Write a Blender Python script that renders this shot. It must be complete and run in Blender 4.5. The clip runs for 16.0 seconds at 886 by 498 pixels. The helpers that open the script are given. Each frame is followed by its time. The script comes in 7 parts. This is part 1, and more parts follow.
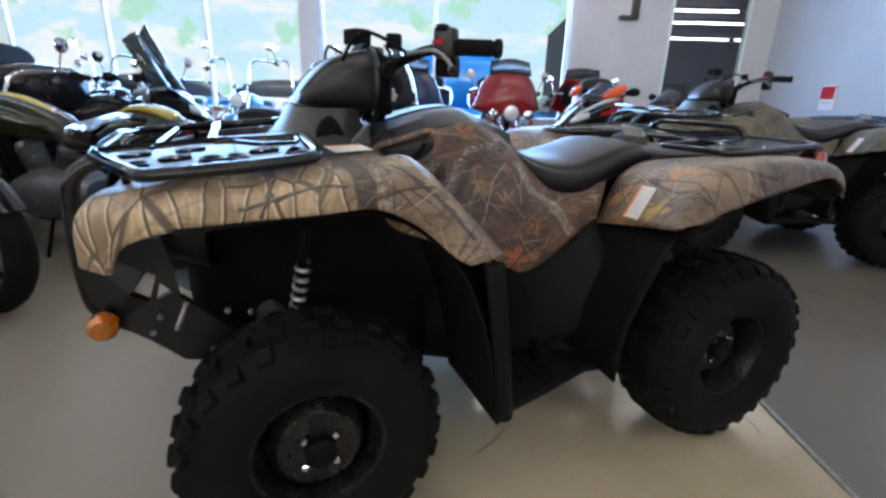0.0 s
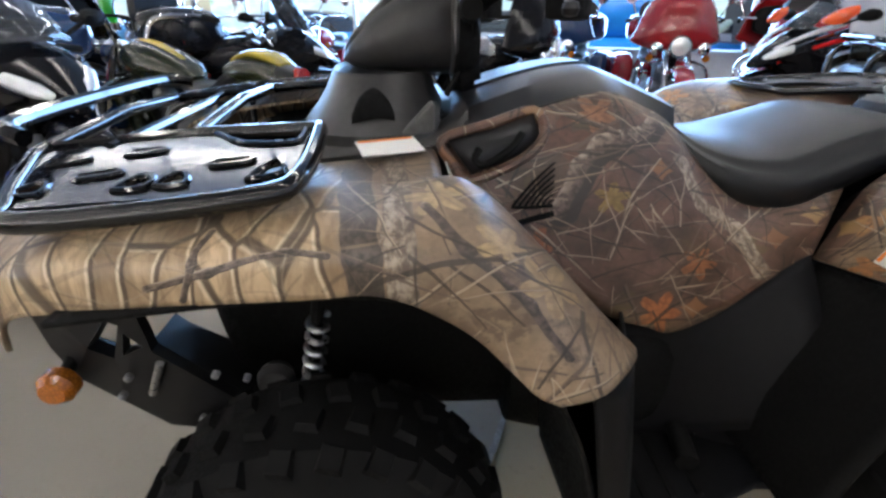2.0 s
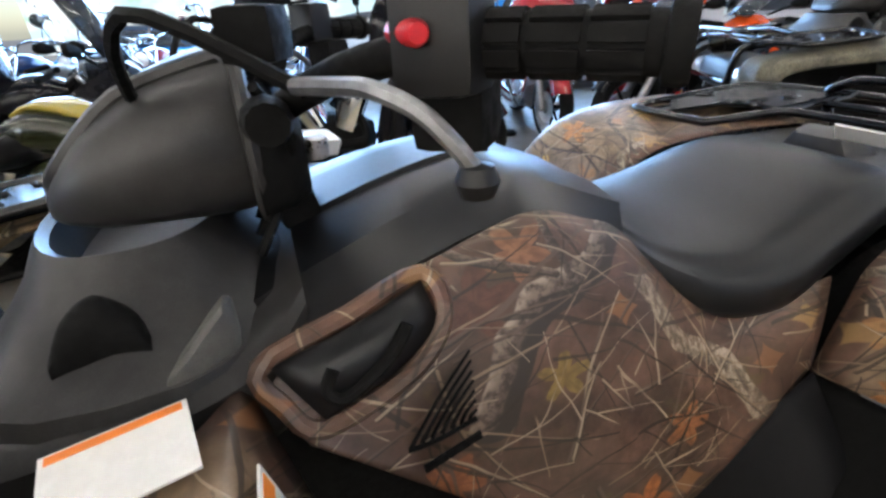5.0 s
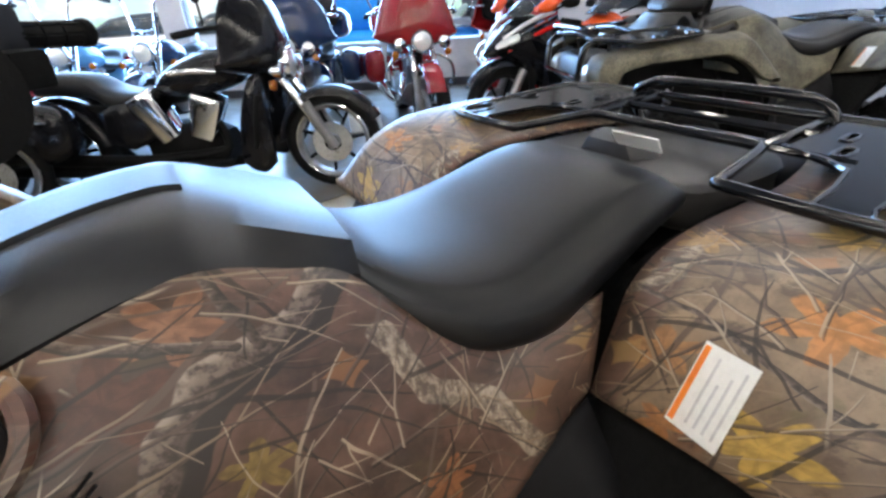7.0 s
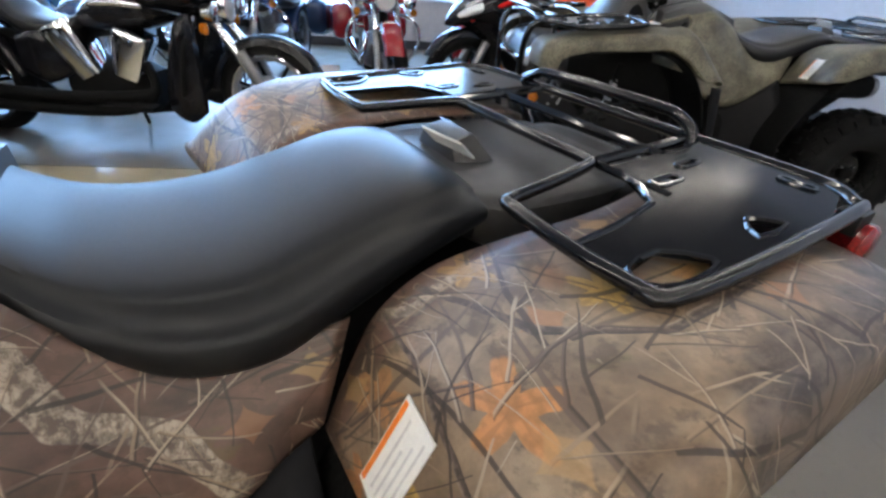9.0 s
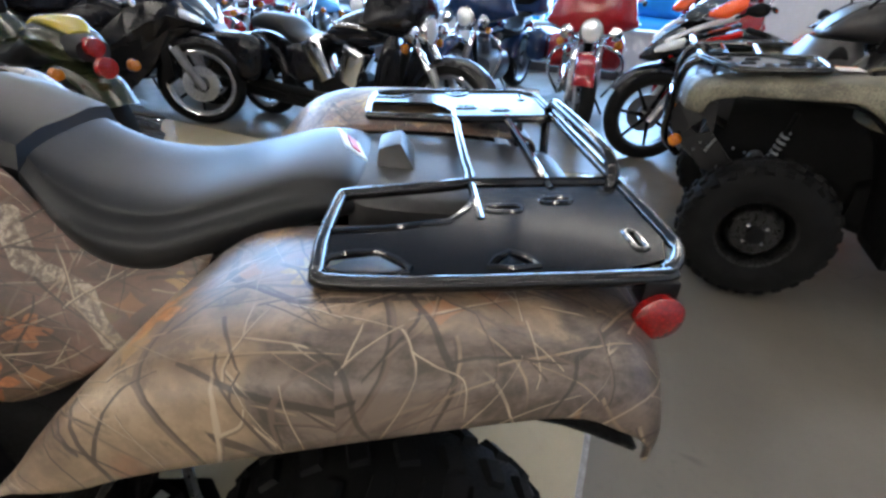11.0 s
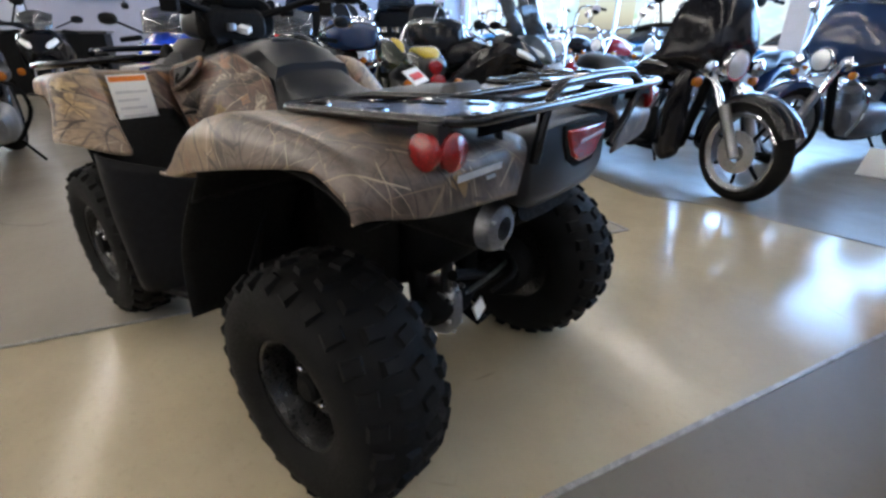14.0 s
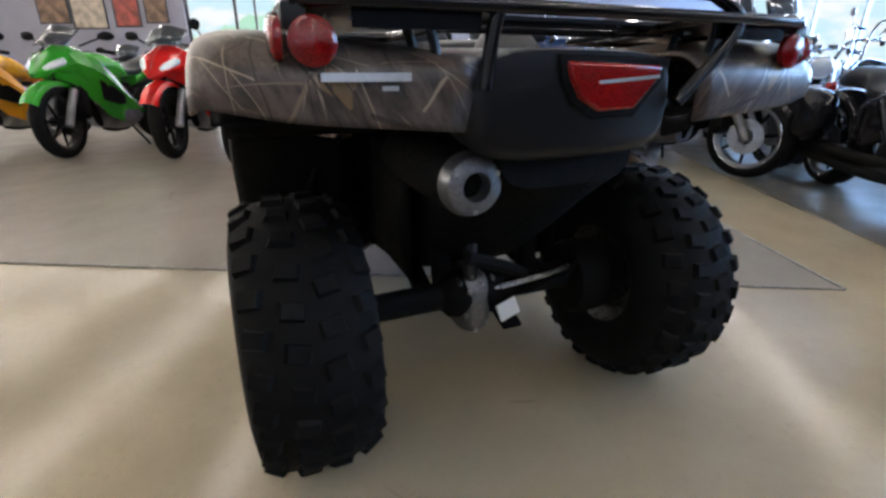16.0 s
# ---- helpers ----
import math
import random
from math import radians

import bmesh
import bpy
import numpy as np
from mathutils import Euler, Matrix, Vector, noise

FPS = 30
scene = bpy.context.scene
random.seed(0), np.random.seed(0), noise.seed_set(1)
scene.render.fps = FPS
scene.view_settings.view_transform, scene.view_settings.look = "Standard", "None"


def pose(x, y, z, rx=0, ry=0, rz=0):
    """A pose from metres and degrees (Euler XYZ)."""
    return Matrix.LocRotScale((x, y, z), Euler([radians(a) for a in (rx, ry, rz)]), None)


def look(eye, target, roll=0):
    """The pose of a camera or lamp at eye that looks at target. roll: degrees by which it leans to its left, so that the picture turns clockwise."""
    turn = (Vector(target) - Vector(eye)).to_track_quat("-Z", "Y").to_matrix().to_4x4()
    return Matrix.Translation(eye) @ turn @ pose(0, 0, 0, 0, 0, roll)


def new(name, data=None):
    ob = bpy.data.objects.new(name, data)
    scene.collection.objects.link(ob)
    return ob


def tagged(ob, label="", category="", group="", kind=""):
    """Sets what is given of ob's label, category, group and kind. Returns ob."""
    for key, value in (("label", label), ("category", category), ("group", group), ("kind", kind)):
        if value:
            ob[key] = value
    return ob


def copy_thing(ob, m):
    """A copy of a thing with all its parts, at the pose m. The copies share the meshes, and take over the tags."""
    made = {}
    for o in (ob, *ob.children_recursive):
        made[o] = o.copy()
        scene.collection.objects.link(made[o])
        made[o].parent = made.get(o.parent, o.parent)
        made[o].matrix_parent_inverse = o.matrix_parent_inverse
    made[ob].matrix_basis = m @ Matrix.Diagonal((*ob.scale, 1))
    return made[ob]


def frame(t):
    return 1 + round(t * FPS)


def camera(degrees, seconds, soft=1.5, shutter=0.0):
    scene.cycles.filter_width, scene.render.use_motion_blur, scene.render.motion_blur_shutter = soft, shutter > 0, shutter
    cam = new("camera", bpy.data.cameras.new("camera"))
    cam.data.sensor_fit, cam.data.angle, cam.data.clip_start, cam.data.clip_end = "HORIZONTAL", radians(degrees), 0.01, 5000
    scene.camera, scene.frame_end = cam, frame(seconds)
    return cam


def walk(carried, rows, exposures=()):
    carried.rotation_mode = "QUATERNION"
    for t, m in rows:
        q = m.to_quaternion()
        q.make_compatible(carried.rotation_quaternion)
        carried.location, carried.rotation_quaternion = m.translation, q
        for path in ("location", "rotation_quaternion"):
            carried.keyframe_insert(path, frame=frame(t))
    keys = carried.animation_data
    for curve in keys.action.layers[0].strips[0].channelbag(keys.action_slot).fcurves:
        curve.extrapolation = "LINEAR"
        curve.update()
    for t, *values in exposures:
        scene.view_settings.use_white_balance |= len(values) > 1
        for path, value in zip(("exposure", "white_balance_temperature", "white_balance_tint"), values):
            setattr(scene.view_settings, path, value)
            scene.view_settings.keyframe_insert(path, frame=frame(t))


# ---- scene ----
cam = camera(85.7, 16.0, soft=2.8, shutter=0.0)
# seconds, eye, then the turn about x, y and z in degrees
PATH = [
    (0, -0.692, -1.343, 1.022, 71.83, -1.95, -22.59),
    (0.5, -0.620, -1.229, 1.019, 71.29, -2.10, -16.27),
    (1, -0.569, -1.124, 1.025, 68.80, -1.39, -11.65),
    (1.5, -0.511, -1.018, 1.034, 67.21, -0.60, -8.39),
    (2, -0.463, -0.930, 1.059, 64.09, -0.22, -5.97),
    (2.5, -0.456, -0.821, 1.071, 61.67, 0.76, -6.21),
    (3, -0.471, -0.722, 1.089, 59.30, 0.67, -8.11),
    (3.2, -0.464, -0.695, 1.099, 58.72, 0.85, -8.31),
    (5.3, -0.304, -0.524, 1.141, 63.96, 3.28, -22.60),
    (5.5, -0.277, -0.521, 1.143, 64.11, 3.35, -23.76),
    (6, -0.216, -0.517, 1.142, 63.87, 3.03, -26.37),
    (6.5, -0.159, -0.525, 1.139, 63.13, 2.80, -29.05),
    (7, -0.099, -0.532, 1.135, 62.50, 2.73, -31.69),
    (7.5, -0.052, -0.537, 1.131, 61.86, 1.95, -34.48),
    (8, 0.021, -0.540, 1.126, 60.48, 0.33, -36.37),
    (8.5, 0.118, -0.559, 1.129, 59.53, -1.85, -35.12),
    (9, 0.204, -0.591, 1.139, 58.73, -3.32, -31.26),
    (9.5, 0.314, -0.643, 1.155, 59.06, -3.87, -25.25),
    (9.7, 0.368, -0.667, 1.157, 58.95, -3.88, -22.22),
    (11.8, 0.866, -0.939, 1.183, 60.40, -1.73, 9.01),
    (12, 0.925, -0.964, 1.170, 60.44, -1.36, 11.87),
    (12.5, 1.045, -0.997, 1.112, 60.47, -1.01, 18.00),
    (13, 1.158, -0.980, 1.053, 61.74, -1.33, 24.26),
    (13.5, 1.266, -0.971, 1.041, 63.01, -1.23, 32.74),
    (14, 1.382, -0.938, 1.025, 65.11, -0.77, 39.38),
    (14.5, 1.497, -0.862, 0.992, 65.86, -0.87, 47.46),
    (15, 1.574, -0.741, 0.962, 66.74, -0.62, 54.68),
    (15.5, 1.606, -0.596, 0.897, 67.62, 0.31, 61.24),
    (16, 1.596, -0.486, 0.831, 69.09, -0.14, 67.47),
]
# seconds, stops, kelvin, tint
EXPOSURES = [(0, 0.10, 6180, 11), (1, 0.12, 6200, 11), (2, 0.36, 6230, 11), (3, 0.56, 6380, 10), (5.5, 0.62, 6460, 10), (6.5, 0.60, 6480, 10), (7.5, 0.52, 6480, 10), (9.5, 0.42, 6480, 10), (12, 0.54, 6450, 10), (14, 0.34, 6500, 11), (16, 0.20, 6550, 12)]
walk(cam, [(row[0], pose(*row[1:])) for row in PATH], EXPOSURES)

# ---- world, sun, large lights ----
world = bpy.data.worlds.new("sky")
scene.world = world
world.use_nodes = True
sky = world.node_tree.nodes.new("ShaderNodeTexSky")
sky.sky_type, sky.sun_disc = "NISHITA", False
sky.sun_elevation, sky.sun_rotation = radians(48), radians(200)
world.node_tree.nodes["Background"].inputs[1].default_value = 0.12
world.node_tree.links.new(sky.outputs[0], world.node_tree.nodes["Background"].inputs[0])
sun_data = bpy.data.lights.new("sun", "SUN")
sun_data.energy, sun_data.angle, sun_data.color = 3.0, radians(0.5), (1, 0.96, 0.9)
sun = new("sun", sun_data)
sun.matrix_world = look((0, 0, 20), (-3, 10, 4))

BUILD = pose(0, 0, 0, 0, 0, -27.5)        # the building's own axes: u along the window wall, v towards it
PLAN = 0.95                               # the plan's unit in metres
SHELL = BUILD @ Matrix.Diagonal((PLAN, PLAN, 1, 1))
WALL_V, LEFT_U, RIGHT_U, BACK_V, CEIL = 7.3, -14.3, 4.6, -24.0, 3.3


def at(u, v, z=0.0, turn=0.0):
    """A pose in the building's axes."""
    return BUILD @ pose(u * PLAN, v * PLAN, z, 0, 0, turn)


def area(name, u, v, z, w, h, power, colour, rx, rz):
    data = bpy.data.lights.new(name, "AREA")
    data.shape, data.size, data.size_y, data.energy, data.color = "RECTANGLE", w, h, power, colour
    ob = new(name, data)
    ob.matrix_world = BUILD @ pose(u * PLAN, v * PLAN, z, rx, 0, rz)
    return ob


area("window_light", -0.75, WALL_V + 0.14, 1.75, 4.0, 2.1, 400, (0.30, 0.56, 1.0), -90, 0)
area("window_light", -6.2, WALL_V + 0.14, 1.75, 5.6, 2.1, 500, (0.30, 0.56, 1.0), -90, 0)
area("window_light", -11.6, WALL_V + 0.14, 1.75, 5.0, 2.1, 340, (0.30, 0.56, 1.0), -90, 0)
area("window_light", LEFT_U - 0.14, -6.9, 1.75, 4.6, 1.8, 150, (0.80, 0.90, 1.0), -90, 90)

# ---- materials ----


def nodes_of(name):
    m = bpy.data.materials.new(name)
    m.use_nodes = True
    t = m.node_tree
    return m, t, t.nodes["Principled BSDF"]


def mix(t, fac, a, b):
    n = t.nodes.new("ShaderNodeMix")
    n.data_type = "RGBA"
    for sock, v in ((n.inputs[0], fac), (n.inputs[6], a), (n.inputs[7], b)):
        if isinstance(v, (int, float)):
            sock.default_value = v
        elif isinstance(v, tuple):
            sock.default_value = (*v, 1)
        else:
            t.links.new(v, sock)
    return n.outputs[2]


def ramp(t, src, lo, hi, a=0.0, b=1.0):
    n = t.nodes.new("ShaderNodeMapRange")
    n.interpolation_type = "SMOOTHSTEP"
    t.links.new(src, n.inputs[0])
    for i, v in enumerate((lo, hi, a, b)):
        n.inputs[i + 1].default_value = v
    return n.outputs[0]


def times(t, a, b):
    n = t.nodes.new("ShaderNodeMath")
    n.operation = "MULTIPLY"
    for sock, v in zip(n.inputs, (a, b)):
        if isinstance(v, (int, float)):
            sock.default_value = v
        else:
            t.links.new(v, sock)
    return n.outputs[0]


def coords(t, scale=(1, 1, 1), turn=(0, 0, 0), shift=(0, 0, 0), warp=0.0, warp_scale=6.0):
    c = t.nodes.new("ShaderNodeTexCoord").outputs["Object"]
    m = t.nodes.new("ShaderNodeMapping")
    m.inputs["Location"].default_value, m.inputs["Scale"].default_value = shift, scale
    m.inputs["Rotation"].default_value = [radians(a) for a in turn]
    if warp:
        n = t.nodes.new("ShaderNodeTexNoise")
        n.inputs["Scale"].default_value, n.inputs["Detail"].default_value = warp_scale, 2
        t.links.new(c, n.inputs["Vector"])
        v = t.nodes.new("ShaderNodeVectorMath")
        v.operation = "MULTIPLY_ADD"
        t.links.new(n.outputs["Color"], v.inputs[0])
        v.inputs[1].default_value = (warp,) * 3
        t.links.new(c, v.inputs[2])
        c = v.outputs[0]
    t.links.new(c, m.inputs["Vector"])
    return m.outputs[0]


def noise_of(t, vec, scale, detail=4, rough=0.55):
    n = t.nodes.new("ShaderNodeTexNoise")
    n.inputs["Scale"].default_value, n.inputs["Detail"].default_value, n.inputs["Roughness"].default_value = scale, detail, rough
    t.links.new(vec, n.inputs["Vector"])
    return n.outputs["Fac"]


def cells(t, vec, scale, feature="DISTANCE_TO_EDGE", out="Distance"):
    n = t.nodes.new("ShaderNodeTexVoronoi")
    n.feature = feature
    n.inputs["Scale"].default_value = scale
    t.links.new(vec, n.inputs["Vector"])
    return n.outputs[out]


def bump(t, b, height, strength=0.2, distance=0.002):
    n = t.nodes.new("ShaderNodeBump")
    n.inputs["Strength"].default_value, n.inputs["Distance"].default_value = strength, distance
    t.links.new(height, n.inputs["Height"])
    t.links.new(n.outputs[0], b.inputs["Normal"])


def plain(name, colour, rough=0.5, metal=0.0, vary=0.25, scale=9.0, grain=0.0, grain_scale=300.0, coat=0.0, spec=0.5):
    """A surface of one kind: broad stains and fine grain on colour and gloss."""
    m, t, b = nodes_of(name)
    vec = coords(t)
    big, small = noise_of(t, vec, scale), noise_of(t, vec, scale * 14, 3)
    both = times(t, big, small)
    dark, light = tuple(c * (1 - vary) for c in colour), tuple(min(1, c * (1 + vary)) for c in colour)
    t.links.new(mix(t, ramp(t, both, 0.12, 0.42), dark, light), b.inputs["Base Color"])
    t.links.new(ramp(t, small, 0.3, 0.7, max(0.02, rough * 0.82), min(1, rough * 1.18)), b.inputs["Roughness"])
    b.inputs["Metallic"].default_value, b.inputs["Coat Weight"].default_value = metal, coat
    b.inputs["Specular IOR Level"].default_value = spec
    if grain:
        bump(t, b, noise_of(t, vec, grain_scale, 2), grain)
    return m


def lens(name, colour, rough=0.15):
    m, t, b = nodes_of(name)
    vec = coords(t)
    t.links.new(mix(t, ramp(t, cells(t, vec, 160), 0.02, 0.2), tuple(c * 0.6 for c in colour), colour), b.inputs["Base Color"])
    b.inputs["Roughness"].default_value, b.inputs["Coat Weight"].default_value = rough, 0.6
    bump(t, b, cells(t, vec, 160), 0.3)
    return m


def glow(name, colour, strength):
    m, t, b = nodes_of(name)
    b.inputs["Base Color"].default_value = (0.03, 0.03, 0.03, 1)
    b.inputs["Specular IOR Level"].default_value = 0.0
    b.inputs["Emission Color"].default_value = (*colour, 1)
    b.inputs["Emission Strength"].default_value = strength
    return m


def calc(t, op, a, b=None, c=None, vector=False):
    """One math node; vector=True for a vector one (its value, where it has one, comes as 'Value')."""
    n = t.nodes.new("ShaderNodeVectorMath" if vector else "ShaderNodeMath")
    n.operation = op
    for sock, q in zip(n.inputs, (a, b, c)):
        if q is None:
            continue
        if isinstance(q, (int, float, tuple)):
            sock.default_value = q
        else:
            t.links.new(q, sock)
    return n.outputs["Value"] if vector and op in ("DOT_PRODUCT", "LENGTH", "DISTANCE") else n.outputs[0]


def print_plane(t, warp, warp_scale):
    """The sheet the pattern is printed on, wrapped over the body: along it, and down from the middle over the side."""
    sep = t.nodes.new("ShaderNodeSeparateXYZ")
    t.links.new(t.nodes.new("ShaderNodeTexCoord").outputs["Object"], sep.inputs[0])
    down = calc(t, "SUBTRACT", sep.outputs[2], calc(t, "MULTIPLY", calc(t, "ABSOLUTE", sep.outputs[1]), 0.9))
    aside = calc(t, "ABSOLUTE", sep.outputs[1])
    back = calc(t, "MULTIPLY", calc(t, "GREATER_THAN", sep.outputs[0], 0.262), calc(t, "MAXIMUM", calc(t, "GREATER_THAN", aside, 0.258), calc(t, "GREATER_THAN", sep.outputs[0], 0.37)))
    front_sheet, back_sheet = t.nodes.new("ShaderNodeCombineXYZ"), t.nodes.new("ShaderNodeCombineXYZ")
    t.links.new(sep.outputs[0], front_sheet.inputs[0])
    t.links.new(down, front_sheet.inputs[1])
    over = calc(t, "ADD", sep.outputs[2], calc(t, "MULTIPLY", calc(t, "GREATER_THAN", sep.outputs[0], 0.6), calc(t, "MULTIPLY_ADD", sep.outputs[2], -2.0, 1.75)))
    t.links.new(calc(t, "MULTIPLY_ADD", over, 0.7, sep.outputs[0]), back_sheet.inputs[0])
    t.links.new(calc(t, "SUBTRACT", calc(t, "MULTIPLY", sep.outputs[2], 0.45), calc(t, "MULTIPLY", aside, 0.95)), back_sheet.inputs[1])
    put = t.nodes.new("ShaderNodeMix")
    put.data_type = "VECTOR"
    t.links.new(back, put.inputs[0])
    t.links.new(front_sheet.outputs[0], put.inputs[4])
    t.links.new(back_sheet.outputs[0], put.inputs[5])
    flat = put.outputs[1]
    n = t.nodes.new("ShaderNodeTexNoise")
    n.inputs["Scale"].default_value, n.inputs["Detail"].default_value = warp_scale, 2
    t.links.new(flat, n.inputs["Vector"])
    off = calc(t, "MULTIPLY", calc(t, "SUBTRACT", n.outputs["Color"], (0.5, 0.5, 0.5), vector=True), (warp, warp, 0.0), vector=True)
    return calc(t, "ADD", flat, off, vector=True), sep


def twigs(t, sheet_vec, scale, shift, width, bow, fork):
    """A forked, bowed twig of random turn in every cell: where it lies, and the height over its axis."""
    vec = calc(t, "ADD", sheet_vec, (*shift, 0.0), vector=True)
    n = t.nodes.new("ShaderNodeTexVoronoi")
    n.voronoi_dimensions = "2D"
    n.inputs["Scale"].default_value = scale
    t.links.new(vec, n.inputs["Vector"])
    col = t.nodes.new("ShaderNodeSeparateColor")
    t.links.new(n.outputs["Color"], col.inputs[0])
    turn = calc(t, "MULTIPLY_ADD", col.outputs[0], 3.0, -1.5)
    d = t.nodes.new("ShaderNodeSeparateXYZ")
    t.links.new(calc(t, "SUBTRACT", vec, n.outputs["Position"], vector=True), d.inputs[0])
    cos, sin = calc(t, "COSINE", turn), calc(t, "SINE", turn)
    along = calc(t, "ADD", calc(t, "MULTIPLY", d.outputs[0], cos), calc(t, "MULTIPLY", d.outputs[1], sin))
    off = calc(t, "SUBTRACT", calc(t, "MULTIPLY", d.outputs[1], cos), calc(t, "MULTIPLY", d.outputs[0], sin))
    bend = calc(t, "MULTIPLY", calc(t, "SUBTRACT", col.outputs[1], 0.5), bow)
    off = calc(t, "ADD", off, calc(t, "MULTIPLY", bend, calc(t, "MULTIPLY", along, along)))
    thin = ramp(t, along, -0.5 / scale, 0.75 / scale, width, width * 0.35)
    lift = calc(t, "MULTIPLY", calc(t, "MAXIMUM", calc(t, "SUBTRACT", along, calc(t, "MULTIPLY_ADD", col.outputs[2], 0.5 / scale, -0.4 / scale)), 0.0), fork)
    second = calc(t, "ADD", off, lift)
    first_d = calc(t, "DIVIDE", off, thin)
    second_d = calc(t, "DIVIDE", second, calc(t, "MULTIPLY", thin, 0.7))
    nearest = calc(t, "MINIMUM", calc(t, "ABSOLUTE", first_d), calc(t, "ABSOLUTE", second_d))
    return ramp(t, nearest, 0.62, 0.38), calc(t, "MAXIMUM", first_d, second_d)


def limb(t, vec, points, width):
    """A thick limb along a line of points on the sheet: where it lies (0 to 1), and the height over its axis in half widths."""
    def field(v):
        least = None
        for (ax, ay), (bx, by) in zip(points, points[1:]):
            dx, dy = bx - ax, by - ay
            q = calc(t, "SUBTRACT", v, (ax, ay, 0.0), vector=True)
            f = calc(t, "DOT_PRODUCT", q, (dx / (dx * dx + dy * dy), dy / (dx * dx + dy * dy), 0.0), vector=True)
            f = calc(t, "MINIMUM", calc(t, "MAXIMUM", f, 0.0), 1.0)
            foot = t.nodes.new("ShaderNodeVectorMath")
            foot.operation = "SCALE"
            foot.inputs[0].default_value = (dx, dy, 0.0)
            t.links.new(f, foot.inputs["Scale"])
            dist = calc(t, "DISTANCE", q, foot.outputs[0], vector=True)
            least = dist if least is None else calc(t, "SMOOTH_MIN", least, dist, 0.012)
        return least
    here, above = field(vec), field(calc(t, "ADD", vec, (-0.003, 0.006, 0.0), vector=True))
    side = calc(t, "DIVIDE", calc(t, "MULTIPLY", calc(t, "SUBTRACT", above, here), here), width * 0.5 * 0.0067)
    return ramp(t, here, width * 0.53, width * 0.47), side


def maple(t, vec, place, size, turn):
    """A maple leaf: five pointed lobes round a centre. Gives where it lies and its distance from the veins."""
    d = t.nodes.new("ShaderNodeSeparateXYZ")
    t.links.new(calc(t, "SUBTRACT", vec, (*place, 0.0), vector=True), d.inputs[0])
    angle = calc(t, "ADD", calc(t, "ARCTAN2", d.outputs[1], d.outputs[0]), radians(turn))
    reach = calc(t, "SQRT", calc(t, "ADD", calc(t, "MULTIPLY", d.outputs[0], d.outputs[0]), calc(t, "MULTIPLY", d.outputs[1], d.outputs[1])))
    lobe = calc(t, "POWER", calc(t, "ABSOLUTE", calc(t, "COSINE", calc(t, "MULTIPLY", angle, 2.5))), 1.6)
    tooth = calc(t, "MULTIPLY", calc(t, "ABSOLUTE", calc(t, "SINE", calc(t, "MULTIPLY", angle, 9.0))), 0.12)
    rim = calc(t, "MULTIPLY_ADD", calc(t, "ADD", lobe, tooth), size * 0.62, size * 0.38)
    inside = calc(t, "DIVIDE", reach, rim)
    return ramp(t, inside, 1.06, 0.94), calc(t, "SUBTRACT", 1.0, lobe)


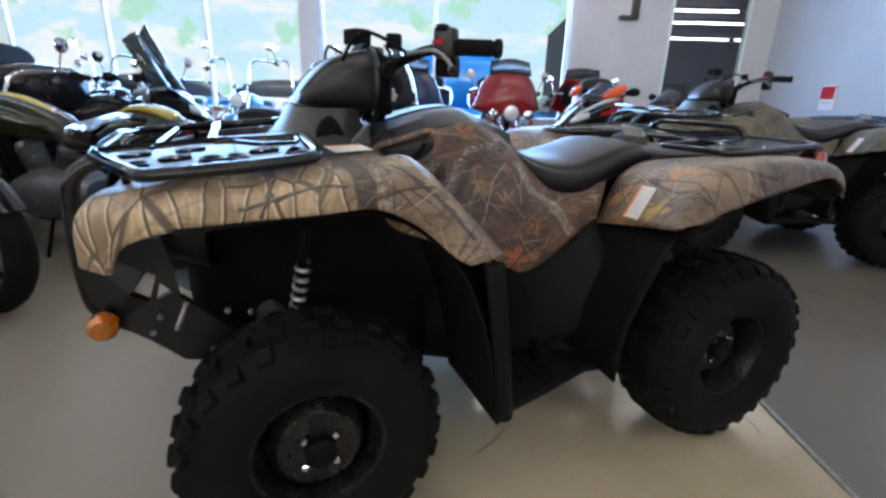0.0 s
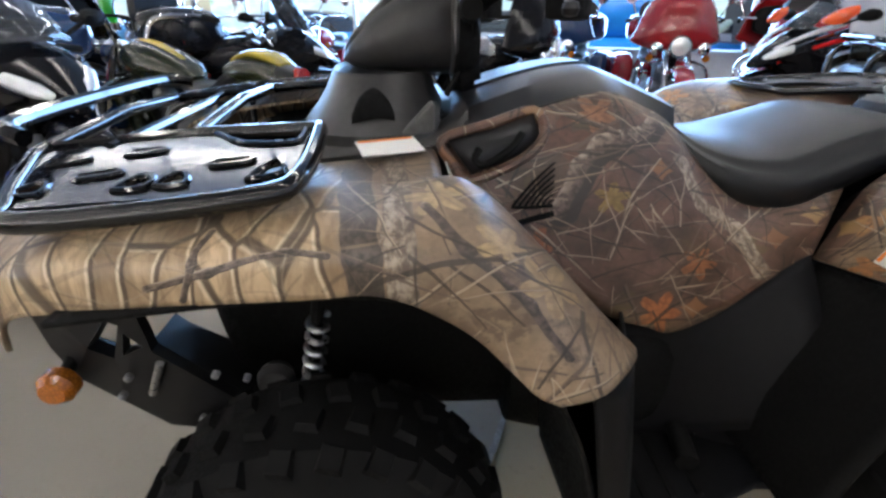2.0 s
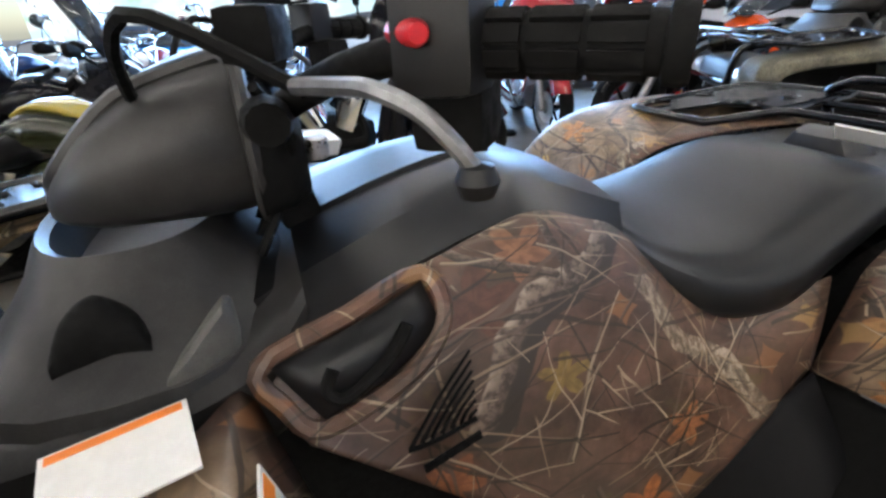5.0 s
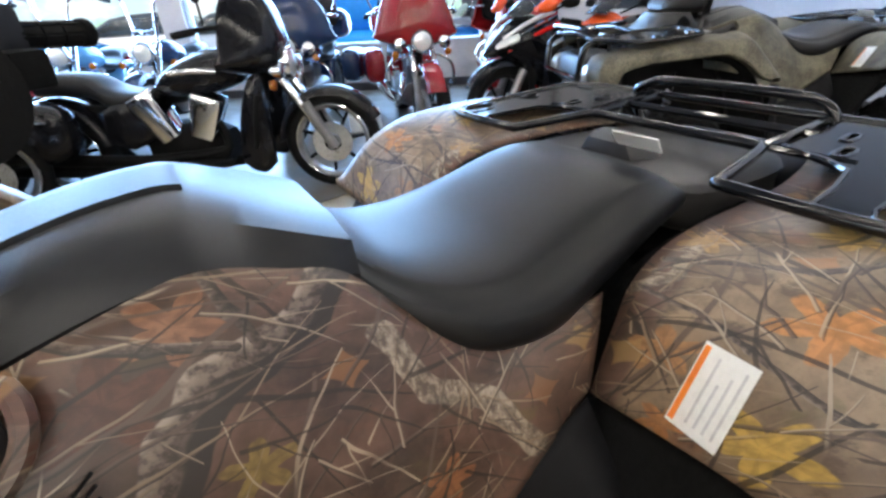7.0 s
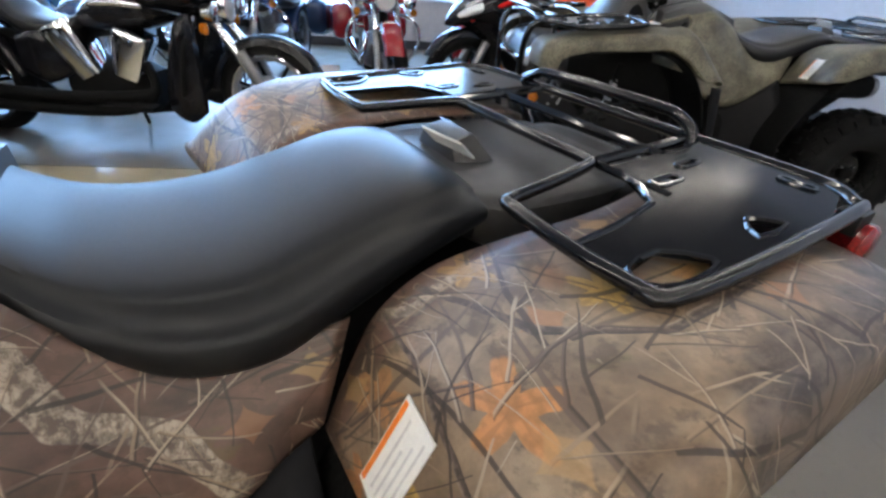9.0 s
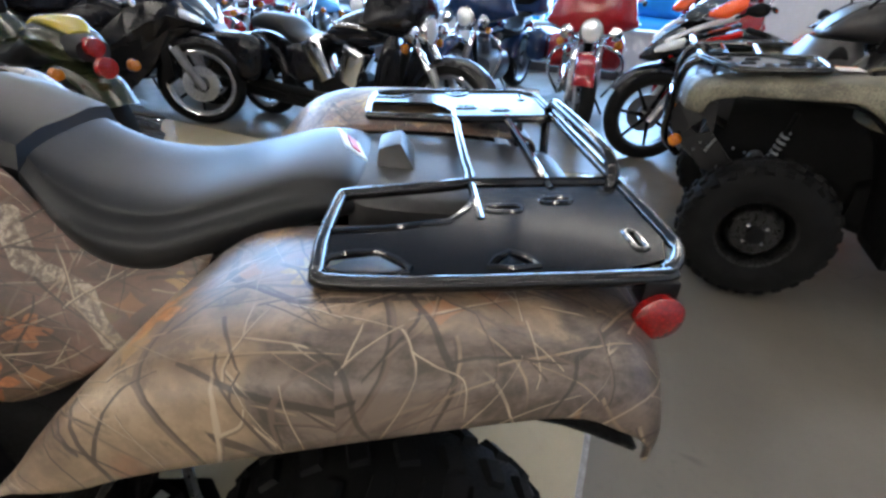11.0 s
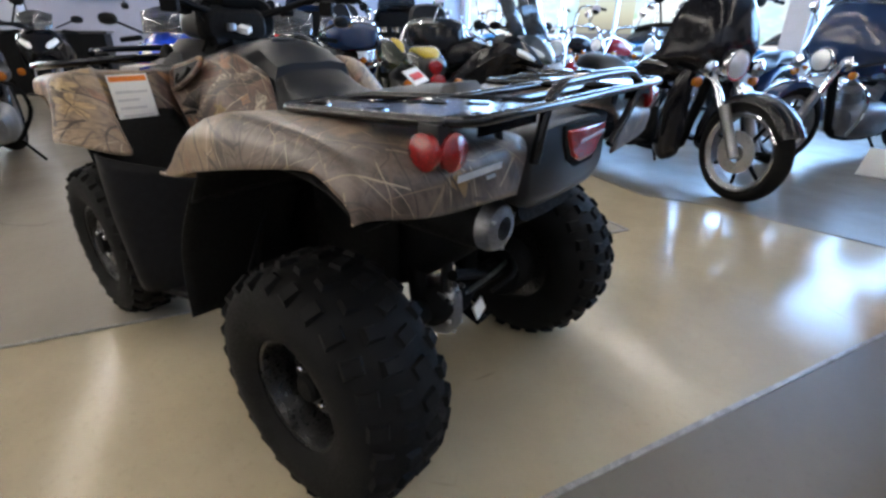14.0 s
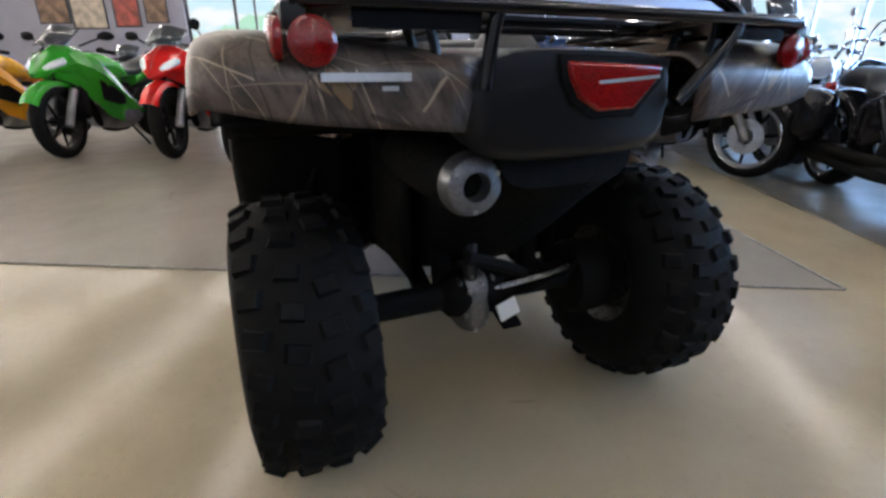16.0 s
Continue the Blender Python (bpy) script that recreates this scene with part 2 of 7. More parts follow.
def camouflage():
    """Printed woodland pattern: brown ground, plates of bark, thick limbs, dark and pale twigs, maple leaves."""
    m, t, b = nodes_of("woodland_print")
    vec, sep = print_plane(t, 0.035, 7)
    still, _sep = print_plane(t, 0.010, 18)
    grain = noise_of(t, coords(t), 60, 4, 0.65)
    # ground: tan on the fenders, redder brown on the covers beside the seat
    aside = calc(t, "ABSOLUTE", sep.outputs[1])
    cover = ramp(t, aside, 0.31, 0.29)
    broad = noise_of(t, vec, 9, 5, 0.6)
    tan = mix(t, ramp(t, broad, 0.34, 0.66), (0.150, 0.102, 0.066), (0.31, 0.222, 0.140))
    brown = mix(t, ramp(t, broad, 0.36, 0.66), (0.050, 0.028, 0.021), (0.155, 0.084, 0.058))
    ground = mix(t, cover, tan, brown)
    rust = ramp(t, noise_of(t, calc(t, "ADD", vec, (3.1, 1.7, 0.4), vector=True), 9, 3), 0.62, 0.70)
    ground = mix(t, times(t, rust, 0.5), ground, (0.22, 0.085, 0.04))
    moss = ramp(t, noise_of(t, calc(t, "ADD", vec, (7.3, 4.4, 1.4), vector=True), 13, 4, 0.65), 0.60, 0.70)
    ground = mix(t, times(t, moss, 0.55), ground, (0.10, 0.085, 0.028))
    gloom = ramp(t, noise_of(t, calc(t, "ADD", vec, (1.3, 8.4, 2.4), vector=True), 16, 5, 0.7), 0.53, 0.62)
    ground = mix(t, times(t, gloom, 0.62), ground, (0.060, 0.040, 0.028))
    ground = mix(t, times(t, ramp(t, grain, 0.40, 0.62), 0.30), ground, (0.09, 0.060, 0.040))
    # grey bark down the outer edge of the rear fender
    bark_vec = calc(t, "MULTIPLY", vec, (1.0, 1.5, 1.0), vector=True)
    streak = ramp(t, noise_of(t, bark_vec, 17, 5, 0.72), 0.36, 0.64)
    bark = mix(t, streak, (0.034, 0.026, 0.021), (0.140, 0.105, 0.084))
    edge_noise = calc(t, "MULTIPLY_ADD", noise_of(t, vec, 14, 3), 0.10, -0.05)
    rear = times(t, ramp(t, calc(t, "ADD", sep.outputs[0], edge_noise), 0.50, 0.53), ramp(t, calc(t, "ADD", aside, edge_noise), 0.515, 0.535))
    # the same dark colour over the rear end stands in for its shade
    end = ramp(t, calc(t, "ADD", sep.outputs[0], edge_noise), 0.80, 0.83)
    ground = mix(t, calc(t, "MAXIMUM", times(t, rear, 0.9), times(t, end, 0.92)), ground, bark)
    # tall plates of pale bark on the front fender, split by thin dark lines with a pale edge
    front = ramp(t, calc(t, "ADD", sep.outputs[0], edge_noise), -0.515, -0.525)
    plate_vec = calc(t, "MULTIPLY", vec, (1.0, 0.36, 1.0), vector=True)
    edge = cells(t, plate_vec, 21)
    edge_up = cells(t, calc(t, "ADD", plate_vec, (0.0045, 0.001, 0.0), vector=True), 21)
    tone = noise_of(t, calc(t, "MULTIPLY", vec, (2.4, 0.8, 1.0), vector=True), 9, 4)
    plate = mix(t, ramp(t, tone, 0.34, 0.66), (0.26, 0.175, 0.098), (0.58, 0.43, 0.26))
    plate = mix(t, times(t, ramp(t, noise_of(t, calc(t, "MULTIPLY", vec, (5.0, 1.0, 1.0), vector=True), 26, 3), 0.45, 0.65), 0.45), plate, (0.17, 0.11, 0.062))
    plate = mix(t, times(t, ramp(t, edge_up, 0.050, 0.015), 0.75), plate, (0.72, 0.60, 0.42))
    plate = mix(t, times(t, ramp(t, edge, 0.060, 0.020), 0.92), plate, (0.075, 0.048, 0.030))
    ground = mix(t, times(t, front, ramp(t, tone, 0.26, 0.34)), ground, plate)
    # a dark and a flaky pale stem beside the plates, and flakes beside the seat
    flake = ramp(t, noise_of(t, calc(t, "MULTIPLY", vec, (2.2, 1.0, 1.0), vector=True), 44, 4, 0.7), 0.40, 0.64)
    dark_bark = mix(t, flake, (0.042, 0.032, 0.026), (0.105, 0.080, 0.062))
    pale_bark = mix(t, flake, (0.12, 0.085, 0.062), (0.40, 0.33, 0.25))
    for points, width, skin in ((((-0.512, 0.56), (-0.497, 0.34), (-0.490, 0.20)), 0.036, dark_bark), (((-0.462, 0.62), (-0.463, 0.36), (-0.455, 0.24)), 0.030, pale_bark),
                                (((0.045, 0.66), (0.075, 0.55), (0.155, 0.50), (0.20, 0.40)), 0.034, pale_bark), (((0.93, 0.13), (0.98, 0.10), (1.08, 0.12)), 0.020, pale_bark)):
        where, side = limb(t, vec, points, width)
        ground = mix(t, where, ground, mix(t, ramp(t, side, 0.2, -0.9, 0.0, 0.75), skin, (0.040, 0.030, 0.024)))
    # maple leaves
    leaf_grain = ramp(t, noise_of(t, vec, 70, 3), 0.35, 0.65)
    for place, size, turn, colour in (((-0.130, 0.735), 0.040, 20, (0.33, 0.15, 0.075)), ((-0.188, 0.685), 0.050, 65, (0.115, 0.045, 0.028)), ((-0.100, 0.560), 0.034, 130, (0.27, 0.18, 0.05)),
                                      ((0.0, 0.315), 0.045, 80, (0.48, 0.16, 0.05)), ((0.985, -0.052), 0.050, 160, (0.58, 0.24, 0.065)), ((0.871, 0.031), 0.038, 40, (0.45, 0.22, 0.085)), ((0.830, -0.103), 0.046, 10, (0.58, 0.37, 0.07)),
                                      ((0.79, -0.03), 0.028, 70, (0.46, 0.19, 0.06)), ((1.16, 0.012), 0.036, 100, (0.48, 0.30, 0.08)), ((1.28, -0.005), 0.036, 30, (0.42, 0.21, 0.08)), ((1.065, 0.116), 0.036, 140, (0.42, 0.25, 0.09)), ((-0.42, 0.43), 0.036, 50, (0.52, 0.38, 0.20)),
                                      ((-0.36, 0.35), 0.034, 10, (0.48, 0.34, 0.17)), ((-0.31, 0.30), 0.044, 90, (0.44, 0.30, 0.15)), ((-0.24, 0.47), 0.036, 15, (0.36, 0.13, 0.05)), ((0.07, 0.42), 0.036, 150, (0.33, 0.13, 0.05))):
        where, vein = maple(t, still, place, size, turn)
        body_of = mix(t, leaf_grain, tuple(c * 0.62 for c in colour), colour)
        body_of = mix(t, times(t, ramp(t, vein, 0.06, 0.02), 0.5), body_of, tuple(c * 0.5 for c in colour))
        ground = mix(t, times(t, where, 0.80), ground, body_of)
    # small stray leaves
    n = t.nodes.new("ShaderNodeTexVoronoi")
    n.voronoi_dimensions, n.distance = "2D", "MINKOWSKI"
    n.inputs["Scale"].default_value, n.inputs["Exponent"].default_value = 13, 0.7
    t.links.new(still, n.inputs["Vector"])
    col = t.nodes.new("ShaderNodeSeparateColor")
    t.links.new(n.outputs["Color"], col.inputs[0])
    stray = times(t, ramp(t, n.outputs["Distance"], 0.42, 0.34), ramp(t, col.outputs[0], 0.90, 0.91))
    ground = mix(t, times(t, stray, 0.5), ground, mix(t, col.outputs[1], (0.34, 0.13, 0.045), (0.42, 0.29, 0.11)))
    # thick limbs with a pale upper and a dark under side
    for points, width in ((((-0.185, 0.53), (-0.150, 0.63), (-0.120, 0.665), (-0.080, 0.675), (-0.027, 0.70), (0.015, 0.77)), 0.050), (((-0.215, 0.765), (-0.15, 0.722), (-0.090, 0.695)), 0.011), (((-0.10, 0.79), (-0.085, 0.73), (-0.07, 0.69)), 0.010),
                          (((0.943, 0.124), (0.918, -0.03), (0.903, -0.114), (0.91, -0.2)), 0.0075), (((1.0, 0.13), (1.06, 0.0), (1.16, -0.06), (1.3, -0.05)), 0.011),
                          (((-0.705, 0.330), (-0.64, 0.338), (-0.567, 0.352), (-0.53, 0.345)), 0.009), (((-0.64, 0.40), (-0.655, 0.35), (-0.672, 0.31)), 0.008), (((-0.435, 0.41), (-0.40, 0.345), (-0.335, 0.275), (-0.30, 0.20)), 0.011)):
        where, side = limb(t, vec, points, width)
        rough_bark = mix(t, ramp(t, noise_of(t, vec, 85, 4, 0.7), 0.40, 0.62), (0.055, 0.039, 0.030), (0.19, 0.140, 0.108))
        rough_bark = mix(t, times(t, ramp(t, side, 0.30, 0.85), ramp(t, noise_of(t, vec, 40, 3), 0.40, 0.55)), rough_bark, (0.36, 0.29, 0.23))
        rough_bark = mix(t, ramp(t, side, 0.30, -0.25), rough_bark, (0.034, 0.025, 0.020))
        ground = mix(t, where, ground, rough_bark)
    # twigs, pale above and dark below
    rest = ramp(t, sep.outputs[0], -0.54, -0.46, 0.35, 1.0)
    dark, mid, pale, straw = (0.030, 0.021, 0.016), (0.11, 0.076, 0.055), (0.38, 0.30, 0.215), (0.25, 0.18, 0.118)
    for k, (scale, width, low, high, amount, bow, fork) in enumerate((
            (4.6, 0.0085, dark, mid, 0.90, 3.0, 0.6), (5.2, 0.0060, dark, straw, 0.90, -4.0, -0.7), (5.8, 0.0075, dark, dark, 0.85, 5.0, 0.9), (6.2, 0.0046, mid, pale, 0.90, 4.0, 0.5),
            (6.8, 0.0050, dark, pale, 0.90, -3.0, -0.9), (7.4, 0.0040, mid, straw, 0.90, 5.0, 0.7), (6.4, 0.0056, dark, mid, 0.85, -5.0, 0.8), (8.2, 0.0036, mid, pale, 0.85, 4.0, -0.6), (9.0, 0.0046, dark, dark, 0.80, 6.0, 0.9))):
        where, height = twigs(t, vec, scale, (0.37 * k + 0.05, 0.61 * k), width, bow, fork)
        if high in (pale, straw):
            amount = times(t, ramp(t, noise_of(t, calc(t, "ADD", vec, (2.1 * k, 1.3 * k, 0.0), vector=True), 6, 2), 0.42, 0.52), amount)
        skin = low if low == high else mix(t, ramp(t, height, -0.35, 0.15), low, high)
        ground = mix(t, times(t, where, times(t, rest, amount)), ground, skin)
    t.links.new(ground, b.inputs["Base Color"])
    b.inputs["Roughness"].default_value, b.inputs["Coat Weight"].default_value, b.inputs["Coat Roughness"].default_value = 0.40, 0.2, 0.25
    bump(t, b, noise_of(t, coords(t), 220, 2), 0.04)
    return m


CAMO = camouflage()
BLACK = plain("black_plastic", (0.006, 0.006, 0.007), 0.37, spec=0.42, scale=60)
GREY = plain("charcoal_plastic", (0.028, 0.027, 0.027), 0.38, spec=0.45, scale=60)
LINER = plain("matt_black", (0.005, 0.005, 0.005), 0.75, spec=0.14)
GLOSS = plain("gloss_black_enamel", (0.006, 0.006, 0.007), 0.07, coat=0.1, vary=0.1)
SATIN = plain("satin_black_enamel", (0.005, 0.005, 0.006), 0.15, spec=0.08, vary=0.08, scale=9)
PLATE = plain("powder_black_steel", (0.006, 0.006, 0.007), 0.12, spec=0.7, vary=0.05, scale=4)
VINYL = plain("seat_vinyl", (0.0075, 0.008, 0.0095), 0.39, spec=0.33, vary=0.15, scale=70)
RUBBER = plain("tyre_rubber", (0.007, 0.007, 0.007), 0.75, vary=0.4, scale=14, grain=0.2, spec=0.14)
SHIELD = plain("textured_black_plastic", (0.006, 0.006, 0.007), 0.58, spec=0.15, scale=60)
RIM = plain("black_steel_rim", (0.008, 0.008, 0.008), 0.3, vary=0.2, spec=0.4)
STEEL = plain("steel", (0.55, 0.55, 0.56), 0.32, 1.0, vary=0.12)
CASTING = plain("cast_alloy", (0.28, 0.28, 0.29), 0.45, 0.9, vary=0.25)
CHROME = plain("chrome", (0.82, 0.83, 0.85), 0.08, 1.0, vary=0.04)
RED_LENS, AMBER_LENS = lens("red_lens", (0.30, 0.006, 0.006)), lens("amber_lens", (0.48, 0.14, 0.008))
RED_PLASTIC = plain("red_plastic", (0.62, 0.02, 0.03), 0.35, vary=0.1)
PAPER = plain("white_label", (0.80, 0.80, 0.78), 0.5, vary=0.04)
ORANGE = plain("orange_print", (0.85, 0.24, 0.03), 0.5, vary=0.08)
PRINT = plain("grey_print", (0.58, 0.58, 0.59), 0.5, vary=0.1)
CLEAR = plain("lamp_glass", (0.75, 0.78, 0.80), 0.08, 0.4, vary=0.1)

PAINTS = {}


def paint(name, colour, rough=0.2):
    if name not in PAINTS:
        PAINTS[name] = plain(name + "_paint", colour, rough if name != "black" else 0.13, coat=0.3 if name != "black" else 0.0, vary=0.08, spec=0.5 if name != "black" else 0.3)
    return PAINTS[name]


# ---- mesh helpers ----


def link(name, bm, material, parent=None, label="", smooth=True, crease=38):
    me = bpy.data.meshes.new(name)
    bmesh.ops.recalc_face_normals(bm, faces=bm.faces)
    bm.to_mesh(me)
    bm.free()
    me.materials.append(material)
    if smooth:
        me.shade_smooth()
        me.set_sharp_from_angle(angle=radians(crease))
    ob = new(name, me)
    if parent:
        ob.parent = parent
    if label:
        ob["label"] = label
    return ob


def part(name, bm, material, parent, label="", smooth=True, crease=38):
    return link(name, bm, material, parent, label, smooth, crease)


def box(size, place=(0, 0, 0), turn=(0, 0, 0), bevel=0.0, bm=None, taper=1.0):
    bm = bm or bmesh.new()
    r = bmesh.ops.create_cube(bm, size=1.0)
    for v in r["verts"]:
        v.co.x *= size[0]
        v.co.y *= size[1]
        v.co.z *= size[2]
        if v.co.z > 0:
            v.co.x *= taper
            v.co.y *= taper
    if bevel:
        edges = list({e for v in r["verts"] for e in v.link_edges})
        got = bmesh.ops.bevel(bm, geom=edges, offset=bevel, segments=2, profile=0.7, affect="EDGES")
        vs = list({v for f in got["faces"] for v in f.verts} | {v for v in r["verts"] if v.is_valid})
    else:
        vs = r["verts"]
    bmesh.ops.transform(bm, matrix=pose(*place, *turn), verts=vs)
    return bm


def smooth_line(points, k=4, closed=False):
    p = np.array(points, float)
    n = len(p)
    if n < 3 or k < 2:
        return p
    out = []
    for i in range(n if closed else n - 1):
        a, b, c, d = ((p[(i + j) % n] if closed else p[min(max(i + j, 0), n - 1)]) for j in (-1, 0, 1, 2))
        for s in np.arange(k) / k:
            out.append(0.5 * (2 * b + (c - a) * s + (2 * a - 5 * b + 4 * c - d) * s * s + (3 * b - a - 3 * c + d) * s ** 3))
    if not closed:
        out.append(p[-1])
    return np.array(out)


def tube(points, r, seg=8, k=4, closed=False, bm=None):
    """A round bar along a smoothed line; r may be one radius or two, for its ends."""
    bm = bm or bmesh.new()
    p = smooth_line(points, k, closed)
    n = len(p)
    r0, r1 = r if isinstance(r, tuple) else (r, r)
    rings, side = [], None
    for i in range(n):
        a, b = (p[(i - 1) % n], p[(i + 1) % n]) if closed else (p[max(i - 1, 0)], p[min(i + 1, n - 1)])
        d = Vector(b - a).normalized()
        if side is None:
            side = d.cross(Vector((0, 0, 1)) if abs(d.z) < 0.9 else Vector((1, 0, 0))).normalized()
        side = (side - d * side.dot(d)).normalized()
        up, rr = d.cross(side), r0 + (r1 - r0) * i / max(1, n - 1)
        rings.append([bm.verts.new(Vector(p[i]) + rr * (math.cos(q) * side + math.sin(q) * up)) for q in np.arange(seg) * math.tau / seg])
    for i in range(n if closed else n - 1):
        a, b = rings[i], rings[(i + 1) % n]
        for j in range(seg):
            bm.faces.new((a[j], a[(j + 1) % seg], b[(j + 1) % seg], b[j]))
    if not closed:
        bm.faces.new(rings[0][::-1])
        bm.faces.new(rings[-1])
    return bm


def lathe(profile, centre=(0, 0, 0), axis="y", seg=32, bm=None, closed=False, cap=True):
    """Turns (radius, along) pairs about an axis."""
    bm = bm or bmesh.new()
    rings = []
    for r, a in profile:
        ring = []
        for q in np.arange(seg) * math.tau / seg:
            c, s = r * math.cos(q), r * math.sin(q)
            co = {"y": (c, a, s), "x": (a, c, s), "z": (c, s, a)}[axis]
            ring.append(bm.verts.new(Vector(co) + Vector(centre)))
        rings.append(ring)
    n = len(rings)
    for i in range(n if closed else n - 1):
        a, b = rings[i], rings[(i + 1) % n]
        for j in range(seg):
            bm.faces.new((a[j], a[(j + 1) % seg], b[(j + 1) % seg], b[j]))
    if cap and not closed:
        for ring, r in ((rings[0], profile[0][0]), (rings[-1], profile[-1][0])):
            if r > 1e-4:
                bm.faces.new(ring)
    return bm


def body(stations, seg=18, k=4, power=2.6, bm=None):
    """A rounded body along x. Stations: x, y centre, z bottom, z top, half width."""
    bm = bm or bmesh.new()
    rings = []
    for x, y, lo, hi, w in smooth_line(stations, k):
        mid, h = (lo + hi) / 2, max(0.002, (hi - lo) / 2)
        ring = []
        for q in np.arange(seg) * math.tau / seg:
            c, s = math.cos(q), math.sin(q)
            ring.append(bm.verts.new((x, y + max(w, 0.002) * math.copysign(abs(c) ** (2 / power), c), mid + h * math.copysign(abs(s) ** (2 / power), s))))
        rings.append(ring)
    for a, b in zip(rings, rings[1:]):
        for j in range(seg):
            bm.faces.new((a[j], a[(j + 1) % seg], b[(j + 1) % seg], b[j]))
    bm.faces.new(rings[0])
    bm.faces.new(rings[-1][::-1])
    return bm


def saddle(stations, seg=44, k=6):
    """A padded seat along x: a flat crown, a soft crease at the shoulder and tucked sides. Stations: x, z bottom, z top, half width."""
    bm = bmesh.new()
    loops = []
    for x, lo, hi, w in smooth_line(stations, k):
        mid, h = (lo + hi) / 2, max(0.004, (hi - lo) / 2)
        ring = []
        for q in np.arange(seg) * math.tau / seg:
            c, s = math.cos(q), math.sin(q)
            pinch = 1 - 0.075 * math.exp(-((s - 0.52) / 0.13) ** 2)
            ring.append(bm.verts.new((x, w * pinch * math.copysign(abs(c) ** 0.72, c), mid + h * math.copysign(abs(s) ** 0.72, s))))
        loops.append(ring)
    for a, b in zip(loops, loops[1:]):
        for j in range(seg):
            bm.faces.new((a[j], a[(j + 1) % seg], b[(j + 1) % seg], b[j]))
    bm.faces.new(loops[0])
    bm.faces.new(loops[-1][::-1])
    return bm


def sheet(grid, k=4, mirror=False, bm=None):
    """A smooth sheet through a grid of points (rows of columns)."""
    bm = bm or bmesh.new()
    rows = [smooth_line(row, k) for row in np.array(grid, float)]
    g = np.stack([smooth_line(np.array([r[j] for r in rows]), k) for j in range(len(rows[0]))], 1)
    if mirror:
        g = g * np.array([1, -1, 1])
    vs = [[bm.verts.new(p) for p in row] for row in g]
    for a, b in zip(vs, vs[1:]):
        for j in range(len(a) - 1):
            bm.faces.new((a[j], a[j + 1], b[j + 1], b[j]))
    return bm


def loft(profiles, k=3, bm=None):
    """A creased hood along x. Profiles: x, then (y, z) pairs from the middle outwards; mirrored in y."""
    bm = bm or bmesh.new()
    rows = np.array([[(x, y, z) for y, z in p] for x, *p in profiles], float)
    g = np.stack([smooth_line(rows[:, j], k) for j in range(rows.shape[1])], 1)
    g = np.concatenate([g[:, :0:-1] * np.array([1, -1, 1]), g], 1)
    vs = [[bm.verts.new(p) for p in row] for row in g]
    for a, b in zip(vs, vs[1:]):
        for j in range(len(a) - 1):
            bm.faces.new((a[j], a[j + 1], b[j + 1], b[j]))
    bm.faces.new(vs[0])
    bm.faces.new(vs[-1][::-1])
    return bm


def rings(stack, seg=28, bm=None):
    """A body through level rings. Each: x, y, z, half length, half width, power."""
    bm = bm or bmesh.new()
    loops = []
    for x, y, z, a, b, p in stack:
        loops.append([bm.verts.new((x + a * math.copysign(abs(math.cos(q)) ** (2 / p), math.cos(q)), y + b * math.copysign(abs(math.sin(q)) ** (2 / p), math.sin(q)), z)) for q in np.arange(seg) * math.tau / seg])
    for lo, hi in zip(loops, loops[1:]):
        for j in range(seg):
            bm.faces.new((lo[j], lo[(j + 1) % seg], hi[(j + 1) % seg], hi[j]))
    bm.faces.new(loops[0])
    bm.faces.new(loops[-1][::-1])
    return bm


def thick(ob, t, offset=-1.0):
    m = ob.modifiers.new("thickness", "SOLIDIFY")
    m.thickness, m.offset, m.use_even_offset = t, offset, True
    return ob


def soft(ob, width=0.003, segments=2):
    m = ob.modifiers.new("edge", "BEVEL")
    m.width, m.segments, m.limit_method, m.angle_limit = width, segments, "ANGLE", radians(35)
    return ob


def thing(name, label, category, group="", m=None):
    ob = tagged(new(name), label, category, group)
    ob.empty_display_size = 0.2
    if m is not None:
        ob.matrix_world = m
    return ob


def fixed(ob, label=""):
    return tagged(ob, label, kind="structure")

# ---- the room ----


def floor_material(name, colour, rough, wear, spec=0.5):
    m, t, b = nodes_of(name)
    b.inputs["Specular IOR Level"].default_value = spec
    vec = coords(t)
    stain = noise_of(t, vec, 0.9, 6, 0.6)
    speck = noise_of(t, vec, 38, 3)
    col = mix(t, ramp(t, stain, 0.35, 0.7), tuple(c * (1 - wear) for c in colour), colour)
    col = mix(t, times(t, ramp(t, speck, 0.56, 0.72), 0.35), col, tuple(c * 0.72 for c in colour))
    scuff = cells(t, coords(t, (1, 1, 1), warp=0.6, warp_scale=1.3), 1.15)
    gate = ramp(t, noise_of(t, vec, 1.7, 2), 0.58, 0.66)
    col = mix(t, times(t, times(t, ramp(t, scuff, 0.009, 0.0), gate), 0.7), col, tuple(c * 0.35 for c in colour))
    t.links.new(col, b.inputs["Base Color"])
    t.links.new(ramp(t, noise_of(t, vec, 3.5, 5), 0.3, 0.75, rough * 0.85, rough * 1.2), b.inputs["Roughness"])
    bump(t, b, noise_of(t, vec, 3.2, 5), 0.10, 0.006)
    return m


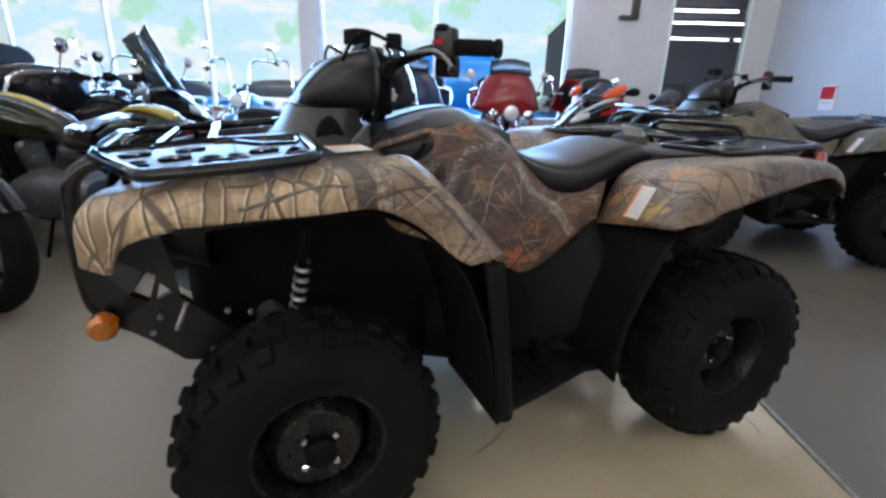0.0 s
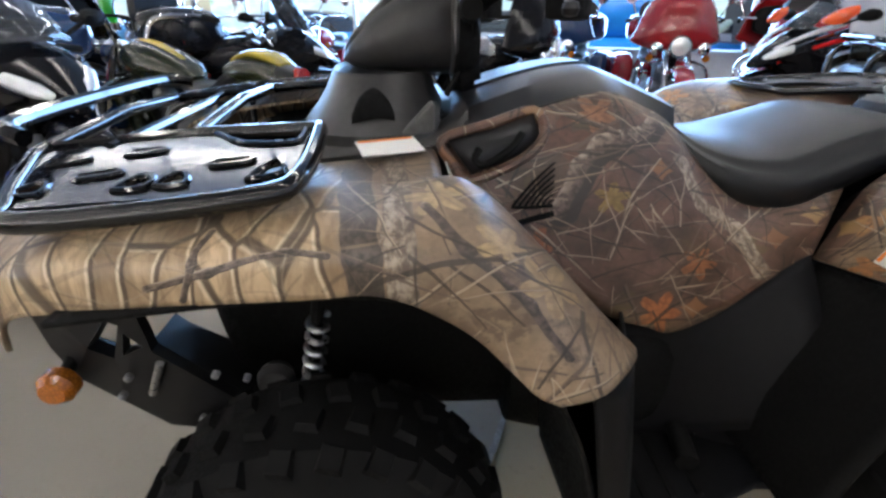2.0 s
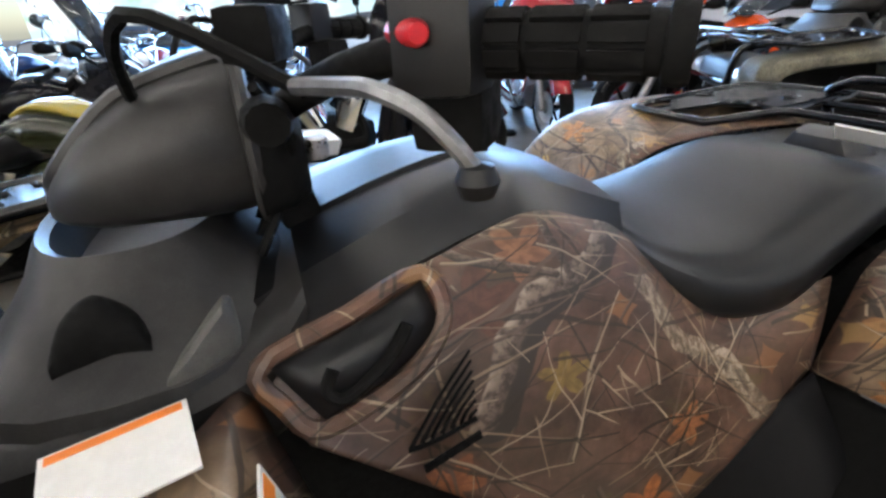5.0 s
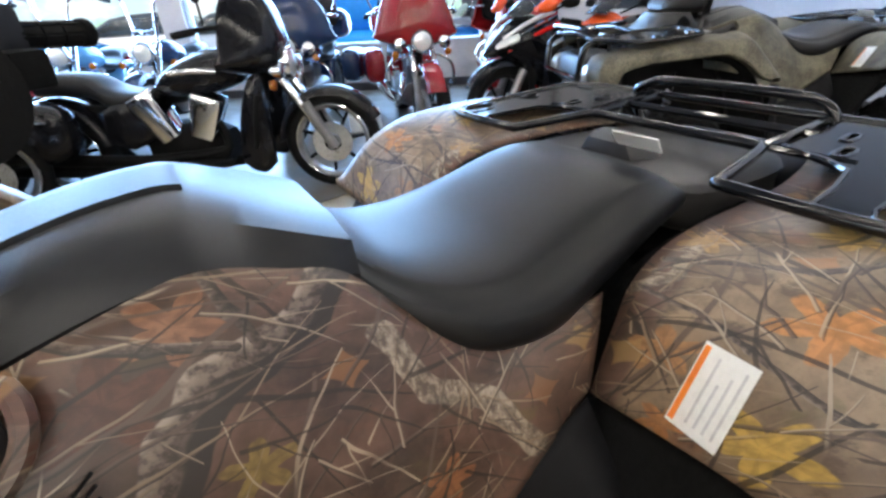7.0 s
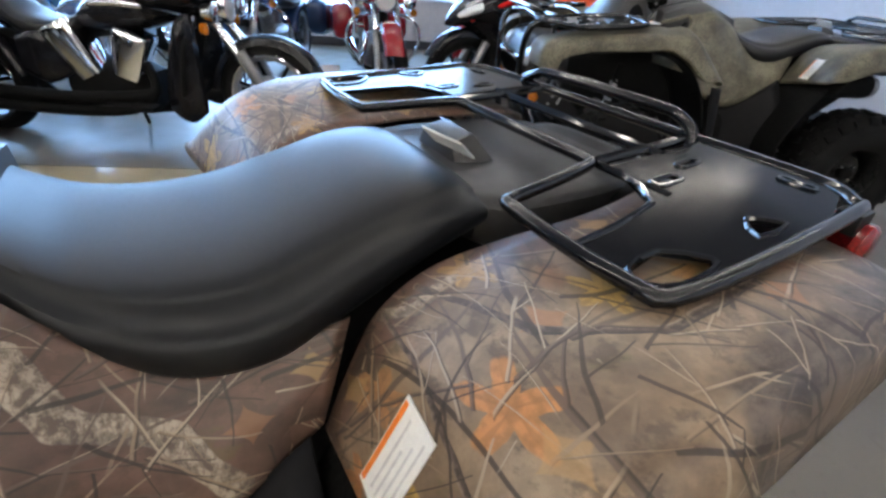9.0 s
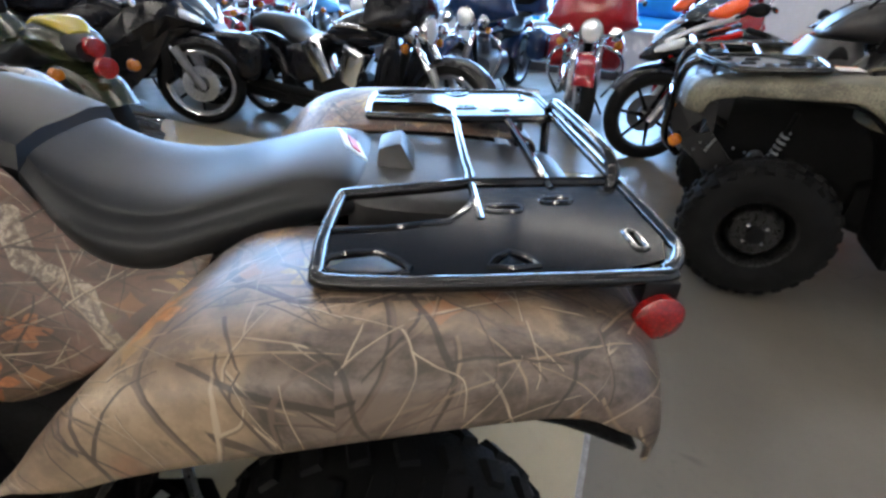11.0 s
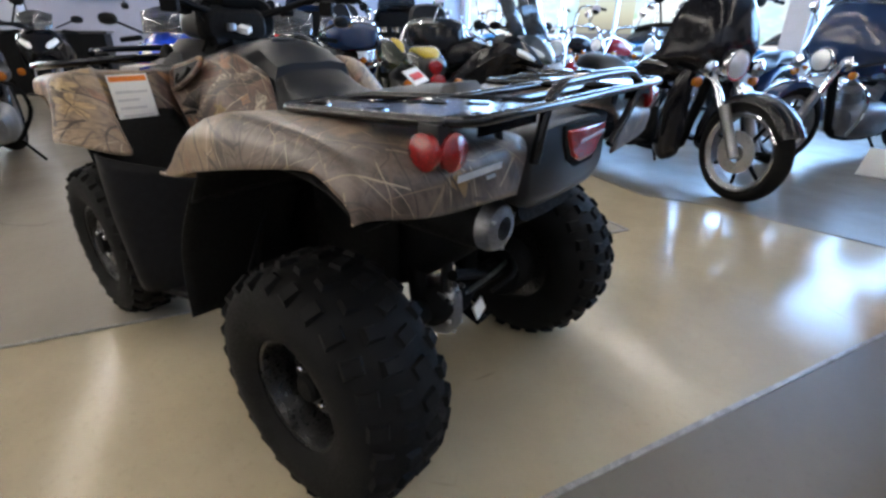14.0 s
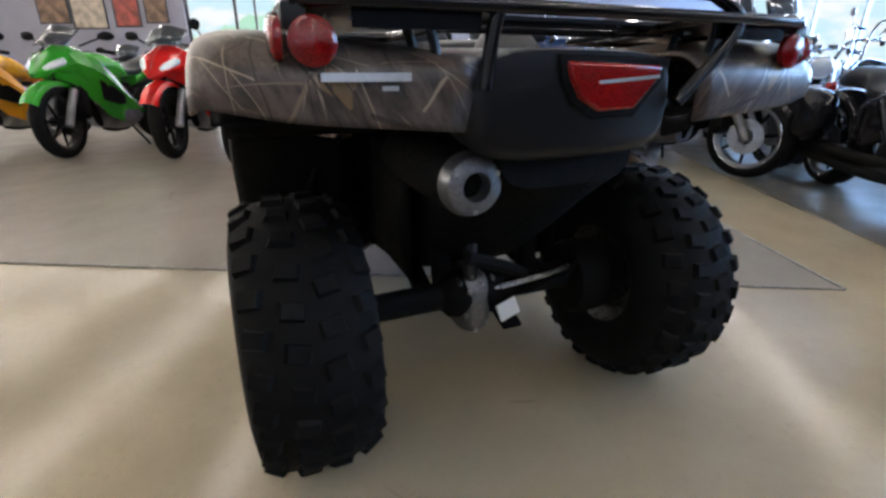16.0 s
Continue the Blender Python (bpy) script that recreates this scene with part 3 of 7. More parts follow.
FLOOR_TAN = floor_material("waxed_floor", (0.52, 0.44, 0.30), 0.165, 0.22)
FLOOR_GREY = floor_material("grey_floor", (0.31, 0.275, 0.22), 0.345, 0.18)
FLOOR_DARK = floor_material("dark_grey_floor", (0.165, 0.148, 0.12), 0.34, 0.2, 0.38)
WALL = plain("painted_wall", (0.52, 0.53, 0.56), 0.75, vary=0.05, scale=1.5, grain=0.06)
LOWER = plain("sill_wall", (0.50, 0.50, 0.50), 0.7, vary=0.07, scale=2, grain=0.05)
CEILING = plain("ceiling_tile", (0.17, 0.17, 0.17), 0.85, vary=0.06, scale=3)
FRAME = plain("window_alloy", (0.62, 0.72, 0.76), 0.4, 0.3, vary=0.06)
DARK_FRAME = plain("dark_frame", (0.03, 0.03, 0.035), 0.5)
BASE = plain("dark_baseboard", (0.03, 0.03, 0.032), 0.6)
TRIM = plain("edge_strip", (0.30, 0.29, 0.27), 0.42, 0.3, vary=0.35, scale=14)
TUBE = glow("tube_light", (1.0, 0.94, 0.85), 34.0)
OFFICE_TUBE = glow("office_tube_light", (1.0, 0.97, 1.0), 8.0)


def block(name, u0, u1, v0, v1, z0, z1, material, label="", bevel=0.0):
    bm = box((u1 - u0, v1 - v0, z1 - z0), ((u0 + u1) / 2, (v0 + v1) / 2, (z0 + z1) / 2), bevel=bevel)
    ob = link(name, bm, material, smooth=False)
    ob.matrix_world = SHELL
    return fixed(ob, label)


block("floor", LEFT_U, RIGHT_U, BACK_V, WALL_V, -0.2, 0.0, FLOOR_TAN, "tan waxed showroom floor with scuffs")


def patch(name, corners, label, material):
    bm = bmesh.new()
    low = [bm.verts.new((u, v, 0.0005)) for u, v in corners]
    top = [bm.verts.new((u, v, 0.004)) for u, v in corners]
    bm.faces.new(top)
    for i in range(len(low)):
        j = (i + 1) % len(low)
        bm.faces.new((low[i], low[j], top[j], top[i]))
    ob = link(name, bm, material, smooth=False)
    ob.matrix_world = SHELL
    return fixed(ob, label)


patch("floor_1", [(-0.23, 1.85), (LEFT_U, 0.2), (LEFT_U, BACK_V), (0.13, BACK_V), (-0.175, -1.99)], "grey floor covering beside the tan walkway", FLOOR_GREY)
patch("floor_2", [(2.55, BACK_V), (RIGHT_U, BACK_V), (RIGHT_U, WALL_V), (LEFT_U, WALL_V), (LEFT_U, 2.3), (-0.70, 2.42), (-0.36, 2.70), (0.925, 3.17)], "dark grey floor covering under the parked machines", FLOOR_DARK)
for a, b in (((2.55, BACK_V), (0.925, 3.17)), ((-0.175, -1.99), (-0.23, 1.85)), ((-0.23, 1.85), (-6.0, 1.18))):
    d = Vector((b[0] - a[0], b[1] - a[1], 0))
    ob = link("trim", box((d.length, 0.018, 0.006), (d.length / 2, 0, 0.004), bevel=0.002), TRIM)
    ob.matrix_world = SHELL @ pose(a[0], a[1], 0, 0, 0, math.degrees(math.atan2(d.y, d.x)))
    fixed(ob, "thin metal floor edging strip")

block("ceiling", LEFT_U, RIGHT_U, BACK_V, WALL_V, CEIL, CEIL + 0.15, CEILING, "grey ceiling with rows of tubes")
block("wall_east", RIGHT_U, RIGHT_U + 0.2, BACK_V, WALL_V, -0.2, CEIL, WALL, "white painted wall")
block("wall_south", LEFT_U, RIGHT_U, BACK_V - 0.2, BACK_V, -0.2, CEIL, WALL, "white painted wall")


def window_wall(name, a, b, plane, z0, z1, mullions, across, frame, label):
    """A wall with one long opening. across: the wall runs along v instead of u."""
    def put(nm, p0, p1, q0, q1, zz0, zz1, mt, lb="", parent=None):
        size = (p1 - p0, q1 - q0, zz1 - zz0)
        mid = ((p0 + p1) / 2, (q0 + q1) / 2, (zz0 + zz1) / 2)
        if across:
            size, mid = (size[1], size[0], size[2]), (mid[1], mid[0], mid[2])
        ob = link(nm, box(size, mid, bevel=0.004), mt, parent, lb, smooth=False)
        if not parent:
            ob.matrix_world = SHELL
            fixed(ob)
        return ob
    s = 1 if plane > 0 else -1
    q0, q1 = sorted((plane, plane + 0.2 * s))
    f0, f1 = sorted((plane + 0.06 * s, plane + 0.12 * s))
    put("wall_" + name, a, b, q0, q1, -0.2, z0 - 0.03, LOWER, "pale low wall under the windows")
    put("wall_" + name, a, b, q0, q1, z1, CEIL, WALL, "white wall above the windows")
    win = thing("window_" + name, label, "window")
    win.matrix_world = SHELL
    fixed(win)
    e0, e1 = sorted((plane - 0.05 * s, plane + 0.2 * s))
    put("window_sill", a, b, e0, e1, z0 - 0.03, z0, FRAME, "", win)
    for p, w in mullions:
        put("window_frame", p - w / 2, p + w / 2, f0 if w < 0.2 else q0, f1 if w < 0.2 else q1, z0, z1, frame if w < 0.2 else WALL, "", win)
    return win


window_wall("1", -14.0, 1.38, WALL_V, 0.66, 2.9, [(-13.9, 0.1), (-12.0, 0.07), (-10.45, 0.07), (-8.9, 0.07), (-6.95, 0.07), (-5.05, 0.07), (-3.15, 0.34), (-2.93, 0.07), (-0.93, 0.06), (1.33, 0.08)], False, FRAME, "wide shop windows in pale metal frames")
block("wall_north", 1.38, 2.95, WALL_V, WALL_V + 0.2, -0.2, CEIL, WALL, "white painted wall beside the windows")
block("wall_north", 2.95, 4.2, WALL_V, WALL_V + 0.2, -0.2, 0.9, WALL, "white painted wall")
block("wall_north", 2.95, 4.2, WALL_V, WALL_V + 0.2, 2.75, CEIL, WALL, "white painted wall")
block("wall_north", 4.2, RIGHT_U + 0.2, WALL_V, WALL_V + 0.2, -0.2, CEIL, WALL, "white painted wall")
block("wall_north", LEFT_U - 0.2, -14.0, WALL_V, WALL_V + 0.2, -0.2, CEIL, WALL, "white painted wall")
window_wall("2", -9.3, -4.45, LEFT_U, 0.9, 2.75, [(-9.25, 0.1), (-7.65, 0.09), (-7.0, 0.06), (-5.8, 0.09), (-4.5, 0.1)], True, DARK_FRAME, "shop windows in dark frames")
LAVENDER = plain("lavender_paint", (0.33, 0.325, 0.38), 0.75, vary=0.06, scale=1.5, grain=0.05)
block("wall_west", LEFT_U - 0.2, LEFT_U, BACK_V, -9.3, -0.2, CEIL, LAVENDER, "dull lavender painted wall")
block("wall_west", LEFT_U - 0.2, LEFT_U, -4.45, WALL_V, -0.2, CEIL, LAVENDER, "pale lavender-white painted wall")
for u0, u1, v0, v1 in ((-14.0, 4.6, WALL_V - 0.015, WALL_V), (RIGHT_U - 0.015, RIGHT_U, BACK_V, WALL_V - 0.015), (LEFT_U, LEFT_U + 0.015, BACK_V, WALL_V - 0.015)):
    block("baseboard", u0, u1, v0, v1, 0.004, 0.12, BASE, "dark baseboard")

# an assumed office behind the window; its dimness is put into the dark wall colour
OFFICE = plain("darkened_office_paint", (0.085, 0.08, 0.095), 0.8, vary=0.1, scale=2)
GLASS, _t, _b = nodes_of("clear_glass")
_b.inputs["Transmission Weight"].default_value, _b.inputs["Roughness"].default_value, _b.inputs["IOR"].default_value = 1.0, 0.0, 1.45
win = thing("window_3", "office window with ceiling tubes behind the glass", "window", m=SHELL)
fixed(win)
pane = part("pane", box((1.25, 0.008, 1.85), (3.575, WALL_V + 0.05, 1.825)), GLASS, win, "clear glass", smooth=False)
pane.visible_shadow = False
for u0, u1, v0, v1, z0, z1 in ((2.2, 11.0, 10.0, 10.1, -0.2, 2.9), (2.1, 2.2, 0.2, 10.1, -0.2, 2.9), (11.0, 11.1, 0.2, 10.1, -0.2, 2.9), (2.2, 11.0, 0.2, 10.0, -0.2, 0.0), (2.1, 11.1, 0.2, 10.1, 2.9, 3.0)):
    block("office_wall", u0, u1, WALL_V + v0, WALL_V + v1, z0, z1, OFFICE, "assumed office walls behind the window, painted dark to look dim")
for u, v in ((4.2, 3.2), (6.8, 3.2), (5.2, 5.0), (7.8, 5.0), (6.4, 8.4), (9.0, 8.4)):
    lamp = thing("ceiling_light", "white fluorescent tube light in the office", "ceiling light", "office tube lights", at(u, WALL_V + v, 2.9))
    part("fitting", box((2.4, 0.14, 0.05), (0, 0, -0.026), bevel=0.008), CEILING, lamp, smooth=False)
    part("tube", tube([(-1.15, 0, -0.075), (1.15, 0, -0.075)], 0.019, 8, 1), OFFICE_TUBE, lamp, "glowing white tube")
cabinet = thing("filing_cabinet", "dark filing cabinet in the office", "cabinet", m=at(3.3, WALL_V + 1.2, 0.0))
part("body", box((0.9, 0.5, 1.30), (0, 0, 0.65), bevel=0.01), LINER, cabinet, smooth=False)
for k in range(4):
    part("drawer", box((0.86, 0.02, 0.29), (0, -0.258, 0.17 + 0.32 * k), bevel=0.006), GREY, cabinet, smooth=False)
for u in (2.97, 4.18):
    part("window_frame", box((0.04, 0.1, 1.85), (u, WALL_V + 0.05, 1.825), bevel=0.004), FRAME, win, smooth=False)

# ceiling tubes in long rows
for v in np.arange(-21.6, 5.0, 2.4):
    for u in np.arange(-13.2, 4.0, 2.6):
        lamp = thing("ceiling_light", "white fluorescent tube light on the ceiling", "ceiling light", "rows of tube lights", at(float(u) + 1.0, v, CEIL))
        part("fitting", box((2.4, 0.14, 0.05), (0, 0, -0.026), bevel=0.008), CEILING, lamp, smooth=False)
        part("tube", tube([(-1.15, 0, -0.075), (1.15, 0, -0.075)], 0.019, 8, 1), TUBE, lamp, "glowing white tube")

# outdoors, seen burnt-out through the glass
ASPHALT = plain("asphalt", (0.16, 0.16, 0.16), 0.9, vary=0.2, scale=2)
ground = link("ground", box((400, 400, 0.1), (0, 0, -0.3)), ASPHALT, smooth=False)
tagged(ground, "pale sunlit street outside the shop", kind="structure")

# ---- the four-wheeler ----


def ring_blocks(bm, R, half, rows, size, lean, at_y=0.0):
    """Tread blocks round a tyre of radius R."""
    for row, (y, shift) in enumerate(rows):
        n = 26
        for i in range(n):
            q = math.tau * (i + shift) / n
            m = pose(0, at_y + y, 0) @ Matrix.Rotation(-q, 4, "Y") @ pose(R, 0, 0, 12 if y > 0 else -12, 0, lean * (1 if y > 0 else -1))
            r = bmesh.ops.create_cube(bm, size=1.0)
            for v in r["verts"]:
                k = 0.78 if v.co.x > 0 else 1.0
                v.co = Vector((v.co.x * size[0], v.co.y * size[1] * k, v.co.z * size[2] * k))
            bmesh.ops.transform(bm, matrix=m, verts=r["verts"])
    return bm


def quad_wheel(atv, x, y, width, radius, rim, face=0.28):
    """Knobbly tyre on a black steel rim; the outer face looks away from the middle."""
    s = 1 if y > 0 else -1
    h = width / 2
    out = lambda a: y + s * a  # noqa: E731
    pr = [(rim, out(-h * 0.72)), (rim + 0.012, out(-h * 0.78)), (rim - 0.012, out(-h * 0.55)), (rim - 0.03, out(-h * 0.2)), (rim - 0.03, out(h * 0.05)), (rim * 0.72, out(h * (face - 0.14))), (rim * 0.62, out(h * face)), (0.05, out(h * face)), (0.0, out(h * face))]
    wheel = part("wheel", lathe(pr, (x, 0, radius - 0.01), seg=32), RIM, atv, "black steel wheel with knobbly tyre")
    lip = [(rim + 0.012, out(h * 0.80)), (rim - 0.004, out(h * 0.74)), (rim - 0.02, out(h * 0.4)), (rim - 0.028, out(h * 0.05))]
    thick(part("rim", lathe(lip, (x, 0, radius - 0.01), seg=36, cap=False), RIM, wheel), 0.004)
    R = radius - 0.016
    ty = [(rim + 0.004, out(-h * 0.8)), (rim + 0.035, out(-h * 0.96)), (R - 0.085, out(-h)), (R - 0.04, out(-h * 0.93)), (R - 0.010, out(-h * 0.66)), (R, out(0)), (R - 0.010, out(h * 0.66)), (R - 0.04, out(h * 0.93)), (R - 0.085, out(h)), (rim + 0.035, out(h * 0.96)), (rim + 0.004, out(h * 0.8))]
    part("tyre", lathe(ty, (x, 0, radius - 0.01), seg=48, closed=True), RUBBER, wheel, "black rubber tyre")
    bm = bmesh.new()
    ring_blocks(bm, R + 0.001, h, [(-h * 0.24, 0.5), (h * 0.24, 0.0)], (0.012, h * 0.36, 0.034), 0)
    ring_blocks(bm, R - 0.017, h, [(-h * 0.75, 0.0), (h * 0.75, 0.5)], (0.015, h * 0.36, 0.036), 30)
    bmesh.ops.transform(bm, matrix=pose(x, y, radius - 0.01), verts=bm.verts)
    part("tread", bm, RUBBER, wheel, "chunky tread blocks", smooth=False)
    part("hub_cap", lathe([(0.034, out(h * face)), (0.034, out(h * (face + 0.22))), (0.026, out(h * (face + 0.28))), (0, out(h * (face + 0.28)))], (x, 0, radius - 0.01), seg=20), LINER, wheel)
    for i in range(4):
        q = math.tau * (i + 0.5) / 4
        c = (x + 0.047 * math.cos(q), 0, radius - 0.01 + 0.047 * math.sin(q))
        part("wheel_nut", lathe([(0.009, out(h * (face - 0.01))), (0.009, out(h * (face + 0.14))), (0.006, out(h * (face + 0.17))), (0, out(h * (face + 0.17)))], c, seg=6), CHROME, wheel, "bright wheel nut")
    return wheel


def pierced(outline, holes, lift):
    """A flat plate with holes cut through it; lift gives the third coordinate of a point."""
    bm = bmesh.new()
    edges = []
    for ring in (outline, *holes):
        vs = [bm.verts.new(lift(*p)) for p in ring]
        edges += [bm.edges.new((vs[i], vs[(i + 1) % len(vs)])) for i in range(len(vs))]
    bmesh.ops.triangle_fill(bm, use_beauty=True, use_dissolve=False, edges=edges)
    bmesh.ops.recalc_face_normals(bm, faces=bm.faces)
    return bm


def slot(x, y, a, b, turn=0.0):
    """A slot with rounded ends."""
    c, q = math.cos(radians(turn)), math.sin(radians(turn))
    ring = [(a - b + b * math.cos(w), b * math.sin(w)) for w in np.linspace(-1.57, 1.57, 5)] + [(b - a - b * math.cos(w), -b * math.sin(w)) for w in np.linspace(-1.57, 1.57, 5)]
    return [(x + u * c - v * q, y + u * q + v * c) for u, v in ring]


def rack(atv, name, x0, x1, y_out, y_in, z, cut, hoop, label, slope=(0.0, 0.0)):
    """A cargo rack: an outer loop of bar, two slotted side plates, cross bars. x0 lies next to the saddle; cut: how far the far corners are cut off."""
    r = 0.0115 if x1 < x0 else 0.0095
    d = 1 if x1 > x0 else -1
    xm = x0 + (x1 - x0) * 0.46
    c = 0.045
    a, b = cut
    near = [(x0, y_in + 0.03), (x0, y_out - c), (x0 + d * c, y_out), (x1 - d * (a + 0.02), y_out), (x1 - d * (a * 0.75), y_out - b * 0.25), (x1 - d * a * 0.2, y_out - b * 0.9), (x1, y_out - b - 0.05), (x1, 0.1)]
    inner = [(xm, 0.08), (xm, y_in - 0.05), (xm - d * 0.02, y_in - 0.025), (x0 + d * 0.05, y_in), (x0 + d * 0.012, y_in + 0.008)]
    left = [(x, -y, z) for x, y in near]
    right = [(x, y, z) for x, y in near[::-1]]
    loop = left + right + [(x, y, z) for x, y in inner[::-1]] + [(x, -y, z) for x, y in inner]
    frame_ob = part(name, tube(loop, r, 10, 4, True), GLOSS, atv, label)
    for y in (-y_in + 0.03, y_in - 0.03):
        part("crossbar", tube([(xm, y, z), (x1, y, z)], r * 0.9, 8, 1), GLOSS, frame_ob)
    part("crossbar", tube([(x0 + (x1 - x0) * 0.74, -y_in, z - 0.002), (x0 + (x1 - x0) * 0.74, y_in, z - 0.002)], r * 0.9, 8, 1), GLOSS, frame_ob)
    for s in (-1, 1):
        if d < 0:
            outline = [(-0.575, 0.25), (-0.57, 0.49), (-0.60, 0.512), (-0.86, 0.485), (-0.905, 0.42), (-0.940, 0.29), (-0.925, 0.255), (-0.74, 0.245)]
            holes = [[(-0.705, 0.258), (-0.60, 0.262), (-0.584, 0.275), (-0.580, 0.345), (-0.60, 0.355), (-0.655, 0.335), (-0.695, 0.285)],
                     slot(-0.649, 0.412, 0.024, 0.010, -4), slot(-0.780, 0.328, 0.024, 0.010, -6), slot(-0.800, 0.408, 0.024, 0.010, -8), slot(-0.873, 0.335, 0.024, 0.010, -8),
                     [(-0.615, 0.478), (-0.603, 0.430), (-0.590, 0.425), (-0.581, 0.470)], [(-0.755, 0.468), (-0.746, 0.432), (-0.725, 0.440), (-0.722, 0.470)], [(-0.712, 0.470), (-0.708, 0.436), (-0.694, 0.434), (-0.680, 0.474)],
                     [(-0.872, 0.450), (-0.862, 0.420), (-0.845, 0.425), (-0.838, 0.458)]]
            plate = part("side_plate", pierced(outline, holes, lambda x, y: (x, s * y, z)), PLATE, frame_ob, "gloss black slotted steel plate", smooth=False)
            thick(plate, 0.006, 0)
            for ring in holes:
                part("slot_rim", tube([(x, s * y, z + 0.004) for x, y in ring], 0.0042, 6, 2, True), GLOSS, frame_ob)
            xs = [x0 + (x1 - x0) * q for q in (0.0, 0.1, 0.3, 0.40)]
        else:
            outline = [(0.752, 0.212), (0.752, 0.245), (0.714, 0.321), (0.556, 0.345), (0.552, 0.43), (0.59, 0.458), (0.87, 0.455), (0.955, 0.425), (0.972, 0.38), (0.972, 0.212)]
            holes = [[(0.573, 0.405), (0.626, 0.396), (0.664, 0.434), (0.649, 0.446), (0.598, 0.448), (0.567, 0.430)], [(0.78, 0.402), (0.808, 0.434), (0.75, 0.434)], slot(0.938, 0.38, 0.024, 0.007, 90), slot(0.79, 0.285, 0.026, 0.010, 0), slot(0.87, 0.26, 0.022, 0.008, 0)]
            plate = part("side_plate", pierced(outline, holes, lambda x, y: (x, s * y, z)), SATIN, frame_ob, "satin black slotted steel plate", smooth=False)
            thick(plate, 0.006, 0)
            for ring in holes:
                part("slot_rim", tube([(x, s * y, z + 0.003) for x, y in ring], 0.0036, 6, 2, True), GLOSS, frame_ob)
            part("plate_edge", tube([(x, s * y, z + 0.002) for x, y in outline[1:4]], 0.005, 6, 2), GLOSS, frame_ob)
            xs = [x0 + (x1 - x0) * q for q in (0.0, 0.1, 0.3, 0.46)]
        part("plate_edge", box((0.01, 0.08, 0.006), (xs[3], s * (y_in + 0.04), z - 0.003)) if d < 0 else tube([(xs[3], s * (y_in - 0.02), z), (xs[3], s * (y_in + 0.10), z)], r * 0.7, 8, 1), GLOSS, frame_ob)
        part("flange", box((0.005, y_out - y_in - 0.07, 0.026), (x1 - d * 0.02, s * (y_in + (y_out - y_in - 0.07) / 2), z - 0.016)), SATIN, frame_ob, smooth=False) if a < 0.06 else None
        for q in (0.64, 0.85):
            xx = x0 + (x1 - x0) * q
            part("stay", tube([(xx, s * (y_in + 0.06), z - 0.012), (xx, s * (y_in + 0.05), z - 0.04), (xx, s * (y_in + 0.04), z - 0.09)], 0.008, 8), BLACK, frame_ob)
        for q, yy in ((0.52, y_in + 0.06), (0.71, y_in + 0.025), (0.71, y_in + 0.13), (0.90, y_in + 0.06)) if d < 0 else ((0.332, 0.382), (0.341, 0.418), (0.612, 0.317), (0.854, 0.309), (0.680, 0.362), (0.694, 0.397)):
            part("bolt", lathe([(0.006, -0.002), (0.006, 0.002), (0.004, 0.004), (0, 0.004)], (x0 + (x1 - x0) * q, s * yy, z - 0.003), "z", 8), STEEL, frame_ob)
    for ob in (frame_ob, *frame_ob.children):
        for v in ob.data.vertices:
            v.co.z += slope[0] * (abs(v.co.y) - y_in) + slope[1] * (v.co.x - x0)
    if hoop:
        part("grab_bar", tube(hoop, 0.0105, 10, 5), GLOSS, frame_ob, "raised gloss black grab bar")
    return frame_ob


def slab(outline, x0, x1):
    """A plate across x from an outline in y and z."""
    bm = bmesh.new()
    a, b = [[bm.verts.new((x, y, z)) for y, z in outline] for x in (x0, x1)]
    bm.faces.new(a)
    bm.faces.new(b[::-1])
    for i in range(len(a)):
        j = (i + 1) % len(a)
        bm.faces.new((a[i], a[j], b[j], b[i]))
    return bm


def deck(outline, z0, z1):
    """A flat board from an outline in x and y."""
    bm = bmesh.new()
    a, b = [[bm.verts.new((x, y, z)) for x, y in outline] for z in (z0, z1)]
    bm.faces.new(a)
    bm.faces.new(b[::-1])
    for i in range(len(a)):
        j = (i + 1) % len(a)
        bm.faces.new((a[i], a[j], b[j], b[i]))
    bmesh.ops.recalc_face_normals(bm, faces=bm.faces)
    return bm


def label_plate(parent, name, corner, right, up, w, h, stripe=True, bars=4):
    """A warning label stuck on a panel: white, with an orange band and grey lines of print."""
    c, r_, u_ = Vector(corner), Vector(right).normalized(), Vector(up).normalized()
    u_ = (u_ - r_ * u_.dot(r_)).normalized()
    n = r_.cross(u_)
    def flat(x0, x1, y0, y1, lift):
        bm = bmesh.new()
        q = [c + r_ * a + u_ * b for a, b in ((x0, y0), (x1, y0), (x1, y1), (x0, y1))]
        lo = [bm.verts.new(p - n * 0.0005) for p in q]
        hi = [bm.verts.new(p + n * lift) for p in q]
        bm.faces.new(hi)
        bm.faces.new(lo[::-1])
        for i in range(4):
            bm.faces.new((lo[i], lo[(i + 1) % 4], hi[(i + 1) % 4], hi[i]))
        return bm
    plate = part(name, flat(0, w, 0, h, 0.0015), PAPER, parent, "white warning label with orange band", smooth=False)
    if stripe:
        part("band", flat(w * 0.04, w * 0.96, h * 0.86, h * 0.97, 0.0022), ORANGE, plate, "orange band", smooth=False)
    for i in range(bars):
        y = h * (0.12 + 0.66 * i / max(1, bars))
        part("print_line", flat(w * 0.1, w * (0.9 - 0.13 * (i % 3)), y, y + h * 0.05, 0.0020), PRINT, plate, smooth=False)
    return plate


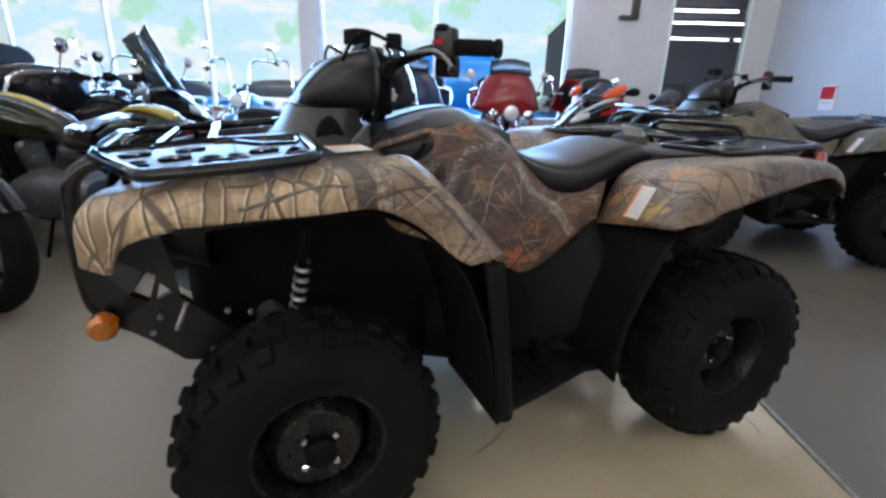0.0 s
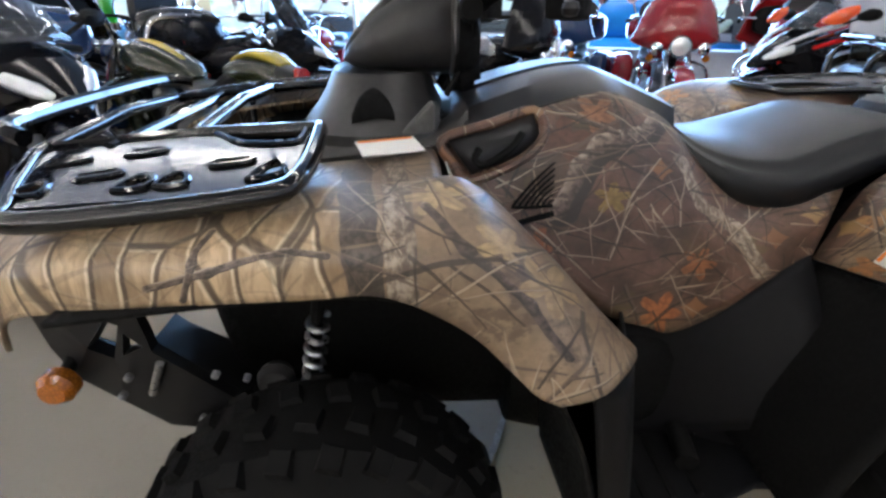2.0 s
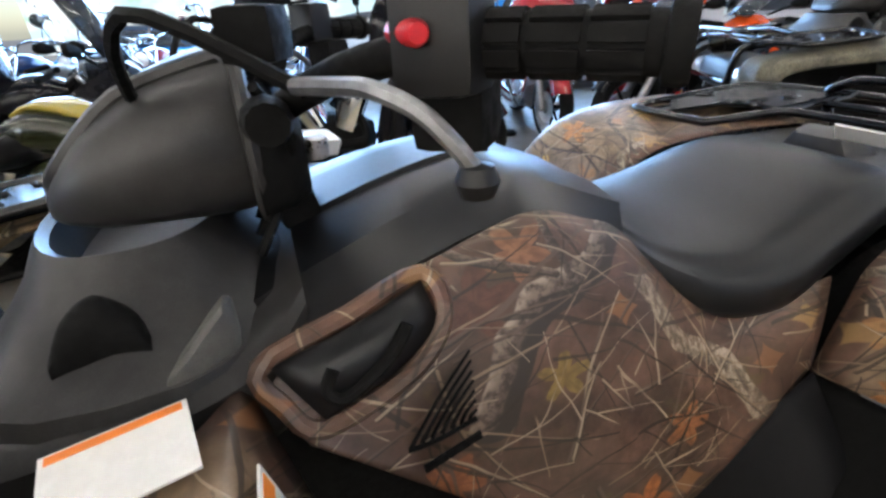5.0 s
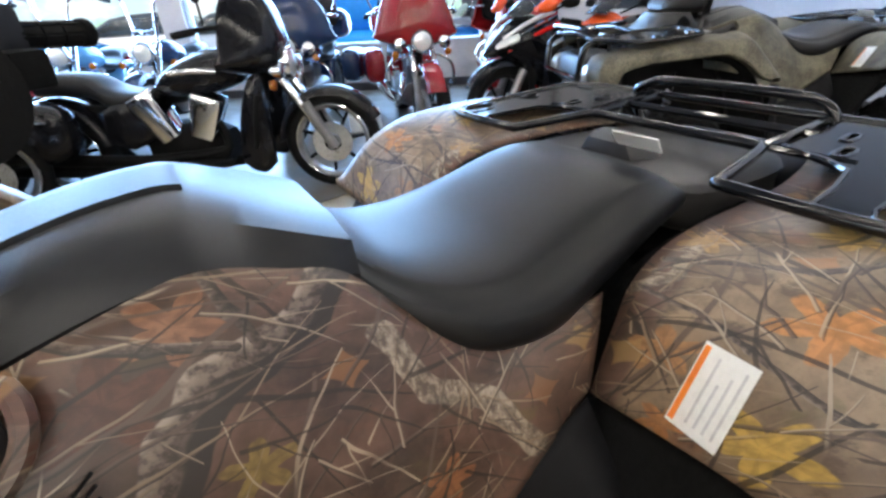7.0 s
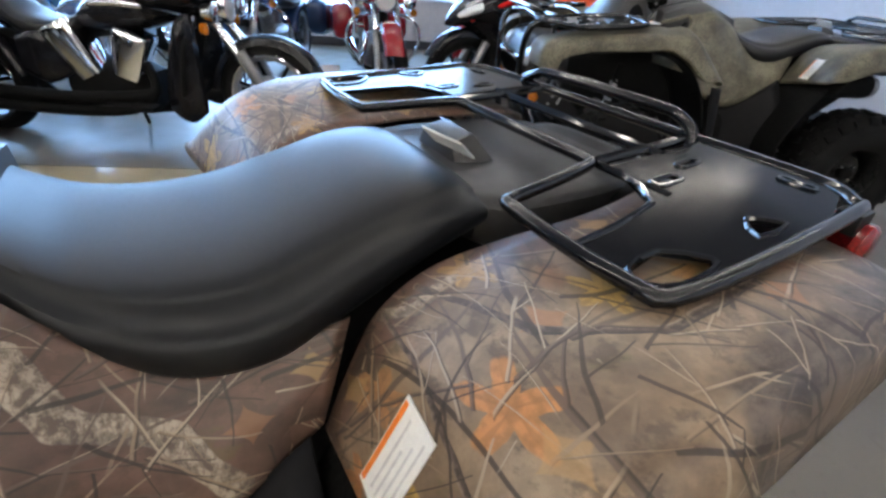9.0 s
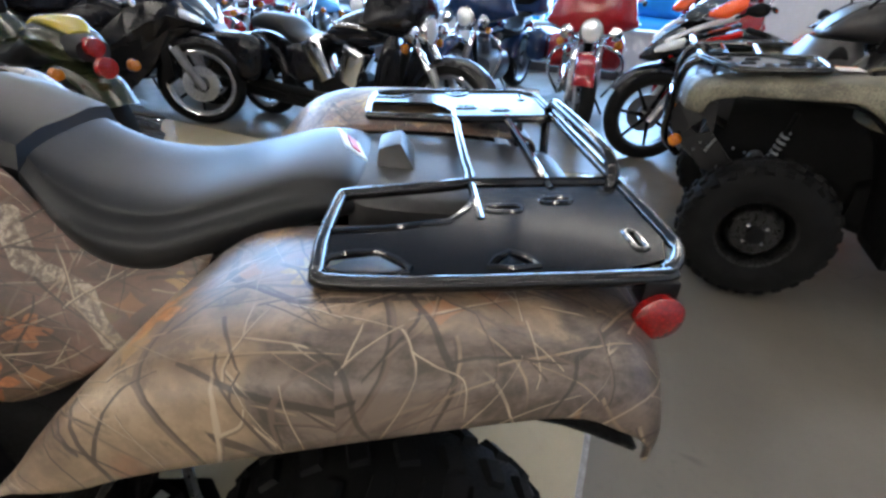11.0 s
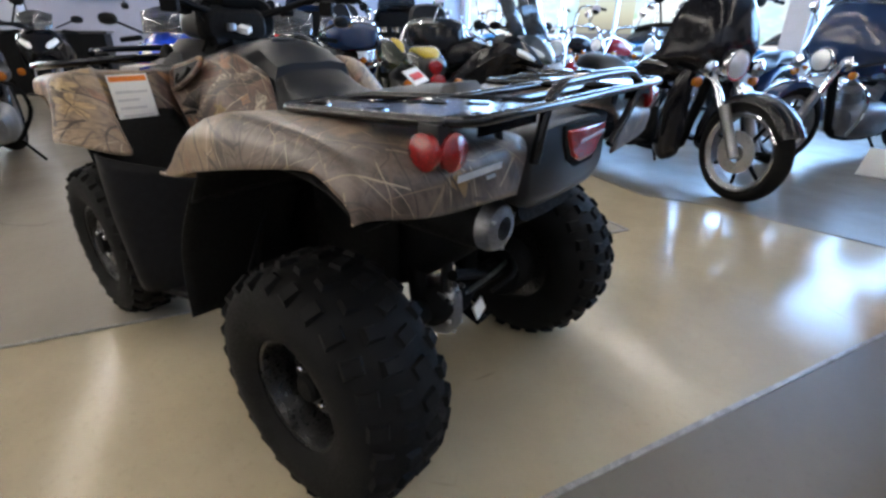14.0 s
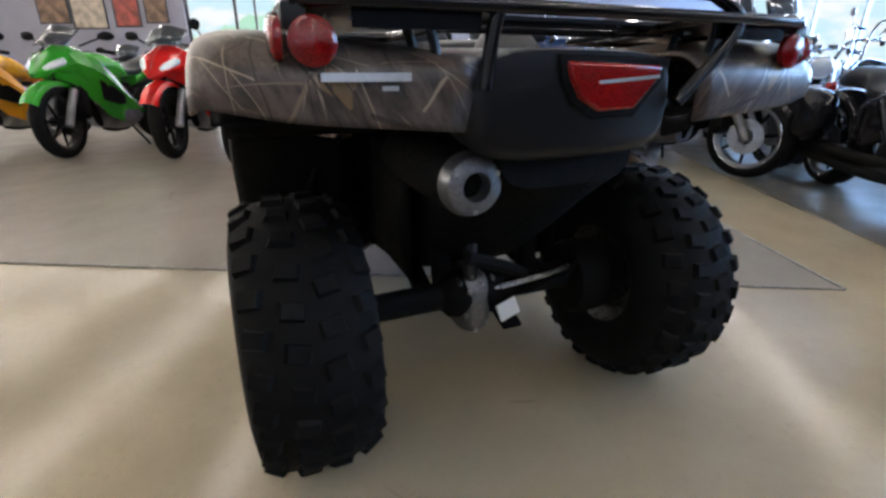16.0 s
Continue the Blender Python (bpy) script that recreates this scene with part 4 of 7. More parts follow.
def four_wheeler(m):
    atv = thing("four_wheeler", "camouflage four-wheeler with black seat and cargo racks", "quad bike", "utility quads", m)
    for x, y, w, r, rim, face in ((-0.59, -0.455, 0.205, 0.298, 0.140, 0.62), (-0.59, 0.445, 0.205, 0.298, 0.140, 0.62), (0.63, -0.462, 0.25, 0.304, 0.132, 0.30), (0.63, 0.430, 0.25, 0.304, 0.132, 0.30)):
        quad_wheel(atv, x, y, w, r, rim, face)
    for mirror in (False, True):
        s = 1 if mirror else -1
        # camouflage fenders; columns run from the middle outwards
        rows = (((-0.985, 0.70), (-0.96, 0.70), (-0.915, 0.70), (-0.905, 0.715)), ((-0.965, 0.80), (-0.94, 0.80), (-0.90, 0.79), (-0.88, 0.755)),
                ((-0.80, 0.84), (-0.80, 0.848), (-0.79, 0.835), (-0.78, 0.787)), ((-0.57, 0.862), (-0.58, 0.872), (-0.57, 0.858), (-0.56, 0.806)),
                ((-0.45, 0.866), (-0.46, 0.880), (-0.455, 0.866), (-0.475, 0.811)), ((-0.37, 0.840), (-0.384, 0.889), (-0.382, 0.855), (-0.40, 0.775)),
                ((-0.28, 0.765), (-0.303, 0.817), (-0.326, 0.796), (-0.355, 0.735)), ((-0.18, 0.655), (-0.228, 0.735), (-0.285, 0.748), (-0.332, 0.716)),
                ((-0.12, 0.60), (-0.170, 0.672), (-0.250, 0.710), (-0.308, 0.704)))
        inner = ((-0.45, 0.872), (-0.402, 0.868), (-0.386, 0.812), (-0.376, 0.760), (-0.368, 0.715))
        grid = []
        for i, (row, f) in enumerate(zip(rows, (0.84, 0.86, 0.93, 0.98, 1.0, 1.02, 1.05, 1.075, 1.08))):
            first, crest = row[0], row[1]
            second = ((first[0] + crest[0]) / 2, (first[1] + crest[1]) / 2 + 0.003)
            if i >= 4:
                first, second = inner[i - 4], (inner[i - 4][0] - 0.004, inner[i - 4][1] + 0.006)
            ys = (-0.30 if i < 5 else -0.25, -0.41 if i < 5 else -0.452, -0.475 * (1 + (f - 1) * 0.5), -0.575 * f, -0.588 * f)
            grid.append([(x, y, z) for (x, z), y in zip((first, second, crest, row[2], row[3]), ys)])
        thick(part("front_fender", sheet(grid, 5, mirror), CAMO, atv, "brown woodland camouflage plastic"), 0.006, 1 if mirror else -1)
        rear = ((-0.26, (0.302, 0.648), (0.292, 0.688), (0.272, 0.710), (0.270, 0.724)), (-0.25, (0.345, 0.735), (0.342, 0.772), (0.330, 0.782), (0.343, 0.724)),
                (-0.24, (0.39, 0.79), (0.395, 0.832), (0.400, 0.830), (0.415, 0.748)), (-0.24, (0.48, 0.828), (0.50, 0.862), (0.51, 0.858), (0.53, 0.774)),
                (-0.24, (0.70, 0.838), (0.70, 0.870), (0.70, 0.866), (0.70, 0.808)), (-0.22, (0.82, 0.838), (0.82, 0.866), (0.82, 0.860), (0.81, 0.824)),
                (-0.20, (0.91, 0.838), (0.90, 0.855), (0.885, 0.842), (0.862, 0.806)), (-0.21, (0.950, 0.815), (0.945, 0.815), (0.915, 0.802), (0.893, 0.786)),
                (-0.225, (0.945, 0.730), (0.942, 0.750), (0.915, 0.768), (0.898, 0.762)))
        grid = [[(x, y, z) for (x, z), y in zip(row[1:], (row[0], -0.45, -0.562, -0.588))] for row in rear]
        thick(part("rear_fender", sheet(grid, 5, mirror), CAMO, atv, "brown woodland camouflage plastic"), 0.006, 1 if mirror else -1)
        # side cover
        cols = (((-0.40, -0.212, 0.874), (-0.385, -0.245, 0.845), (-0.36, -0.27, 0.81)), ((-0.28, -0.20, 0.90), (-0.27, -0.244, 0.82), (-0.24, -0.28, 0.70)), ((-0.16, -0.184, 0.930), (-0.14, -0.248, 0.78), (-0.11, -0.292, 0.58)),
                ((-0.10, -0.176, 0.936), (-0.06, -0.25, 0.76), (-0.02, -0.298, 0.545)), ((-0.03, -0.162, 0.908), (-0.01, -0.248, 0.74), (0.02, -0.298, 0.53)), ((0.03, -0.150, 0.876), (0.05, -0.246, 0.73), (0.075, -0.293, 0.54)),
                ((0.10, -0.172, 0.80), (0.12, -0.246, 0.69), (0.14, -0.285, 0.57)), ((0.20, -0.20, 0.735), (0.205, -0.248, 0.68), (0.21, -0.275, 0.615)), ((0.356, -0.215, 0.765), (0.33, -0.236, 0.715), (0.300, -0.256, 0.655)))
        grid = cols
        thick(part("side_cover", sheet(grid, 5, mirror), CAMO, atv, "brown woodland camouflage plastic"), 0.005, -1 if mirror else 1)
        # black guards and liners under the fenders
        g = [[(-0.80, y, 0.785), (-0.60, y, 0.80), (-0.45, y, 0.79), (-0.335, y, 0.715), (-0.26, y, 0.60), (-0.21, y, 0.45), (-0.18, y, 0.26)] for y in (-0.27, -0.45, -0.565)]
        thick(part("inner_guard", sheet(g, 4, mirror), LINER, atv, "matt black wheel-arch liner"), 0.006, 0)
        g = [[(-0.245, -0.565, 0.675), (-0.215, -0.572, 0.50), (-0.175, -0.56, 0.262)], [(-0.19, -0.55, 0.665), (-0.16, -0.55, 0.48), (-0.13, -0.545, 0.255)], [(-0.13, -0.42, 0.62), (-0.10, -0.42, 0.45), (-0.07, -0.42, 0.25)], [(-0.06, -0.27, 0.57), (-0.04, -0.27, 0.42), (-0.02, -0.27, 0.25)]]
        thick(part("leg_shield", sheet(g, 4, mirror), SHIELD, atv, "textured black plastic"), 0.006, 0)
        g = [[(-0.10, -0.26, 0.56), (0.07, -0.265, 0.525), (0.28, -0.275, 0.665)], [(-0.08, -0.27, 0.42), (0.10, -0.285, 0.42), (0.27, -0.36, 0.56)], [(-0.06, -0.28, 0.27), (0.10, -0.30, 0.27), (0.24, -0.42, 0.40)]]
        thick(part("foot_well", sheet(g, 4, mirror), SHIELD, atv, "textured black plastic"), 0.006, 0)
        board = part("footboard", deck([(-0.17, s * 0.25), (-0.17, s * 0.528), (0.02, s * 0.475), (0.198, s * 0.42), (0.35, s * 0.44), (0.33, s * 0.33), (0.27, s * 0.25)], 0.235, 0.258), SHIELD, atv, "black plastic footboard", smooth=False)
        soft(board, 0.006, 2)
        for k in range(5):
            part("tread_rib", box((0.012, 0.15, 0.008), (-0.13 + 0.052 * k, s * 0.36, 0.261), (0, 0, 4 * s), bevel=0.003), LINER, board)
        part("foot_peg", tube([(0.10, s * 0.24, 0.288), (0.09, s * 0.32, 0.286), (0.072, s * 0.385, 0.282)], (0.018, 0.022), 10, 3), LINER, atv, "black rubber foot peg")
        stop = part("latch_box", box((0.10, 0.045, 0.04), (0.195, s * 0.305, 0.278), (0, -6, 30 * s), bevel=0.008), BLACK, atv, "black latch with a pale plate")
        part("plate", box((0.024, 0.022, 0.004), (0.212, s * 0.322, 0.301), (8, -6, 30 * s), bevel=0.001), PAPER, stop, "small pale plate")
        g = [[(0.315, y * 0.55 / 0.56, 0.640 + 0.045 * (abs(y) - 0.28) / 0.28), (0.258 - 0.03 * (abs(y) > 0.5), y, 0.55), (0.205 - 0.025 * (abs(y) > 0.5), y, 0.42), (0.182 - 0.01 * (abs(y) > 0.5), y, 0.295)] for y in (-0.27, -0.42, -0.56)]
        thick(part("mud_flap", sheet(g, 4, mirror), LINER, atv, "matt black flap before the rear wheel"), 0.006, 0)
        g = [[(x, -0.20, z) for z in (0.34, 0.50, 0.64)] for x in (0.27, 0.42, 0.60)]
        thick(part("inner_panel", sheet(g, 2, mirror), LINER, atv, "matt black inner panel"), 0.006, 0)
        g = [[(0.335, y, 0.66), (0.43, y, 0.765), (0.60, y, 0.80), (0.78, y, 0.80), (0.90, y, 0.75)] for y in (-0.20, -0.40, -0.565)]
        thick(part("inner_guard", sheet(g, 4, mirror), LINER, atv, "matt black wheel-arch liner"), 0.006, 0)
        # front corner guard, indicator, suspension
        rim = [(-1.0, 0.66), (-0.985, 0.60), (-0.955, 0.553), (-0.891, 0.509), (-0.837, 0.455), (-0.766, 0.439), (-0.73, 0.50), (-0.79, 0.56), (-0.832, 0.60), (-0.834, 0.63), (-0.842, 0.69), (-0.85, 0.725), (-0.93, 0.73), (-0.985, 0.705)]
        gaps = [[(-0.916, 0.613), (-0.881, 0.659), (-0.866, 0.650), (-0.885, 0.593)], [(-0.863, 0.636), (-0.842, 0.610), (-0.873, 0.596)]]
        thick(part("corner_guard", pierced(rim, gaps, lambda x, z: (x, s * (0.352 - 0.5 * max(0.0, -0.93 - x)), z)), BLACK, atv, "black plastic corner guard with two openings", smooth=False), 0.022, 0)
        part("reflector_post", tube([(-0.955, s * 0.345, 0.585), (-0.963, s * 0.372, 0.563)], 0.010, 8, 1), LINER, atv)
        # a bright rod added to give the glint beside the guard
        part("tie_rod", tube([(-0.818, s * 0.375, 0.588), (-0.842, s * 0.375, 0.532)], 0.006, 8, 1), STEEL, atv, "short bright steel rod put where a glint shows")
        part("joint", lathe([(0, -0.02), (0.024, -0.016), (0.03, 0.0), (0.024, 0.016), (0, 0.02)], (-0.66, s * 0.365, 0.537), "y", 14), GREY, atv)
        for bx, bz in ((-0.868, 0.565), (-0.885, 0.532), (-0.70, 0.55), (-0.745, 0.56), (-0.78, 0.475)):
            part("bolt", lathe([(0.006, 0.37), (0.006, 0.379), (0.003, 0.382), (0, 0.382)] if s > 0 else [(0.006, -0.37), (0.006, -0.379), (0.003, -0.382), (0, -0.382)], (bx, 0, bz), "y", 8), CASTING, atv)
        part("skid_plate", sheet([[(-0.93, s * 0.08, 0.49), (-0.93, s * 0.22, 0.50), (-0.92, s * 0.335, 0.535)], [(-0.90, s * 0.08, 0.46), (-0.88, s * 0.22, 0.465), (-0.85, s * 0.33, 0.475)], [(-0.80, s * 0.08, 0.40), (-0.78, s * 0.20, 0.41), (-0.76, s * 0.31, 0.43)], [(-0.66, s * 0.08, 0.36), (-0.65, s * 0.16, 0.37), (-0.64, s * 0.24, 0.40)]], 3), BLACK, atv, "black plastic belly plate")
        part("reflector", lathe([(0.0, -0.022), (0.018, -0.020), (0.027, -0.009), (0.027, 0.009), (0.018, 0.014), (0, 0.014)], (-0.965, s * 0.376, 0.560), "y", 20), AMBER_LENS, atv, "round amber side reflector")
        # narrow steel coil: the highlights of a black spring put into its colour
        coil = [(-0.612 + 0.00064 * q + 0.014 * math.cos(q), s * (0.36 + 0.014 * math.sin(q)), 0.492 + 0.0035 * q) for q in np.arange(0, 7 * math.tau, 0.4)]
        part("spring", tube(coil, 0.0052, 6, 1), STEEL, atv, "thin bright coil for the highlights on a black spring")
        part("shock_absorber", tube([(-0.632, s * 0.36, 0.38), (-0.574, s * 0.36, 0.72)], 0.010, 8, 1), LINER, atv)
        for zz in (0.24, 0.37):
            part("wishbone", tube([(-0.72, s * 0.10, zz), (-0.61, s * 0.40, zz - 0.02), (-0.50, s * 0.10, zz)], 0.013, 8, 3), LINER, atv)
        # round red tail reflectors on short posts
        tail = part("tail_reflector", lathe([(0.0, -0.010), (0.022, -0.008), (0.028, -0.003), (0.028, 0.006), (0, 0.008)], (0.935, s * 0.478, 0.853), "y", 24), RED_LENS, atv, "round red reflector")
        part("tail_reflector", lathe([(0.0, 0.010), (0.024, 0.008), (0.030, 0.003), (0.030, -0.006), (0, -0.008)], (0.956, s * 0.436, 0.849), "x", 24), RED_LENS, atv, "round red reflector")
        part("post", box((0.04, 0.03, 0.03), (0.935, s * 0.455, 0.878), bevel=0.006), BLACK, tail)
        # hand grip end
        part("mirror_boss", lathe([(0.016, -0.02), (0.02, 0.0), (0.016, 0.02)], (-0.34, s * 0.19, 1.06), "y", 12), LINER, atv)
    # middle body
    lines = ((-0.41, 0.175, 0.893, 0.213, 0.868), (-0.33, 0.158, 0.915, 0.204, 0.888), (-0.285, 0.148, 0.928, 0.199, 0.901), (-0.235, 0.138, 0.942, 0.193, 0.915), (-0.175, 0.127, 0.955, 0.186, 0.929),
             (-0.118, 0.118, 0.961, 0.179, 0.937), (-0.090, 0.117, 0.958, 0.175, 0.935), (-0.045, 0.120, 0.942, 0.165, 0.915), (0.015, 0.127, 0.917, 0.152, 0.884), (0.05, 0.128, 0.902, 0.142, 0.866))
    part("tank_cover", loft([(x, (0, z + 0.008), (yc * 0.55, z + 0.010), (yc, z), (yb, zb), (yb - 0.012, zb - 0.09)) for x, yc, z, yb, zb in lines]), BLACK, atv, "black plastic tank cover with a creased edge", crease=16)
    part("cover_ridge", loft([(x, (0, z + 0.015), (yc * 0.36, z + 0.015), (yc * 0.44, z + 0.003)) for x, yc, z, yb, zb in lines[1:7]]), BLACK, atv, crease=16)
    seat = part("seat", saddle([(0.020, 0.845, 0.905, 0.112), (0.035, 0.820, 0.905, 0.132), (0.065, 0.783, 0.876, 0.156), (0.11, 0.746, 0.846, 0.184), (0.18, 0.707, 0.827, 0.214), (0.27, 0.702, 0.826, 0.226), (0.37, 0.732, 0.850, 0.212), (0.47, 0.771, 0.876, 0.200), (0.55, 0.797, 0.874, 0.186), (0.60, 0.812, 0.845, 0.168)]), VINYL, atv, "black vinyl saddle")
    part("piping", tube([(0.046, -0.146, 0.80), (0.028, -0.132, 0.862), (0.026, -0.105, 0.902), (0.026, 0, 0.912), (0.026, 0.105, 0.902), (0.028, 0.132, 0.862), (0.046, 0.146, 0.80)], 0.005, 8, 4), LINER, seat)
    part("tool_box", body([(0.56, 0, 0.78, 0.86, 0.17), (0.62, 0, 0.76, 0.858, 0.20), (0.80, 0, 0.76, 0.852, 0.20), (0.90, 0, 0.76, 0.845, 0.17)], 20, 3, 5.0), GREY, atv, "charcoal plastic box behind the seat")
    part("latch", box((0.075, 0.15, 0.05), (0.628, 0.01, 0.868), (0, -16, 0), bevel=0.012, taper=0.6), GREY, atv, "charcoal wedge behind the seat")
    part("chassis", body([(-0.84, 0, 0.46, 0.70, 0.10), (-0.75, 0, 0.30, 0.72, 0.18), (-0.45, 0, 0.24, 0.80, 0.20), (-0.10, 0, 0.22, 0.78, 0.20), (0.25, 0, 0.24, 0.70, 0.19), (0.55, 0, 0.34, 0.74, 0.16), (0.80, 0, 0.55, 0.80, 0.16), (0.90, 0, 0.62, 0.80, 0.14)], 16, 3, 4.0), LINER, atv, "dark frame and engine mass")
    part("crankcase", body([(-0.25, -0.16, 0.26, 0.46, 0.10), (-0.12, -0.19, 0.24, 0.52, 0.10), (0.05, -0.19, 0.24, 0.52, 0.10), (0.16, -0.16, 0.28, 0.44, 0.08)], 16, 3, 3.0), LINER, atv, "dark engine case")
    # front console, headlamp pod and bars
    part("console", body([(-0.60, 0, 0.80, 0.872, 0.27), (-0.52, 0, 0.79, 0.885, 0.275), (-0.44, 0, 0.78, 0.892, 0.268), (-0.38, 0, 0.78, 0.90, 0.24), (-0.34, 0, 0.80, 0.93, 0.20)], 24, 3, 5.0), GREY, atv, "charcoal plastic console")
    part("console_neck", rings([(-0.485, 0, 0.862, 0.135, 0.262, 3.0), (-0.485, 0, 0.888, 0.130, 0.255, 3.0), (-0.482, 0, 0.905, 0.118, 0.222, 2.6), (-0.48, 0, 0.935, 0.100, 0.188, 2.4), (-0.478, 0, 0.960, 0.090, 0.165, 2.4), (-0.478, 0, 0.966, 0.086, 0.160, 2.4), (-0.478, 0, 0.960, 0.078, 0.150, 2.4), (-0.478, 0, 0.92, 0.070, 0.135, 2.4)]), GREY, atv, "charcoal plastic neck with a raised rim")
    for s in (-1, 1):
        part("console_pocket", body([(-0.524, s * 0.214, 0.892, 0.915, 0.010), (-0.510, s * 0.208, 0.891, 0.940, 0.014), (-0.488, s * 0.204, 0.892, 0.952, 0.016), (-0.468, s * 0.206, 0.894, 0.935, 0.014), (-0.458, s * 0.212, 0.895, 0.912, 0.008)], 14, 4, 2.4), LINER, atv, "dark arched pocket")
        part("console_facet", body([(-0.448, s * 0.240, 0.880, 0.892, 0.010), (-0.425, s * 0.228, 0.880, 0.912, 0.016), (-0.402, s * 0.214, 0.880, 0.932, 0.014), (-0.396, s * 0.21, 0.88, 0.926, 0.008)], 10, 2, 5.0), plain("stone_grey_plastic", (0.10, 0.098, 0.092), 0.5, scale=60) if s < 0 else GREY, atv, "lighter grey wedge")
    part("pod", body([(-0.540, 0, 0.976, 0.994, 0.075), (-0.522, 0, 0.968, 1.022, 0.115), (-0.485, 0, 0.962, 1.062, 0.145), (-0.44, 0, 0.958, 1.092, 0.155), (-0.39, 0, 0.955, 1.108, 0.152), (-0.36, 0, 0.955, 1.112, 0.145)], 26, 4, 3.0), GREY, atv, "charcoal plastic headlamp pod")
    # the pod is closed; a black plate paints the shade inside its back
    part("pod_back", body([(-0.362, 0, 0.962, 1.104, 0.136), (-0.356, 0, 0.962, 1.104, 0.136)], 26, 1, 3.0), LINER, atv, "matt black plate for the shaded hollow of the pod")
    part("key_tag", box((0.004, 0.022, 0.035), (-0.33, -0.075, 0.985), (10, 20, 30), bevel=0.001), paint("lime", (0.35, 0.55, 0.08)), atv, "lime green key tag", smooth=False)
    for yy in (-0.115, 0.115):
        part("pod_rib", tube([(-0.532, yy * 0.6, 0.998), (-0.510, yy * 0.9, 1.026), (-0.45, yy * 0.95, 1.078), (-0.37, yy * 0.9, 1.102)], 0.008, 8, 4), GREY, atv)
    part("instrument_back", body([(-0.358, -0.03, 0.955, 1.075, 0.125), (-0.33, -0.03, 0.958, 1.068, 0.118), (-0.312, -0.03, 0.97, 1.05, 0.10)], 20, 2, 4.0), LINER, atv, "black underside of the instruments")
    part("pod_rim", tube([(-0.356, -0.02, 1.110), (-0.356, -0.09, 1.108), (-0.356, -0.130, 1.090), (-0.356, -0.147, 1.045), (-0.356, -0.145, 0.99), (-0.356, -0.12, 0.962)], 0.007, 8, 4), GREY, atv, "grey rim of the pod")
    part("display", box((0.07, 0.14, 0.035), (-0.345, 0.0, 1.098), (0, 30, 0), bevel=0.010), LINER, atv, "small dark instrument display")
    bars = part("handlebar", tube([(-0.172, -0.396, 1.102), (-0.24, -0.332, 1.105), (-0.30, -0.26, 1.09), (-0.345, -0.13, 1.05), (-0.35, 0, 1.03), (-0.345, 0.13, 1.05), (-0.30, 0.26, 1.09), (-0.24, 0.332, 1.105), (-0.172, 0.396, 1.102)], 0.012, 10, 4), LINER, atv, "black steel handlebar")
    for s in (-1, 1):
        d = Vector((0.085, 0.080 * s, -0.003)).normalized()
        a = Vector((-0.242, 0.332 * s, 1.105))
        m4 = Matrix.Translation(a) @ d.to_track_quat("X", "Z").to_matrix().to_4x4()
        reach = Matrix.Diagonal((1.14, 0.95, 0.95, 1.0))
        m4 = m4 @ reach
        bm = lathe([(0.014, 0.0), (0.0165, 0.003), (0.0165, 0.092), (0.0205, 0.093), (0.0215, 0.096), (0.0215, 0.102), (0.0205, 0.104), (0.008, 0.104), (0.007, 0.102), (0, 0.102)], (0, 0, 0), "x", 24)
        bmesh.ops.transform(bm, matrix=m4, verts=bm.verts)
        part("grip", bm, RUBBER, bars, "rubber grip with square pads")
        for row in range(3):
            for i in range(9):
                q = math.tau * i / 9
                pad = box((0.024, 0.0095, 0.003), (0.019 + row * 0.027, 0.0172 * math.cos(q), 0.0172 * math.sin(q)), (math.degrees(q) - 90, 0, 0), 0.0008)
                bmesh.ops.transform(pad, matrix=m4, verts=pad.verts)
                part("grip_pad", pad, RUBBER, bars)
        housing = part("switch_housing", box((0.048, 0.052, 0.066), (-0.254, 0.332 * s, 1.112), (0, 0, 40 * s), bevel=0.013), BLACK, bars)
        part("clamp", box((0.05, 0.05, 0.05), (-0.236, 0.300 * s, 1.065), (0, 0, 40 * s), bevel=0.012), LINER, housing)
        part("switch", box((0.022, 0.03, 0.014), (-0.268, 0.345 * s, 1.142), (0, 0, 40 * s), bevel=0.004), LINER, housing)
        if s < 0:
            part("switch_button", lathe([(0.0068, 0.03), (0.0068, -0.010), (0.005, -0.013), (0, -0.013)], (-0.277, -0.345, 1.113), "y", 16), RED_PLASTIC, housing, "red kill switch")
            part("hand_lever", tube([(-0.335, -0.300, 1.088), (-0.315, -0.350, 1.091), (-0.307, -0.380, 1.092), (-0.292, -0.400, 1.084), (-0.280, -0.411, 1.070), (-0.272, -0.415, 1.058)], (0.0052, 0.0042), 8, 4), CASTING, housing, "grey alloy hand lever")
            part("lever_knob", lathe([(0, -0.009), (0.008, -0.007), (0.0105, 0), (0.008, 0.007), (0, 0.009)], (-0.271, -0.415, 1.053), "z", 14), BLACK, housing)
        else:
            part("hand_lever", tube([(-0.345, 0.285, 1.098), (-0.325, 0.312, 1.088), (-0.302, 0.330, 1.083), (-0.258, 0.362, 1.045)], (0.0065, 0.0048), 8, 4), STEEL, housing, "alloy hand lever")
        part("reservoir", box((0.036, 0.045, 0.034) if s < 0 else (0.06, 0.075, 0.048), (-0.35, -0.24, 1.115) if s < 0 else (-0.325, 0.275, 1.165), (0, 0, 20 * s), bevel=0.008), LINER, bars, "black brake fluid reservoir")
        part("cable", tube([(-0.33, 0.30 * s, 1.085), (-0.42, 0.24 * s, 1.13), (-0.45, 0.12 * s, 1.06), (-0.40, 0.08 * s, 0.96)], 0.005, 6, 5), LINER, bars)
